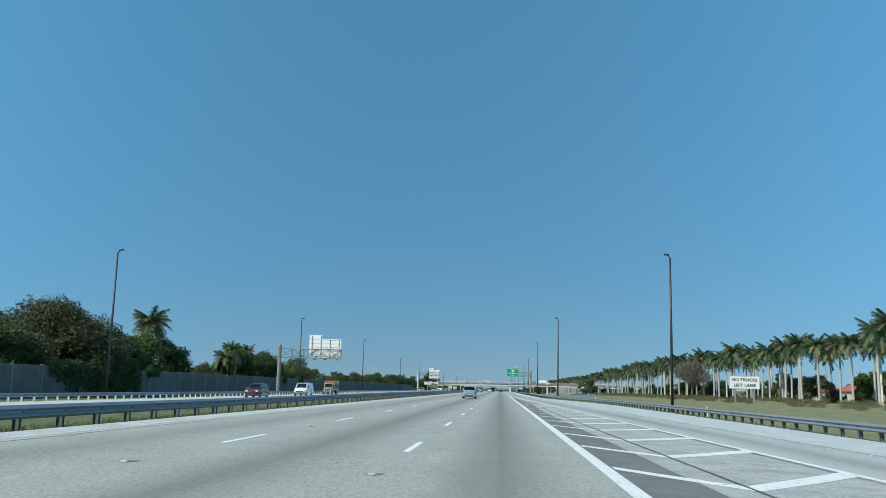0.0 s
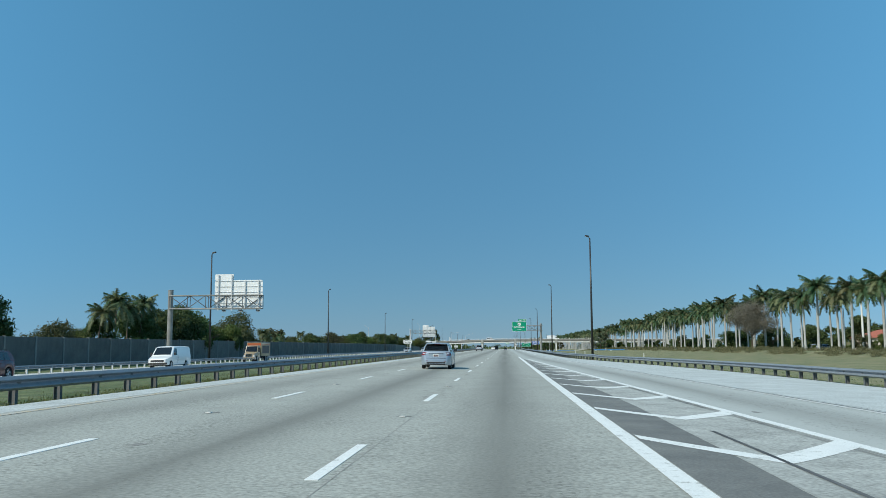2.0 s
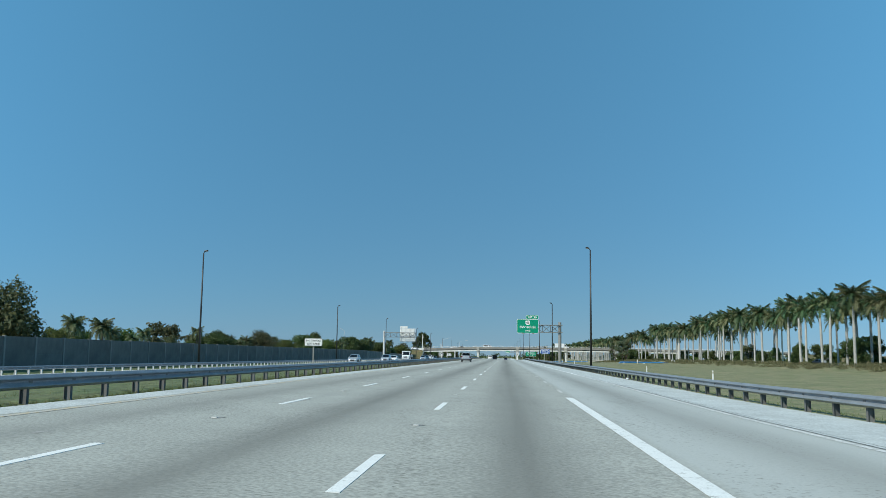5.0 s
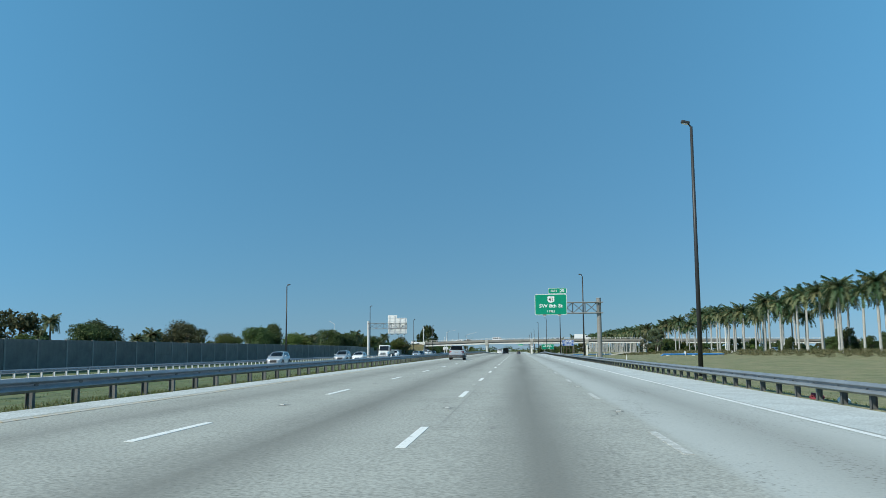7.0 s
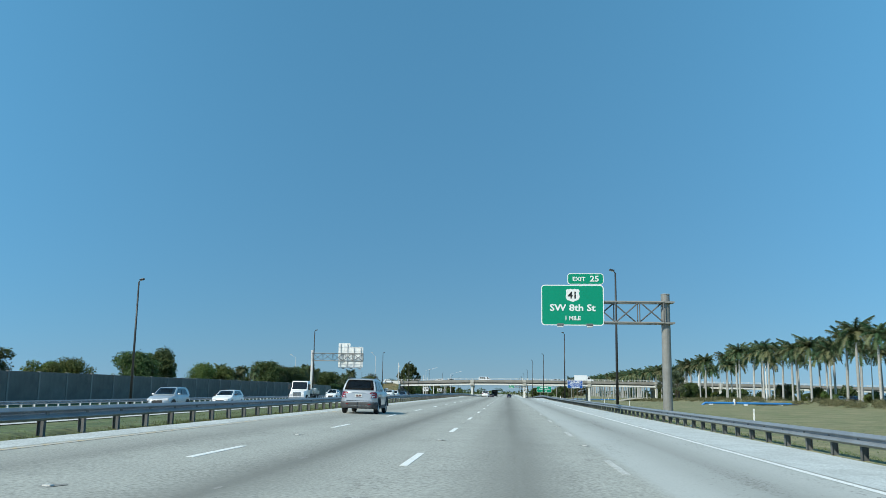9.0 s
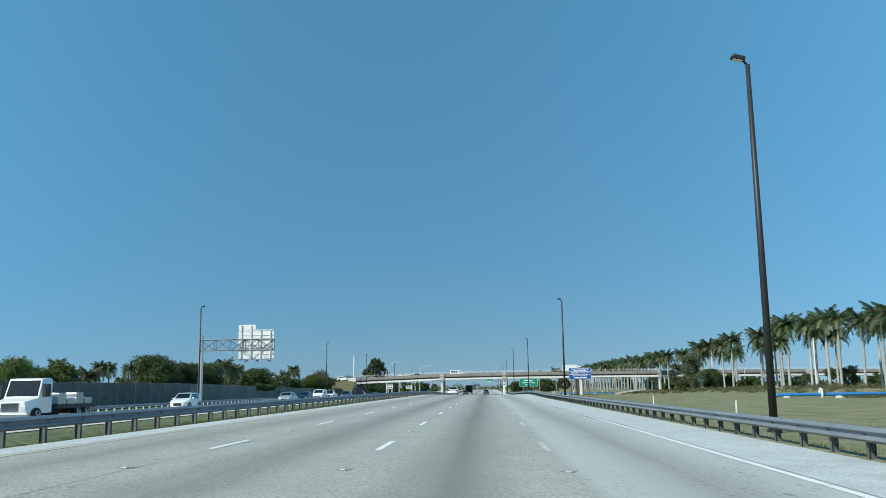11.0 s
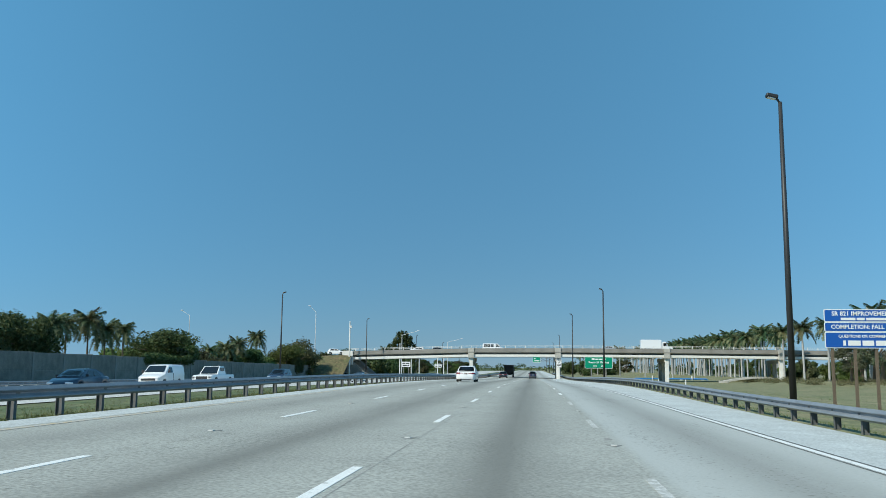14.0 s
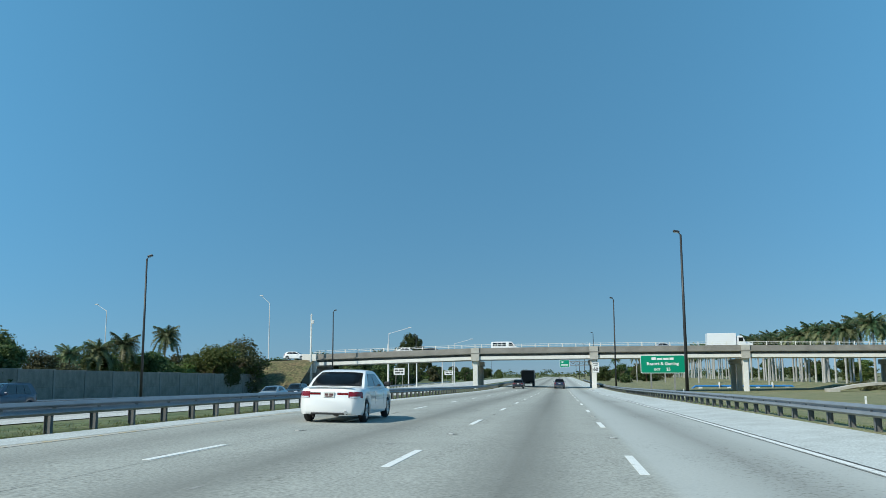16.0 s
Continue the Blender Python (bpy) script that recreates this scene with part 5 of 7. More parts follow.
# grass tufts along the rails and over the median
def tufts(name, spots, label):
    n = len(spots)
    p = np.array(spots)
    a = rng.uniform(0, 6.283, n)
    h = rng.uniform(0.03, 0.10, n) * p[:, 3]
    w = rng.uniform(0.006, 0.016, n)
    off = np.stack([np.cos(a), np.sin(a), 0 * a], 1)
    lean = rng.normal(size=(n, 3)) * 0.05
    lean[:, 2] = h
    verts = np.stack([p[:, :3] - off * w[:, None], p[:, :3] + off * w[:, None], p[:, :3] + lean], 1).reshape(-1, 3)
    me = bpy.data.meshes.new(name)
    me.from_pydata(verts.tolist(), [], np.arange(3 * n).reshape(-1, 3).tolist())
    me.materials.append(M_BLADE)
    return tagged(part(name, me, None), label, "grass", kind="stuff")


def median_z(x, y):
    return dip(y) + float(np.interp(x, (-19.9, -17, -13.5, -11, -10.2), (-0.34, -0.24, -0.07, 0.14, 0.1)))


spots = []
for k in range(110000):
    y = rng.uniform(0, 620)
    x = -10.5 - abs(rng.normal(0, 0.35)) if k % 3 else rng.uniform(-18, -10.4)
    spots.append((x, y, median_z(x, y) - 0.02, 1.0 + 0.6 * noise.noise(Vector((x * 0.4, y * 0.3, 9)))))
tufts("median_grass", spots, "uneven green and straw-coloured grass on the median")
spots = []
for k in range(70000):
    y = rng.uniform(20, 620)
    r = rail_x(y)
    x = r + 0.3 + abs(rng.normal(0, 0.5)) if k % 2 else r + rng.uniform(-0.3, 14)
    spots.append((x, y, ground_at(x, y) - 0.015, 0.9 + 0.6 * noise.noise(Vector((x * 0.3, y * 0.3, 4)))))
tufts("verge_grass", spots, "short dry grass along the outer guard rail")


# ---- vehicles ----
def paint(name, color, metal=0.35, rough=0.3):
    return glossy(name, color, rough, metal, 0.8)


P_SILVERBLUE = paint("silver-blue paint", (0.42, 0.475, 0.53), 0.55)
P_SILVER = paint("silver paint", (0.50, 0.52, 0.54), 0.5)
P_WHITE = paint("white paint", (0.80, 0.80, 0.79), 0.0)
P_BLACK = paint("black paint", (0.018, 0.02, 0.024), 0.1)
P_NAVY = paint("dark blue paint", (0.02, 0.03, 0.06), 0.2)
P_RED = paint("dark red paint", (0.09, 0.012, 0.016), 0.1)
P_ORANGE = paint("orange paint", (0.42, 0.12, 0.05), 0.0)
P_CREAM = paint("cream paint", (0.33, 0.25, 0.15), 0.0)
M_CLAD = material("grey plastic cladding", (0.06, 0.062, 0.065), 0.6, scale=5, bump=0.05)
M_PLATE = material("number plate", (0.70, 0.70, 0.66), 0.5, scale=20, amount=0.3, bump=0.0)
M_INK = glossy("plate ink", (0.12, 0.05, 0.05), 0.5)


def loft(rings, close=True):
    bm = B()
    rows = [[bm.verts.new(p) for p in ring] for ring in rings]
    n = len(rows[0])
    for a, b in zip(rows, rows[1:]):
        for i in range(n if close else n - 1):
            j = (i + 1) % n
            bm.faces.new((a[i], a[j], b[j], b[i]))
    if close:
        bm.faces.new(rows[0][::-1])
        bm.faces.new(rows[-1])
    bmesh.ops.recalc_face_normals(bm, faces=bm.faces)
    return bm


def body_ring(y, w, zl, zb, zt):
    """A cross-section of the lower body: sill, flank, shoulder, and a slightly crowned top."""
    d = zb - zl
    half = [(0, zl), (w - 0.05, zl), (w - 0.012, zl + 0.14 * d), (w, zl + 0.38 * d), (w - 0.004, zl + 0.62 * d), (w - 0.025, zl + 0.86 * d), (w - 0.07, zl + 0.97 * d), (w - 0.16, zb + (zt - zb) * 0.5), (w * 0.5, zt), (0, zt + 0.01)]
    return [(x, y, z) for x, z in half] + [(-x, y, z) for x, z in half[-2:0:-1]]


def rounded(bm, offset=0.05):
    """Softens every edge of a pressed-steel body."""
    bmesh.ops.bevel(bm, geom=bm.edges[:], offset=offset, segments=2, affect="EDGES", profile=0.6, clamp_overlap=True)
    return bm


def creased(ob, degrees=35):
    ob.data.set_sharp_from_angle(angle=radians(degrees))
    return ob


def patch(bm, a, b, c, d, u0, u1, v0, v1, off=0.008, cut=0.0):
    """A pane on the four-sided area a b c d (a-b below, d-c above), lifted off it; cut slants the front upper corner."""
    a, b, c, d = (Vector(p) for p in (a, b, c, d))

    def at(u, v):
        return (a * (1 - u) + b * u) * (1 - v) + (d * (1 - u) + c * u) * v
    n = (b - a).cross(d - a).normalized() * off
    vs = [bm.verts.new(at(u, v) + n) for u, v in ((u0, v0), (u1, v0), (u1 - cut, v1), (u0, v1))]
    back = [bm.verts.new(v.co - n * 2.2) for v in vs]
    bm.faces.new(vs)
    for i in range(4):
        bm.faces.new((vs[i], back[i], back[(i + 1) % 4], vs[(i + 1) % 4]))
    return bm


def wrap_pane(pts, u, v0, v1, off):
    """A pane that follows the cabin's curve across; pts: (y, z, half width) from its foot up."""
    bm = B()
    rows = []
    n = 4
    for k in range(n + 1):
        v = (v0 + (v1 - v0) * k / n) * (len(pts) - 1)
        i = min(int(v), len(pts) - 2)
        (ya, za, xa), (yb, zb, xb) = pts[i], pts[i + 1]
        f = v - i
        y, z, x = ya + (yb - ya) * f, za + (zb - za) * f, xa + (xb - xa) * f
        d = Vector((0, yb - ya, zb - za)).normalized()
        nrm = Vector((0, -d.z, d.y)) if pts[0][0] < pts[-1][0] else Vector((0, d.z, -d.y))
        row = []
        for c, lift in ((-u, 0.0), (-u * 0.6, 0.021), (0, 0.023), (u * 0.6, 0.021), (u, 0.0)):
            row.append(bm.verts.new(Vector((x * c, y, z)) + nrm * (off + lift)))
        rows.append(row)
    for a, b in zip(rows, rows[1:]):
        for i in range(4):
            bm.faces.new((a[i], a[i + 1], b[i + 1], b[i]))
    bmesh.ops.solidify(bm, geom=bm.faces[:], thickness=0.006)
    return bm


def wheel(parent, x, y, r, side, width=0.21):
    w = new("wheel")
    w.parent = parent
    w.location = (x, y, r)
    bm = B()
    prof = [(-width / 2, r - 0.10), (-width / 2, r - 0.035), (-width / 2 + 0.035, r), (width / 2 - 0.035, r), (width / 2, r - 0.035), (width / 2, r - 0.10)]
    n = 24
    rows = [[bm.verts.new((px, pr * math.cos(6.2832 * k / n), pr * math.sin(6.2832 * k / n))) for px, pr in prof] for k in range(n)]
    for k in range(n):
        for i in range(len(prof) - 1):
            bm.faces.new((rows[k][i], rows[k][i + 1], rows[(k + 1) % n][i + 1], rows[(k + 1) % n][i]))
    bmesh.ops.recalc_face_normals(bm, faces=bm.faces)
    part("tyre", bm, M_TYRE, w, smooth=True)
    bm = B()
    xo = side * (width / 2 - 0.02)
    tube(bm, (xo - side * 0.06, 0, 0), (xo, 0, 0), 0.07, n=12)
    for k in range(5):
        a = 6.2832 * k / 5
        for da in (-0.16, 0.16):
            p = Vector((xo - side * 0.015, math.cos(a + da * 0.3) * 0.05, math.sin(a + da * 0.3) * 0.05))
            q = Vector((xo - side * 0.01, math.cos(a + da) * (r - 0.105), math.sin(a + da) * (r - 0.105)))
            tube(bm, p, q, 0.022, 0.028, 5)
    ring = []
    for k in range(n):
        a, b = 6.2832 * k / n, 6.2832 * (k + 1) / n
        tube(bm, (xo - side * 0.01, math.cos(a) * (r - 0.1), math.sin(a) * (r - 0.1)), (xo - side * 0.01, math.cos(b) * (r - 0.1), math.sin(b) * (r - 0.1)), 0.016, n=4, caps=False)
    part("rim", bm, M_RIM, w)
    bm = B()
    tube(bm, (xo - side * 0.09, 0, 0), (xo - side * 0.07, 0, 0), r - 0.09, n=20)
    part("hub", bm, M_TRIM, w)


def car(label, L, W, H, coat, belt, tail, roof, nose, low=0.22, clad=False, style="hatch", r=0.32, plate_rows=True, glass=None, group="cars on the motorway"):
    """A car that heads towards +y with its tail at y = 0.
    tail: (y of rear window's foot, y of roof's rear end); roof: (y of roof's front end, y of windscreen's foot); nose: (height of bonnet at the screen, at the front)."""
    root = thing("car", label, "car", group)
    w = W / 2
    deck = belt - (0.0 if style != "sedan" else 0.03)
    shelf = 0.60 if style != "sedan" else 0.66  # top of the rear bumper

    def plan(y):
        """Half width of the body seen from above, with rounded corners."""
        return w - 0.01 * (y < 0.6) - 0.25 * (1 - min(1.0, y / 0.42)) ** 2.4 - 0.36 * (1 - min(1.0, (L - y) / 0.75)) ** 2.2

    heights = [(0.0, 0.30, shelf - 0.05, shelf - 0.03), (0.02, 0.265, shelf - 0.01, shelf + 0.01), (0.04, 0.25, deck - 0.16, deck - 0.13), (0.07, 0.245, deck - 0.075, deck - 0.045), (0.13, low + 0.02, deck - 0.025, deck + 0.025), (0.4, low, belt, deck + 0.05),
               (L * 0.25, low, belt, deck + 0.06), (L * 0.5, low, belt - 0.01, belt + 0.03), (roof[1] - 0.15, low, belt - 0.02, nose[0]), (L * 0.82, low, belt - 0.06, (nose[0] + nose[1]) / 2 + 0.03),
               (L - 0.32, low, nose[1] - 0.06, nose[1]), (L - 0.10, low + 0.02, nose[1] - 0.16, nose[1] - 0.12), (L - 0.03, low + 0.06, nose[1] - 0.24, nose[1] - 0.2), (L, low + 0.12, nose[1] - 0.32, nose[1] - 0.28)]
    keys = [(y, plan(y)) + tuple(float(np.interp(y, [q[0] for q in heights], [q[n] for q in heights])) for n in (1, 2, 3))
            for y in sorted({q[0] for q in heights} | {0.1, 0.17, 0.22, 0.28, 0.34, 0.5, L - 0.2, L - 0.45, L - 0.6, L - 0.75})]
    axles, R = (L * 0.185, L * 0.805), r + 0.05
    ys = {q[0] for q in keys}
    for c in axles:
        ys |= {c + R * math.cos(math.pi * q / 10) for q in range(11)} | {c - R - 0.004, c + R + 0.004}
    st = []
    for y in sorted(ys):
        ww, zl, zb_, zt = (float(np.interp(y, [q[0] for q in keys], [q[n] for q in keys])) for n in (1, 2, 3, 4))
        for c in axles:
            if abs(y - c) <= R:
                zl = max(zl, r + math.sqrt(max(0.0, R * R - (y - c) ** 2)))
        st.append((y, ww, zl, zb_, zt))
    creased(part("body", loft([body_ring(*s) for s in st]), coat, root, smooth=True), 40)
    part("underbody", box(B(), -w + 0.26, w - 0.26, 0.12, L - 0.3, low + 0.02, 0.72), M_TRIM, root)

    def skin(y, z):
        """Half width of the body at a height."""
        ww, zl, zb_, zt = (float(np.interp(y, [q[0] for q in keys], [q[n] for q in keys])) for n in (1, 2, 3, 4))
        side = body_ring(0, ww, zl, zb_, zt)[1:9]
        return float(np.interp(z, [q[2] for q in side], [q[0] for q in side])), zt

    def wrap(z0, z1, x_in, y_out, sg, off=0.008, rows=4, steps=12):
        """A thin shell on the tail between two heights, from x_in on the rear face round the corner to y_out on the flank."""
        bm = B()
        front, back = [], []
        for a in range(rows + 1):
            z = z0 + (z1 - z0) * a / rows
            y = 0.0
            while y < 0.3 and skin(y, z)[1] < z + 0.012:
                y += 0.006
            line = [Vector((x_in, y))] + [Vector((skin(y + (y_out - y) * k / 14, z)[0], y + (y_out - y) * k / 14)) for k in range(15)]
            far = [0.0]
            for p, q in zip(line, line[1:]):
                far.append(far[-1] + (q - p).length)
            pts = [Vector((float(np.interp(far[-1] * k / steps, far, [p.x for p in line])), float(np.interp(far[-1] * k / steps, far, [p.y for p in line])))) for k in range(steps + 1)]
            fr, bk = [], []
            for k, p in enumerate(pts):
                t = (pts[min(k + 1, steps)] - pts[max(k - 1, 0)]).normalized()
                n = Vector((t.y, -t.x))
                o = p + n * off
                u = p - n * 0.03
                fr.append(bm.verts.new((sg * o.x, o.y, z)))
                bk.append(bm.verts.new((sg * u.x, u.y, z)))
            front.append(fr)
            back.append(bk)
        for a in range(rows):
            for k in range(steps):
                bm.faces.new((front[a][k], front[a][k + 1], front[a + 1][k + 1], front[a + 1][k]))
            for k in (0, steps):
                bm.faces.new((front[a][k], front[a + 1][k], back[a + 1][k], back[a][k]))
        for a in (0, rows):
            for k in range(steps):
                bm.faces.new((front[a][k], front[a][k + 1], back[a][k + 1], back[a][k]))
        bmesh.ops.recalc_face_normals(bm, faces=bm.faces)
        return bm

    def tail_y(z):
        return float(np.interp(z, (0.38, shelf, deck - 0.05), (0.0, 0.02, 0.07)))

    # cabin
    wb, wr = w - 0.085, w - 0.27
    tb, tr, rf, fb = tail[0], tail[1], roof[0], roof[1]
    zb = belt - 0.03
    prof = [(tb, zb, wb), (tb + (tr - tb) * 0.46, zb + (H - zb) * 0.53, (wb + wr) / 2 + 0.02), (tr - 0.02, H - 0.075, wr + 0.03), (tr + 0.12, H - 0.025, wr), ((tr + rf) / 2, H, wr), (rf, H - 0.03, wr), (rf + 0.1, H - 0.06, wr + 0.02),
            (rf + (fb - rf) * 0.55, zb + (H - zb) * 0.5, (wb + wr) / 2), (fb, nose[0] - 0.01, wb - 0.06)]
    rings = [[(-x, y, z), (-x * 0.55, y, z + 0.02), (x * 0.55, y, z + 0.02), (x, y, z), (wb, y, zb), (-wb, y, zb)] for y, z, x in prof]
    creased(part("cabin", loft(rings), coat, root, smooth=True), 50)
    g = glass or M_GLASS
    # panes
    part("rear_window", wrap_pane(prof[:3], 0.9, 0.1, 0.97, 0.012), g, root, "dark tinted rear window", smooth=True)
    part("windscreen", wrap_pane(prof[:5:-1], 0.92, 0.04, 0.97, 0.012), g, root, smooth=True)
    cuts = [(0.13, 0.30), (0.315, 0.56), (0.585, 0.90)] if style != "sedan" else [(0.14, 0.46), (0.485, 0.86)]
    for sg in (1, -1):
        lo0, lo1, hi1, hi0 = (sg * wb, tb + 0.05, zb), (sg * wb, fb - 0.02, zb), (sg * wr, rf + 0.02, H - 0.06), (sg * wr, tr + 0.1, H - 0.06)
        for u0, u1 in cuts:
            bm = B()
            if sg > 0:
                patch(bm, lo0, lo1, hi1, hi0, u0, u1, 0.12, 0.9, 0.022)
            else:
                patch(bm, lo1, lo0, hi0, hi1, 1 - u1, 1 - u0, 0.12, 0.9, 0.022)
            part("side_window", bm, g, root)
        bm = B()
        mx, my, mz = sg * (w + 0.06), fb - 0.42, belt + 0.08
        box(bm, mx - 0.1, mx + 0.1, my - 0.05, my + 0.07, mz - 0.07, mz + 0.08, 0.035)
        part("door_mirror", bm, coat if style == "suv" else M_TRIM, root)
        bm = B()
        for dy in (L * 0.36, L * 0.6):
            box(bm, sg * (w + 0.008) - 0.012, sg * (w + 0.008) + 0.012, dy - 0.1, dy + 0.1, belt - 0.14, belt - 0.11)
        part("door_handles", bm, coat, root)
        for y in (L * 0.36 + 0.16, L * 0.6 + 0.18):
            bm = B()
            box(bm, sg * w - 0.004, sg * w + 0.0012, y - 0.003, y + 0.003, low + 0.25, belt - 0.18)
            part("door_gap", bm, M_TRIM, root)
        for y in axles:
            wheel(root, sg * (w - 0.12), y, r, sg, 0.2)
            if clad:
                bm = B()
                pts = [(sg * (w - 0.004), y + (R + 0.03) * math.cos(math.pi * q / 12), r + (R + 0.03) * math.sin(math.pi * q / 12)) for q in range(13)]
                for a, b in zip(pts, pts[1:]):
                    tube(bm, a, b, 0.04, n=6, caps=False)
                part("wheel_arch", bm, M_CLAD, root)
        if clad:
            part("sill", box(B(), sg * (w - 0.04) - 0.05, sg * (w - 0.04) + 0.05, axles[0] + R, axles[1] - R, low - 0.02, low + 0.17, 0.03), M_CLAD, root, "dark grey plastic sill")
        # lamps
        if style == "sedan":
            bm, lens = wrap(deck - 0.25, deck - 0.075, w - 0.37, 0.33, sg), wrap(deck - 0.245, deck - 0.205, w - 0.33, 0.2, sg, 0.011, 2)
        elif style == "suv":
            bm, lens = wrap(deck - 0.33, deck - 0.05, w - 0.25, 0.30, sg), wrap(deck - 0.28, deck - 0.235, w - 0.22, 0.12, sg, 0.011, 2)
        else:
            bm, lens = wrap(deck - 0.22, deck - 0.05, w - 0.27, 0.34, sg), wrap(deck - 0.15, deck - 0.10, w - 0.22, 0.15, sg, 0.011, 2)
        lamp = part("tail_light", bm, M_TAIL, root, "red tail light", smooth=False)
        part("reversing_lens", lens, M_LENS, lamp)
        if style != "sedan":
            bm = B()
            box(bm, sg * (w - 0.36) - 0.07, sg * (w - 0.36) + 0.07, -0.022 if clad else -0.006, 0.1, 0.44, 0.475, 0.008)
            part("reflector", bm, M_TAIL, root)
        bm = B()
        box(bm, sg * (w - 0.34) - 0.2, sg * (w - 0.34) + 0.2, L - 0.34, L - 0.06, nose[1] - 0.24, nose[1] - 0.09, 0.04)
        part("headlight", bm, M_LENS, root)
    bm = B()
    box(bm, -w + 0.5, w - 0.5, L - 0.12, L + 0.012, low + 0.2, nose[1] - 0.2, 0.03)
    part("grille", bm, M_TRIM, root)
    # tail
    bm = B()
    if clad:
        bm.free()
        for sg in (1, -1):
            part("rear_bumper", wrap(low - 0.02, 0.56, 0.0, axles[0] - R, sg, 0.015), M_CLAD, root, "dark grey plastic rear bumper", smooth=True)
        part("bumper_strip", box(B(), -w + 0.4, w - 0.4, -0.024, 0.0, 0.37, 0.385), M_CHROME, root)
    else:
        box(bm, -w + (0.42 if style == "sedan" else 0.34), w - (0.42 if style == "sedan" else 0.34), -0.012, 0.3, low + 0.02, low + (0.08 if style == "sedan" else 0.19), 0.02)
        part("diffuser", bm, M_TRIM, root)
        if style == "hatch":
            part("bumper_strip", box(B(), -w + 0.36, w - 0.36, -0.02, 0.02, low + 0.1, low + 0.112), coat, root)
    zp = deck - 0.22 if style != "sedan" else deck - 0.16
    py = tail_y(zp)
    if style == "hatch":
        part("plate_recess", box(B(), -0.40, 0.40, py - 0.012, py + 0.1, zp - 0.13, zp + 0.12, 0.012), M_TRIM, root)
        part("plate_panel", box(B(), -0.385, 0.385, py - 0.018, py + 0.1, zp - 0.122, zp + 0.10, 0.012), coat, root)
    if style != "sedan":
        part("tailgate_gap", box(B(), -w + 0.3, w - 0.3, 0.002, 0.1, shelf + 0.012, shelf + 0.024), M_TRIM, root)
    bm = B()
    box(bm, -0.155, 0.155, py - 0.04, py - 0.01, zp - 0.078, zp + 0.078, 0.004)
    plate_ob = part("number_plate", bm, M_PLATE, root)
    for x0, x1 in ((-0.12, -0.02), (0.01, 0.12)):
        part("bar", box(B(), x0, x1, py - 0.044, py - 0.039, zp - 0.028, zp + 0.035), M_INK, plate_ob)
    part("bar", box(B(), -0.1, 0.1, py - 0.044, py - 0.039, zp - 0.065, zp - 0.045), M_INK, plate_ob)
    if style == "hatch":
        bm = B()
        box(bm, -0.42, 0.42, py - 0.03, py + 0.1, zp + 0.105, zp + 0.135, 0.006)
        part("chrome_strip", bm, M_CHROME, root)
        bm = B()
        box(bm, -wr + 0.03, wr - 0.03, tr - 0.24, tr + 0.06, H - 0.075, H - 0.035, 0.015)
        part("roof_spoiler", bm, coat, root)
        bm = B()
        box(bm, -0.16, 0.16, tr - 0.255, tr - 0.22, H - 0.07, H - 0.045)
        part("brake_light", bm, M_TAIL, root)
        bm = B()
        tube(bm, (0.0, tb + 0.03, zb + 0.10), (0.36, tb + 0.05, zb + 0.14), 0.012, n=5)
        part("rear_wiper", bm, M_TRIM, root)
    if style == "suv":
        for sg in (1, -1):
            bm = B()
            tube(bm, (sg * (wr - 0.02), tr + 0.2, H + 0.035), (sg * (wr - 0.02), rf - 0.15, H + 0.02), 0.018, n=6)
            for y in (tr + 0.2, (tr + rf) / 2, rf - 0.15):
                tube(bm, (sg * (wr - 0.02), y, H - 0.03), (sg * (wr - 0.02), y, H + 0.03), 0.014, n=5)
            part("roof_rail", bm, M_TRIM, root)
        bm = B()
        box(bm, -wr + 0.05, wr - 0.05, tr - 0.16, tr + 0.06, H - 0.07, H - 0.03, 0.015)
        part("roof_spoiler", bm, coat, root)
        bm = B()
        box(bm, -0.34, 0.34, 0.03, 0.1, deck - 0.10, deck - 0.08, 0.004)
        part("chrome_strip", bm, M_CHROME, root)
        bm = B()
        tube(bm, (0.0, tr + 0.3, H), (0.0, tr + 0.15, H + 0.32), 0.008, n=4)
        part("aerial", bm, M_TRIM, root)
    if style == "sedan":
        bm = B()
        box(bm, -w + 0.27, w - 0.27, 0.07, 0.2, deck + 0.035, deck + 0.06, 0.012)
        part("boot_spoiler", bm, coat, root)
        part("boot_gap", box(B(), -w + 0.42, w - 0.42, 0.012, 0.1, shelf - 0.075, shelf - 0.067), M_TRIM, root)
        for sg in (1, -1):
            bm = B()
            box(bm, sg * 0.40 - 0.17, sg * 0.40 + 0.15, 0.028, 0.15, deck - 0.165, deck - 0.115, 0.006)
            part("chrome_strip", box(B(), sg * 0.40 - 0.17, sg * 0.40 + 0.15, 0.032, 0.15, deck - 0.112, deck - 0.10, 0.002), M_CHROME, root)
            part("boot_strip", bm, M_TAIL, root)
        bm = B()
        tube(bm, (0.5, -0.05, 0.3), (0.5, 0.2, 0.3), 0.055, n=12)
        part("exhaust", bm, M_CHROME, root)
    return root


def place(ob, x, y, z, turn=0.0, tilt=0.0):
    ob.matrix_basis = Matrix.Translation((x, y, z)) @ Matrix.Rotation(turn, 4, "Z") @ Matrix.Rotation(tilt, 4, "Y")
    return ob


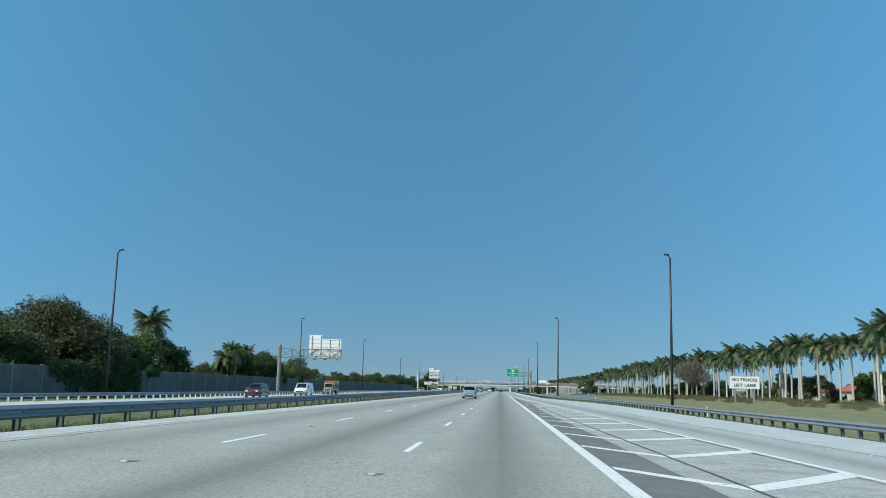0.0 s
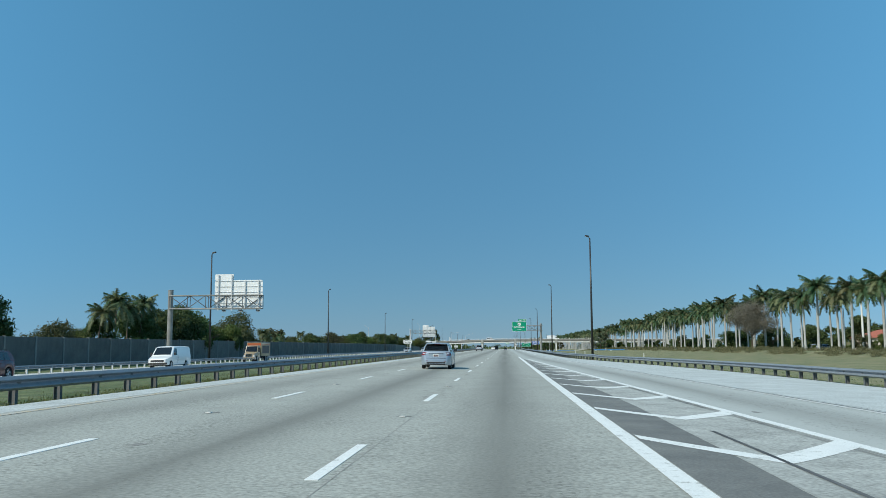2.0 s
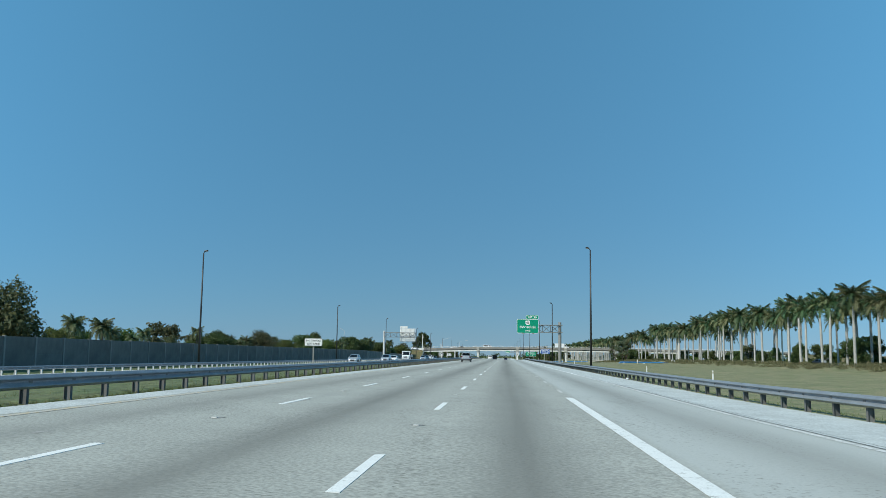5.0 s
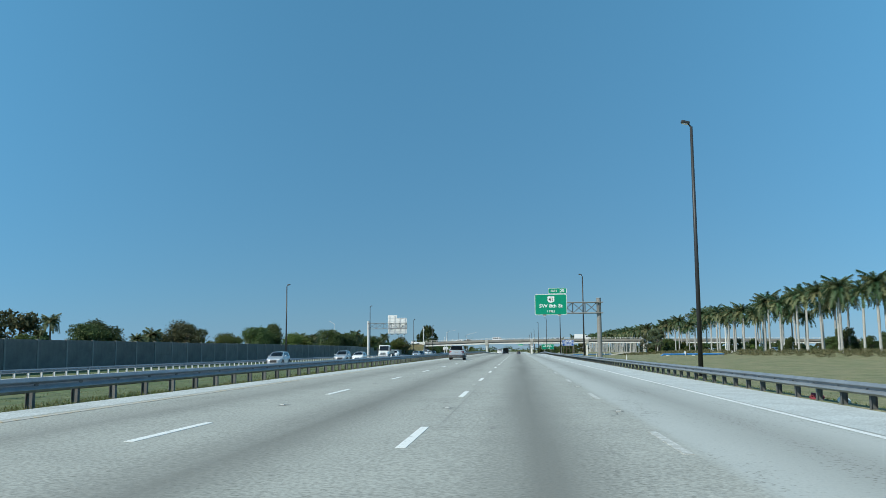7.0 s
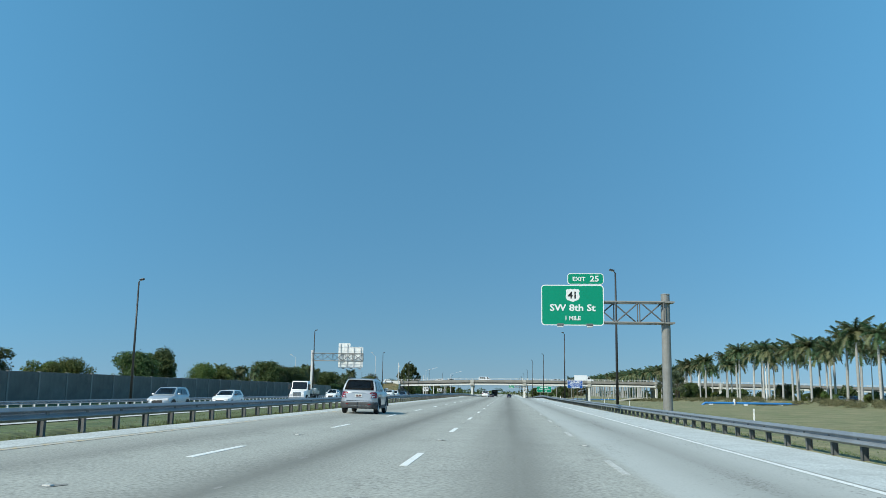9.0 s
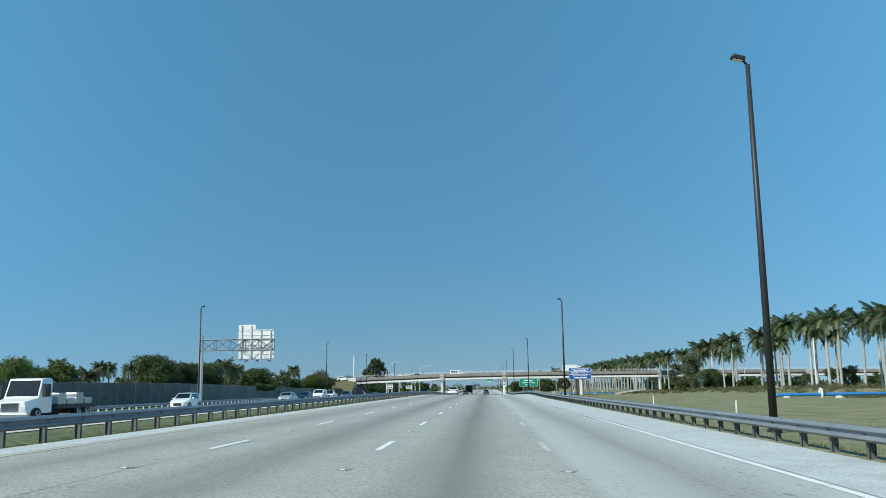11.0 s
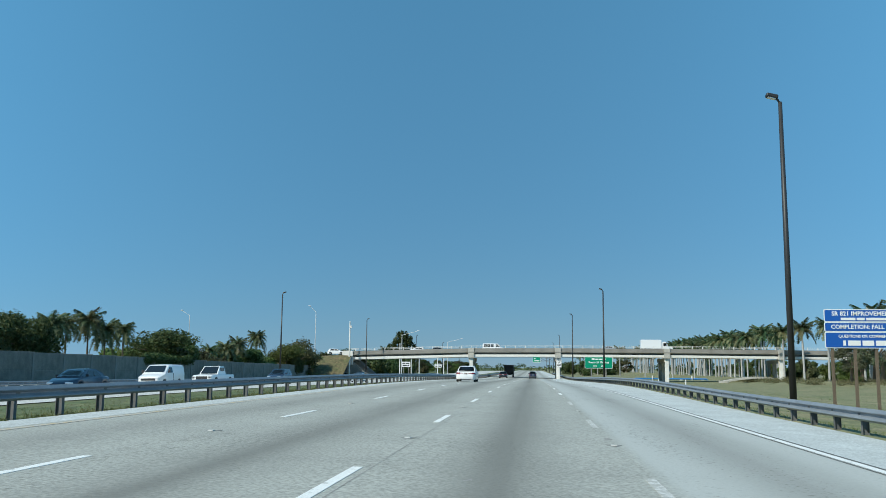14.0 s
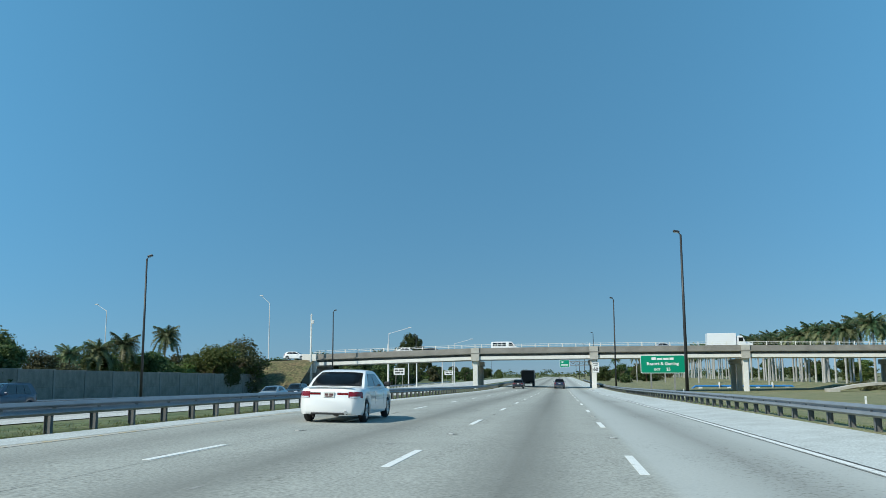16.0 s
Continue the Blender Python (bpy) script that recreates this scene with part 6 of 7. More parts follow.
HATCH = dict(L=4.42, W=1.74, H=1.47, belt=0.99, tail=(0.16, 0.62), roof=(2.35, 3.25), nose=(1.0, 0.82), style="hatch")
SUV = dict(L=4.25, W=1.78, H=1.66, belt=1.08, tail=(0.12, 0.45), roof=(2.2, 3.05), nose=(1.12, 0.95), style="suv", clad=True, low=0.27, r=0.345)
BIGSUV = dict(L=4.8, W=1.9, H=1.75, belt=1.12, tail=(0.14, 0.5), roof=(2.6, 3.5), nose=(1.15, 1.0), style="suv", low=0.27, r=0.37)
SEDAN = dict(L=4.93, W=1.85, H=1.475, belt=0.98, tail=(0.72, 1.55), roof=(2.75, 3.75), nose=(0.98, 0.78), style="sedan", r=0.325)

place(car("silver-blue metallic hatchback with a dark tinted rear window", coat=P_SILVERBLUE, **HATCH), -3.85, 106.4, road_z(-3.85, 107), 0, 0.019)
place(car("silver compact crossover with dark grey plastic bumpers", coat=P_SILVER, **SUV), -7.2, 299.8, road_z(-7.2, 301), 0, 0.019)
place(car("white saloon with a small boot spoiler and chrome exhaust", coat=P_WHITE, **SEDAN), -5.75, 479.6, road_z(-5.75, 481), 0.0, 0.019)
place(car("black saloon driving far ahead", coat=P_BLACK, **SEDAN), -6.3, 599, road_z(-6.3, 601), 0, 0.019)
place(car("dark blue crossover driving far ahead", coat=P_NAVY, **SUV), 0.45, 606, road_z(0.45, 608), 0, 0.019)


def oncoming(label, kind, coat, x, y):
    place(car(label, coat=coat, group="oncoming traffic", **kind), x, y, far_z(x, y), math.pi, 0.019)


for label, kind, coat, x, y in (
        ("dark red crossover coming the other way", BIGSUV, P_RED, -29.6, 107),
        ("silver crossover coming the other way", SUV, P_SILVER, -26.8, 298), ("silver-grey crossover coming the other way", SUV, P_SILVER, -24.4, 322), ("white hatchback coming the other way", HATCH, P_WHITE, -24.6, 336),
        ("white crossover coming the other way", SUV, P_WHITE, -28.0, 399), ("silver saloon coming the other way", SEDAN, P_SILVER, -28.0, 442), ("dark blue saloon coming the other way", SEDAN, P_NAVY, -28.0, 454),
        ("dark blue crossover coming the other way", BIGSUV, P_NAVY, -29.0, 501), ("silver saloon near the bridge coming the other way", SEDAN, P_SILVERBLUE, -28.0, 543), ("black crossover near the bridge", BIGSUV, P_BLACK, -31.5, 562)):
    oncoming(label, kind, coat, x, y)


def van(label, coat, L=5.7, W=1.95, H=2.05, windows=False, group="vans"):
    """A van with a short bonnet, a raked screen and a tall body; it heads towards +y."""
    root = thing("van", label, "van", group)
    w, hood, foot, eave = W / 2, L - 0.95, L - 1.0, L - 1.75
    axles, r = (L * 0.2, L - 0.95), 0.35
    R = r + 0.06
    keys = [(0.0, w - 0.05, 0.42), (0.06, w, 0.36), (hood, w, 0.34), (L - 0.25, w - 0.05, 0.36), (L - 0.06, w - 0.16, 0.42), (L, w - 0.3, 0.5)]
    tops = [(0.0, H - 0.3), (0.06, H - 0.1), (0.2, H - 0.02), (L * 0.4, H), (eave - 0.15, H - 0.02), (eave, H - 0.07), (foot, 1.22), (hood + 0.1, 1.14), (L - 0.3, 1.0), (L - 0.06, 0.9), (L, 0.78)]
    ys = {k[0] for k in keys} | {k[0] for k in tops}
    for c in axles:
        ys |= {c + R * math.cos(math.pi * q / 8) for q in range(9)} | {c - R - 0.004, c + R + 0.004}
    rings = []
    for y in sorted(ys):
        ww, zl = (float(np.interp(y, [k[0] for k in keys], [k[n] for k in keys])) for n in (1, 2))
        zt = float(np.interp(y, [k[0] for k in tops], [k[1] for k in tops]))
        for c in axles:
            if abs(y - c) <= R:
                zl = max(zl, r + math.sqrt(max(0.0, R * R - (y - c) ** 2)))
        belt = min(1.15, zt - 0.06)
        lean = max(0.0, (zt - belt) * 0.13)
        half = [(0, zl), (ww - 0.04, zl), (ww, zl + (belt - zl) * 0.35), (ww - 0.005, belt), (ww - 0.02 - lean, zt - 0.09), (ww - 0.1 - lean, zt - 0.02), (ww * 0.5, zt), (0, zt + 0.012)]
        rings.append([(x, y, z) for x, z in half] + [(-x, y, z) for x, z in half[-2:0:-1]])
    creased(part("body", loft(rings), coat, root, smooth=True), 38)
    part("underbody", box(B(), -w + 0.25, w - 0.25, 0.12, L - 0.3, 0.3, 0.75), M_TRIM, root)
    part("windscreen", patch(B(), (w - 0.1, foot, 1.24), (-w + 0.1, foot, 1.24), (-w + 0.22, eave, H - 0.06), (w - 0.22, eave, H - 0.06), 0.04, 0.96, 0.06, 0.92, 0.02), M_GLASS, root)
    lean = (H - 1.15) * 0.13
    for sg in (1, -1):
        spans = [(L - 2.3, L - 1.42)] + ([(0.35, 1.1), (1.2, 1.95), (2.05, 2.75)] if windows else [])
        for y0, y1 in spans:
            top1 = y1 - (0.38 if y1 > L - 2 else 0.0)
            lo, hi = sg * (w - 0.01), sg * (w - 0.02 - lean * 0.8)
            a, b, c, d = (lo, y0, 1.22), (lo, y1, 1.22), (hi, top1, H - 0.22), (hi, y0, H - 0.22)
            part("side_window", patch(B(), a, b, c, d, 0, 1, 0, 1, 0.012) if sg > 0 else patch(B(), b, a, d, c, 0, 1, 0, 1, 0.012), M_GLASS, root)
        part("door_mirror", box(B(), sg * (w + 0.12) - 0.09, sg * (w + 0.12) + 0.09, L - 1.4, L - 1.3, 1.22, 1.46, 0.03), M_TRIM, root)
        part("headlight", box(B(), sg * (w - 0.27) - 0.12, sg * (w - 0.27) + 0.12, L - 0.16, L - 0.03, 0.72, 0.88, 0.03), M_LENS, root)
        part("tail_light", box(B(), sg * (w - 0.1) - 0.05, sg * (w - 0.1) + 0.05, -0.015, 0.06, 0.85, 1.2, 0.015), M_TAIL, root)
        part("door_gap", box(B(), sg * w - 0.02, sg * w + 0.002, L - 2.4, L - 2.39, 0.5, 1.18), M_TRIM, root)
        for y in axles:
            wheel(root, sg * (w - 0.12), y, r, sg, 0.22)
    part("grille", box(B(), -w + 0.36, w - 0.36, L - 0.1, L + 0.012, 0.64, 0.82, 0.02), M_TRIM, root)
    part("bumper", box(B(), -w + 0.12, w - 0.12, L - 0.16, L + 0.05, 0.4, 0.58, 0.05), M_TRIM, root)
    return root


place(van("plain white panel van coming the other way", P_WHITE), -31.0, 139.0, far_z(-31.0, 137), math.pi, 0.019)
place(van("white panel van coming the other way", P_WHITE, 4.6, 1.85, 1.85), -28.0, 466, far_z(-28, 466), math.pi, 0.019)
place(van("white passenger van crossing the bridge", P_WHITE, 5.6, 2.0, 2.1, True), -12.0, 617.6, deck_z(-10) - 0.79, -math.pi / 2)
place(car("white saloon crossing the bridge", coat=P_WHITE, group="cars on the bridge", **SEDAN), -30, 614.5, deck_z(-30) - 0.79, -math.pi / 2, 0)
place(car("dark grey saloon crossing the bridge", coat=P_BLACK, group="cars on the bridge", **SEDAN), -26.0, 620.8, deck_z(-24) - 0.78, -math.pi / 2, 0)
place(car("silver saloon crossing the bridge", coat=P_SILVER, group="cars on the bridge", **SEDAN), 17, 617.6, deck_z(19) - 0.78, -math.pi / 2, 0)
place(car("white hatchback near the end of the bridge", coat=P_WHITE, group="cars on the bridge", **HATCH), -51, 614.5, deck_z(-49) - 0.72, -math.pi / 2, 0)


def pickup(label, coat):
    """A pick-up that heads towards +y."""
    root = thing("pickup_truck", label, "pickup truck")
    L, w = 5.6, 0.98
    st = [(0.0, w - 0.06, 0.5, 1.0, 1.0), (0.1, w, 0.42, 1.05, 1.05), (2.0, w, 0.42, 1.06, 1.07), (3.9, w, 0.42, 1.05, 1.14), (L - 0.3, w - 0.03, 0.42, 1.0, 1.06), (L, w - 0.14, 0.5, 0.9, 0.95)]
    part("body", loft([body_ring(*s) for s in st]), coat, root)
    prof = [(1.95, 1.0, w - 0.1), (2.05, 1.78, w - 0.26), (3.1, 1.8, w - 0.26), (3.95, 1.1, w - 0.14)]
    part("cab", loft([[(-x, y, z), (x, y, z), (w - 0.1, y, 1.0), (-w + 0.1, y, 1.0)] for y, z, x in prof]), coat, root)
    bm = patch(B(), (w - 0.14, 3.95, 1.1), (-w + 0.14, 3.95, 1.1), (-w + 0.26, 3.1, 1.8), (w - 0.26, 3.1, 1.8), 0.05, 0.95, 0.06, 0.94, 0.015)
    part("windscreen", bm, M_GLASS, root)
    bm = B()
    box(bm, -w + 0.14, w - 0.14, 0.1, 1.9, 1.065, 1.08)
    part("load_bed", bm, M_TRIM, root)
    for sg in (1, -1):
        bm = B()
        box(bm, sg * (w - 0.2) - 0.03, sg * (w - 0.2) + 0.075, 2.2, 3.2, 1.2, 1.66, 0.01)
        part("side_window", bm, M_GLASS, root)
        bm = B()
        box(bm, sg * (w - 0.24) - 0.14, sg * (w - 0.24) + 0.14, L - 0.12, L + 0.0, 0.72, 0.92, 0.02)
        part("headlight", bm, M_LENS, root)
        for y in (1.1, L - 1.0):
            # black disc proud of the flank, painted stand-in for the dark wheel well
            bm = B()
            tube(bm, (sg * (w - 0.2), y, 0.39), (sg * (w + 0.006), y, 0.39), 0.46, n=24)
            part("wheel_arch", bm, M_TRIM, root)
            wheel(root, sg * (w - 0.1), y, 0.39, sg, 0.24)
    bm = B()
    box(bm, -0.5, 0.5, L - 0.05, L + 0.02, 0.62, 0.92, 0.02)
    part("grille", bm, M_TRIM, root)
    bm = B()
    box(bm, -w + 0.1, w - 0.1, L - 0.05, L + 0.1, 0.44, 0.6, 0.03)
    part("bumper", bm, M_CHROME, root)
    return root


place(pickup("white pick-up truck coming the other way", P_WHITE), -28.2, 478, far_z(-28, 476), math.pi, 0.019)


def lorry(label, coat, load, heading_z, x, y, turn, box_body=True, tanks=False):
    """A truck that heads towards +y: cab with bonnet and a body behind it."""
    root = thing("truck", label, "truck")
    w = 1.2
    bm = B()
    box(bm, -0.45, 0.45, 0.1, 7.2, 0.6, 0.85, 0.02)
    part("chassis", bm, M_TRIM, root)
    bm = loft([[(-1.05, 5.2, 0.8), (1.05, 5.2, 0.8), (1.05, 5.2, 2.55), (-1.05, 5.2, 2.55)], [(-1.08, 5.3, 0.7), (1.08, 5.3, 0.7), (1.0, 5.35, 2.65), (-1.0, 5.35, 2.65)],
               [(-1.08, 6.3, 0.7), (1.08, 6.3, 0.7), (0.95, 6.15, 2.6), (-0.95, 6.15, 2.6)], [(-1.05, 6.6, 0.7), (1.05, 6.6, 0.7), (1.0, 6.6, 1.55), (-1.0, 6.6, 1.55)],
               [(-0.95, 7.7, 0.7), (0.95, 7.7, 0.7), (0.8, 7.7, 1.35), (-0.8, 7.7, 1.35)]])
    creased(part("cab", rounded(bm, 0.05), coat, root, smooth=True), 50)
    bm = patch(B(), (1.0, 6.6, 1.55), (-1.0, 6.6, 1.55), (-0.95, 6.15, 2.6), (0.95, 6.15, 2.6), 0.05, 0.95, 0.08, 0.9, 0.02)
    part("windscreen", bm, M_GLASS, root)
    bm = B()
    box(bm, -0.5, 0.5, 7.66, 7.74, 0.8, 1.3, 0.02)
    part("grille", bm, M_CHROME, root)
    bm = B()
    box(bm, -1.1, 1.1, 7.55, 7.82, 0.45, 0.72, 0.04)
    part("bumper", bm, M_CHROME, root)
    if box_body:
        bm = B()
        box(bm, -w, w, 0.0, 5.0, 0.95, 3.1, 0.04)
        part("cargo_box", bm, load, root)
    else:
        bm = B()
        box(bm, -w, w, 0.0, 4.9, 0.9, 1.1, 0.02)
        part("flat_bed", bm, M_TRIM, root)
        for k in range(4):
            bm = B()
            box(bm, -w + 0.1, w - 0.1, 0.3 + 1.1 * k, 1.2 + 1.1 * k, 1.11, 1.5 + 0.3 * (k % 2), 0.05)
            part("load", bm, load, root)
    for sg in (1, -1):
        bm = B()
        box(bm, sg * 1.02, sg * 1.075, 5.45, 6.2, 1.6, 2.3) if sg > 0 else box(bm, -1.075, -1.02, 5.45, 6.2, 1.6, 2.3)
        part("side_window", bm, M_GLASS, root)
        bm = B()
        box(bm, sg * 1.25 - 0.1, sg * 1.25 + 0.1, 6.45, 6.55, 1.6, 2.2, 0.02)
        part("mirror", bm, M_TRIM, root)
        bm = B()
        box(bm, sg * 0.75 - 0.15, sg * 0.75 + 0.15, 7.66, 7.76, 0.85, 1.08, 0.02)
        part("headlight", bm, M_LENS, root)
        for yy in (1.0, 2.1, 6.9):
            wheel(root, sg * 1.0, yy, 0.5, sg, 0.3)
    return place(root, x, y, heading_z, turn, 0.0)


truck = lorry("cream and orange delivery truck with faded panels coming the other way", P_CREAM, P_CREAM, far_z(-34.8, 182), -34.8, 180.5, math.pi)
part("header_panel", box(B(), -1.1, 1.1, 4.99, 5.02, 2.62, 3.02, 0.004), P_ORANGE, truck, "orange header panel")
truck.matrix_basis = truck.matrix_basis @ Matrix.Diagonal((0.86, 0.86, 0.86, 1))
for sg in (1, -1):
    part("side_panel", box(B(), sg * 1.205 - 0.01, sg * 1.205 + 0.01, 0.5, 4.5, 1.35, 2.6, 0.004), M_CLAD, truck, "dull dark side panel")
    part("side_stripe", box(B(), sg * 1.205 - 0.012, sg * 1.205 + 0.012, 0.2, 4.8, 2.7, 2.9, 0.004), P_ORANGE, truck)
lorry("white flatbed truck with machinery coming the other way", P_WHITE, M_RIM, far_z(-26, 360), -25.2, 369, math.pi, False)
lorry("dark dump truck driving far ahead", P_BLACK, M_CLAD, road_z(-5.5, 630), -5.6, 624, 0)
lorry("white box truck crossing the bridge", P_WHITE, P_WHITE, deck_z(34) - 0.78, 27.0, 617.6, -math.pi / 2)


# ---- small things ----
# raised reflective markers between the dashes
bm = B()
box(bm, -0.055, 0.055, -0.05, 0.05, -0.01, 0.022, 0.012)
marker_mesh = mesh_of(bm, "road_marker", M_MARKER)
bm = B()
verts = [(0.16 * math.cos(a) * (0.8 + 0.3 * math.sin(3 * a)), 0.3 * math.sin(a) * (0.8 + 0.25 * math.cos(2 * a)) + 0.06) for a in [6.2832 * k / 14 for k in range(14)]]
bm.faces.new([bm.verts.new((x, y, 0.004)) for x, y in verts])
stain_mesh = mesh_of(bm, "tar_pad", M_JOINT)
for k in range(-2, 52):
    y = PHASE + PERIOD * k + 7.6
    for x in (L1, L2, R1):
        if x == R1 and y < 176:
            continue
        m = tagged(new("road_marker"), "small white raised marker on a dark tar pad", "road marker", "road markers")
        m.location = (x + 0.05 * noise.noise(Vector((y, x, 2))), y, road_z(x, y))
        part("marker", marker_mesh, None, m)
        part("tar_pad", stain_mesh, None, m)

# cracks, patches and skid stains in the lanes
M_STAIN = material("road stain", (0.21, 0.205, 0.19), 0.9, spots=(0.33, 0.325, 0.30), scale=1.4, amount=0.9, grain=14, grain_amount=0.3)


def crack(x, y, length, heading, width, seed):
    rr = random.Random(seed)
    pts, a = [Vector((x, y, 0))], heading
    for k in range(int(length / 0.35)):
        a += rr.uniform(-0.45, 0.45) - (a - heading) * 0.3
        pts.append(pts[-1] + Vector((math.sin(a), math.cos(a), 0)) * 0.35)
    bm = B()
    prev = None
    for i, p in enumerate(pts):
        w = width * rr.uniform(0.4, 1.0) * (1 if 0 < i < len(pts) - 1 else 0.3)
        side = Vector((math.cos(a), -math.sin(a), 0)) * w
        row = [bm.verts.new((q.x, q.y, road_z(q.x, q.y) + 0.003)) for q in (p - side, p + side)]
        if prev:
            bm.faces.new((prev[0], prev[1], row[1], row[0]))
        prev = row
    bmesh.ops.recalc_face_normals(bm, faces=bm.faces)
    part("crack", bm, M_JOINT, road)


for i, (x, y, n, h) in enumerate(((2.5, 424.5, 3, -0.05), (1.6, 218, 3, 0.1), (-2.2, 236, 4, 0.02), (2.9, 296, 4, 0.0), (-5.0, 170, 4, 0.05), (2.4, 405, 3, 0.02), (-5.2, 120, 4, 0.0), (-2.4, 300, 3, 0.0), (3.3, 446, 2, 0.4), (2.2, 440, 2, -0.3))):
    crack(x, y, n, h, 0.016, i)


def patch_stain(x, y, rx, ry, seed):
    rr = random.Random(seed)
    bm = B()
    vs = []
    for k in range(16):
        a, f = 6.2832 * k / 16, rr.uniform(0.6, 1.15)
        px, py = x + rx * math.cos(a) * f, y + ry * math.sin(a) * f
        vs.append(bm.verts.new((px, py, road_z(px, py) + 0.0025)))
    bm.faces.new(vs)
    part("stain", bm, M_STAIN, road)


rr = random.Random(5)
for i in range(110):
    patch_stain(rr.uniform(-8.3, 8.0), rr.uniform(4, 560), rr.uniform(0.03, 0.11), rr.uniform(0.06, 0.3), i)
patch_stain(-0.2, 463.5, 0.14, 0.5, 91)
patch_stain(0.5, 464.5, 0.12, 0.4, 92)

# white delineator posts on the verge
for x, y, h in ((19.3, 180, 1.0), (13.0, 200, 1.05), (14.0, 232, 1.0), (12.6, 305, 1.05), (14.5, 365, 1.0), (13.7, 385, 1.0), (12.5, 470, 0.9), (14.2, 497, 0.9), (9.0, 406.5, 0.78), (16.2, 70, 0.8), (12.8, 545, 0.9)):
    d = tagged(new("marker_post"), "short white plastic marker post on the grass verge", "marker post", "marker posts")
    d.location = (x, y, ground_at(x, y) - 0.05)
    part("post", box(B(), -0.045, 0.045, -0.015, 0.015, 0, h, 0.006), M_SIGNWHITE, d)
    part("band", box(B(), -0.047, 0.047, -0.018, 0.018, h * 0.82, h * 0.92), M_YELLOW if y == 200 else M_ALU, d)

# blue pipes across the ditch
def water_pipe(x0, x1, y, z, ground_z):
    pipe = thing("water_pipe", "long blue painted pipe on white concrete blocks beside the verge", "pipe", "blue pipes")
    bm = B()
    pts = [(x0 - 1.0, y, ground_z - 0.2), (x0, y, z), (x1, y, z), (x1 + 1.0, y, ground_z - 0.2)]
    for a, b in zip(pts, pts[1:]):
        tube(bm, a, b, 0.2, n=14)
    part("pipe", bm, M_PIPE, pipe)
    n = int((x1 - x0) / 6)
    for k in range(n + 1):
        x = x0 + 1 + (x1 - x0 - 2) * k / n
        part("support", box(B(), x - 0.35, x + 0.35, y - 0.45, y + 0.45, ground_z - 0.4, z - 0.18, 0.04), M_WHITEWASH, pipe)
    for x in (x0 + (x1 - x0) * 0.25, x0 + (x1 - x0) * 0.8):
        part("guard_disc", tube(B(), (x - 0.04, y, z + 0.1), (x + 0.04, y, z + 0.1), 0.75, n=20), M_WHITEWASH, pipe, "round white anti-climb disc")


water_pipe(37.1, 58.4, 427, -0.22, -0.75)
water_pipe(28.0, 47.0, 640, -1.4, -2.05)

# small pale footbridge by the canal
fb = thing("footbridge", "low pale concrete footbridge over the canal", "bridge")
span_pts = [(43 + 1.7 * k, 600, -1.65 + 0.95 * math.sin(math.pi * k / 9)) for k in range(10)]
for a, b in zip(span_pts, span_pts[1:]):
    bm = loft([[(p[0], p[1] - 1.2, p[2]), (p[0], p[1] + 1.2, p[2]), (p[0], p[1] + 1.2, p[2] + 0.42), (p[0], p[1] - 1.2, p[2] + 0.42)] for p in (a, b)])
    part("deck_segment", bm, M_BRIDGE, fb)
for x in (43.0, 58.3):
    part("abutment", box(B(), x - 0.8, x + 0.8, 598.6, 601.4, -2.6, -1.25, 0.05), M_BRIDGE, fb)


# houses behind the palms
def house(x, y, w, d, h, label):
    root = thing("house", label, "house")
    root.location = (x, y, 0.0)
    for name, q in (("wall", (-w / 2, w / 2, -d / 2, -d / 2 + 0.25)), ("wall", (-w / 2, w / 2, d / 2 - 0.25, d / 2)), ("wall", (-w / 2, -w / 2 + 0.25, -d / 2 + 0.25, d / 2 - 0.25)), ("wall", (w / 2 - 0.25, w / 2, -d / 2 + 0.25, d / 2 - 0.25))):
        part(name, box(B(), *q, -0.3, h), M_STUCCO, root)
    bm = B()
    e = 0.5
    v = [bm.verts.new(p) for p in ((-w / 2 - e, -d / 2 - e, h - 0.05), (w / 2 + e, -d / 2 - e, h - 0.05), (w / 2 + e, d / 2 + e, h - 0.05), (-w / 2 - e, d / 2 + e, h - 0.05), (0, -d / 2 + w * 0.35, h + 1.9), (0, d / 2 - w * 0.35, h + 1.9))]
    for q in ((0, 1, 4), (1, 2, 5, 4), (2, 3, 5), (3, 0, 4, 5), (3, 2, 1, 0)):
        bm.faces.new([v[i] for i in q])
    part("roof", bm, M_ROOF, root, "red tiled hip roof")
    for k in (-0.3, 0.05, 0.34):
        win = part("window", box(B(), -w / 2 - 0.03, -w / 2 + 0.02, d * k - 0.7, d * k + 0.7, 1.0, 2.2), M_GLASS, root)
        part("sill", box(B(), -w / 2 - 0.1, -w / 2 - 0.005, d * k - 0.8, d * k + 0.8, 0.9, 0.98), M_WHITEWASH, win)
    part("door", box(B(), -w / 2 - 0.03, -w / 2 + 0.02, d * 0.18 - 0.45, d * 0.18 + 0.45, -0.1, 2.05), M_BARK, root)


for x, y in ((88, 204), (90, 226), (88, 248), (90, 270), (92, 186)):
    house(x, y, 10, 14, 3.0, "cream bungalow with a red tiled roof behind the palms")

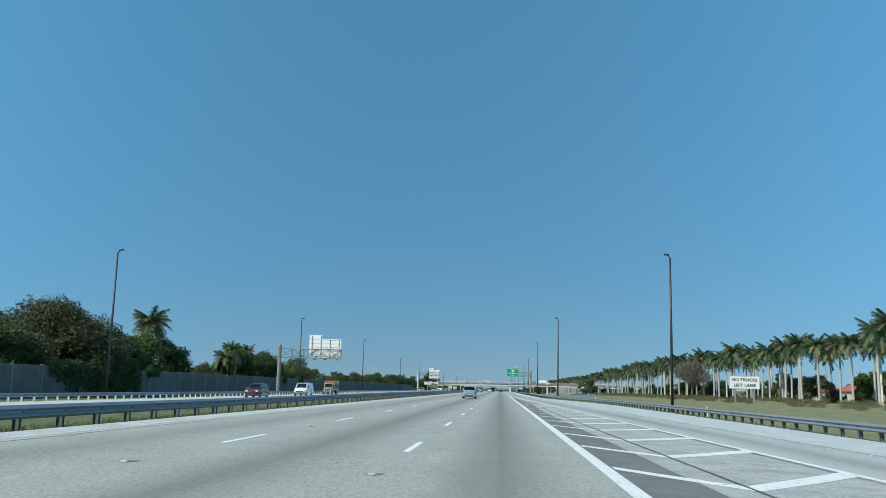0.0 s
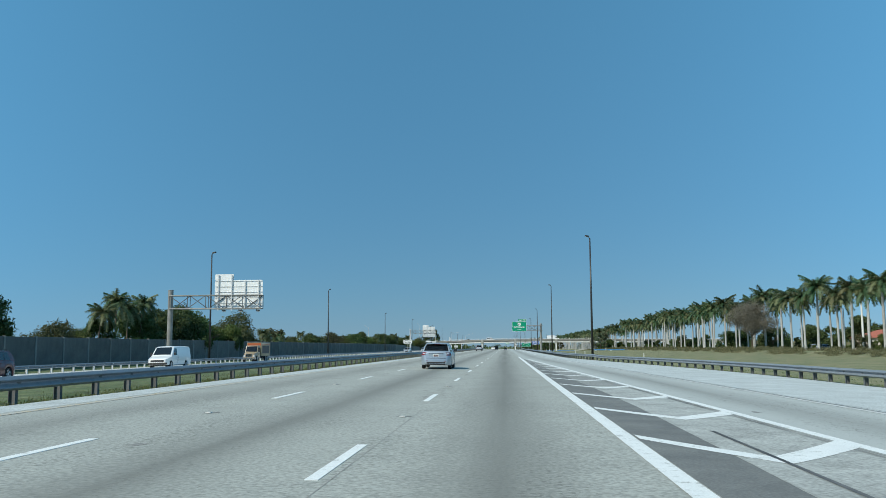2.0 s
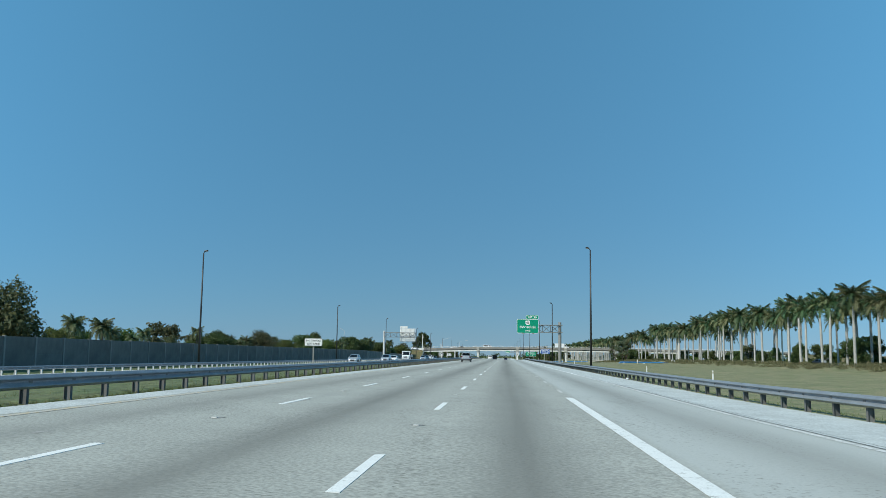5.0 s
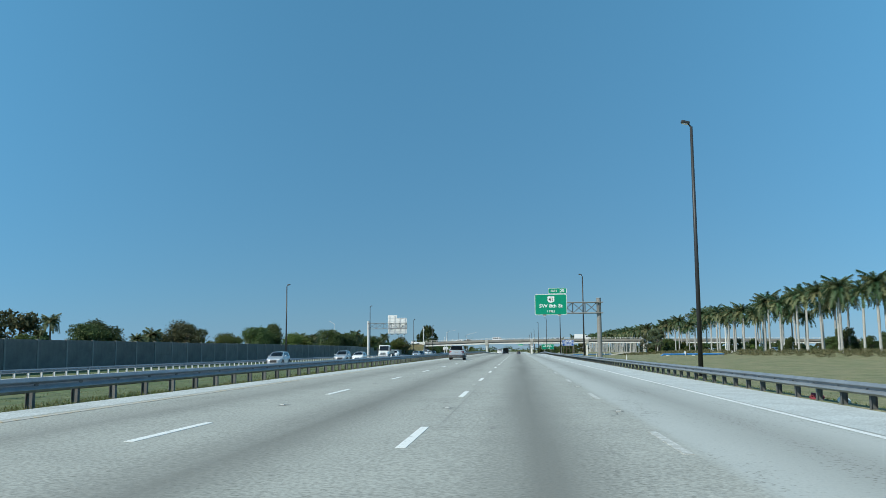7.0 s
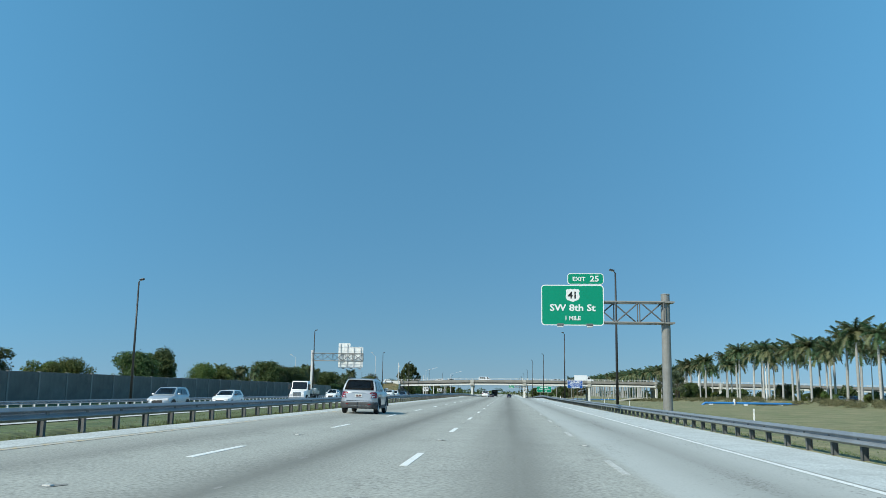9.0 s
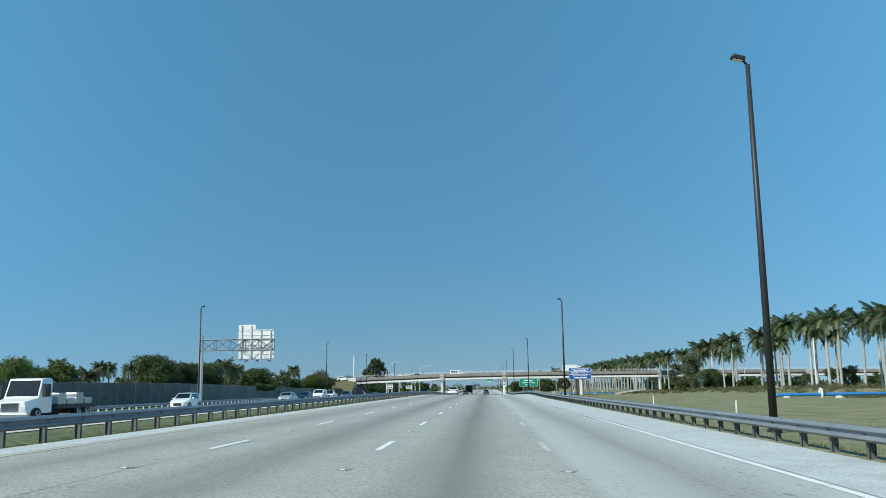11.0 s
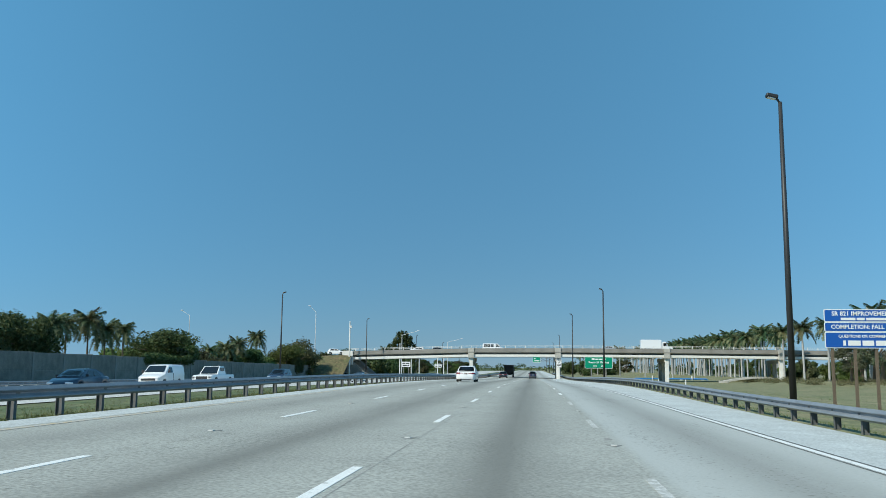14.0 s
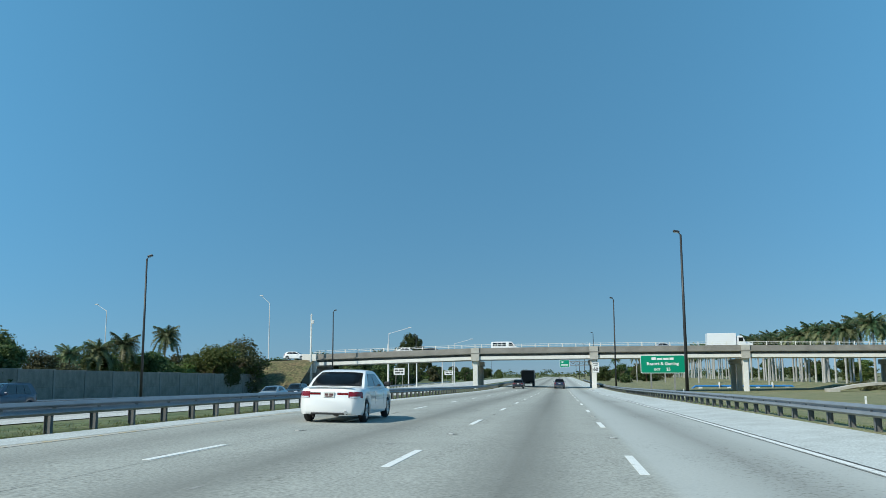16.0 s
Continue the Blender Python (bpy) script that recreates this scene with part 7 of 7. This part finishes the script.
# parked cars behind the palms
parked = [("white saloon parked behind the palms", SEDAN, P_WHITE), ("silver crossover parked behind the palms", SUV, P_SILVER), ("dark saloon parked behind the palms", SEDAN, P_NAVY)]
first = [car(label, coat=coat, group="parked cars", **kind) for label, kind, coat in parked]
lot = [(76.5, 205), (77, 214), (76, 268), (77, 284), (76.5, 352), (77, 366), (76, 420), (77, 447), (77, 456), (76, 470), (77, 484), (76, 528), (77, 546), (78, 562), (77, 580)]
for i, (x, y) in enumerate(lot):
    m = Matrix.Translation((x, y, dip(y) + 0.02)) @ Matrix.Rotation(math.pi * (i % 2) + 0.03 * i, 4, "Z")
    if i < 3:
        first[i].matrix_basis = m
    else:
        copy_thing(first[i % 3], m)
lane = grid("road_side", lambda y: [72.5, 76, 80.5], [100 + 20 * k for k in range(30)], lambda i, x, y: dip(y) + 0.03, M_ASPHALT)
tagged(lane, "dark asphalt service road behind the palms", "road", kind="structure")


# tall concrete power poles behind the palms
def power_pole(x, y, h):
    root = thing("power_pole", "tall pale concrete power pole with short crossarms", "power pole", "power poles")
    root.location = (x, y, ground_at(min(x, 70), y) - 0.2)
    part("pole", tube(B(), (0, 0, 0), (0, 0, h), 0.24, 0.13, 10), M_WHITEWASH, root)
    for k, z in enumerate((h - 0.9, h - 2.1, h - 3.3)):
        sg = 1 if k % 2 else -1
        arm = part("crossarm", tube(B(), (0, 0, z), (sg * 1.2, 0, z + 0.12), 0.05, n=6), M_ALU, root)
        part("insulator", tube(B(), (sg * 1.2, 0, z - 0.25), (sg * 1.2, 0, z + 0.15), 0.06, n=7), M_ALU, arm)


for y, h in ((168, 14), (235, 14), (300, 14.5), (372, 15), (440, 15), (505, 15.5), (590, 16), (700, 15)):
    power_pole(71.0, y, h)
for x, y, top, reach in ((62.5, 222, 8.6, -2.0), (63, 415, 8.5, -2), (70, 553, 14.3, 3.6)):
    arm_lamp(x, y, ground_at(x, y) - 0.2, top, reach, 0.5, "grey street lamp with a curved arm behind the verge")

# white signs beside the oncoming lanes, beyond the bridge
def white_notice(cx, y, cz, w, h, base):
    root = thing("road_sign", "white sign with dark writing on two posts beyond the bridge", "road sign", "white notices")
    p = part("panel", plate(w, h, cx, cz, y, 0.1, 0.03), M_SIGNWHITE, root)
    bars(p, [(cx - w * 0.4, cx - w * 0.08, cz + h * 0.2, h * 0.2), (cx, cx + w * 0.38, cz + h * 0.2, h * 0.2), (cx - w * 0.36, cx + w * 0.1, cz - h * 0.2, h * 0.2), (cx + w * 0.17, cx + w * 0.38, cz - h * 0.2, h * 0.2)], y - 0.002, M_BLACK)
    for x in (cx - w * 0.3, cx + w * 0.3):
        part("post", box(B(), x - 0.07, x + 0.07, y + 0.04, y + 0.15, base, cz + h * 0.45), M_STEELPOST, root)


white_notice(-38.4, 665, 1.9, 2.7, 1.6, -2.3)
white_notice(-40.6, 777, 1.7, 3.1, 1.6, -2.3)
for x, y, h in ((-37.6, 647, 10), (-35.2, 672, 9), (-31.9, 695.5, 9), (-39.4, 684, 10), (-33.8, 735, 9)):
    p = thing("utility_pole", "plain pale pole beside the oncoming lanes beyond the bridge", "pole", "pale poles")
    part("pole", tube(B(), (x, y, -2.3), (x, y, -2.0 + h), 0.17, 0.11, 10), M_WHITEWASH, p)


# litter caught under the outer rail
def litter(x, y, size, mat, label, seed):
    rr = random.Random(seed)
    bm = B()
    bmesh.ops.create_icosphere(bm, subdivisions=2, radius=size)
    for v in bm.verts:
        v.co *= rr.uniform(0.65, 1.15)
        v.co.z = max(-size * 0.3, v.co.z * 0.6)
    ob = part("litter", bm, mat)
    ob.location = (x, y, ground_at(x, y) + size * 0.25)
    return tagged(ob, label, "litter", "roadside litter")


M_CLOTH = material("faded red cloth", (0.22, 0.035, 0.05), 0.9, scale=6, bump=0.2)
litter(8.45, 227.5, 0.22, M_CLOTH, "crumpled dark red cloth lying under the guard rail", 1)
litter(8.55, 225.6, 0.2, M_SIGNWHITE, "crumpled white plastic bag lying under the guard rail", 2)
litter(8.3, 205.0, 0.12, M_SIGNWHITE, "small white paper scrap beside the guard rail", 3)
litter(8.5, 300.5, 0.12, M_SIGNWHITE, "small white paper scrap beside the guard rail", 4)
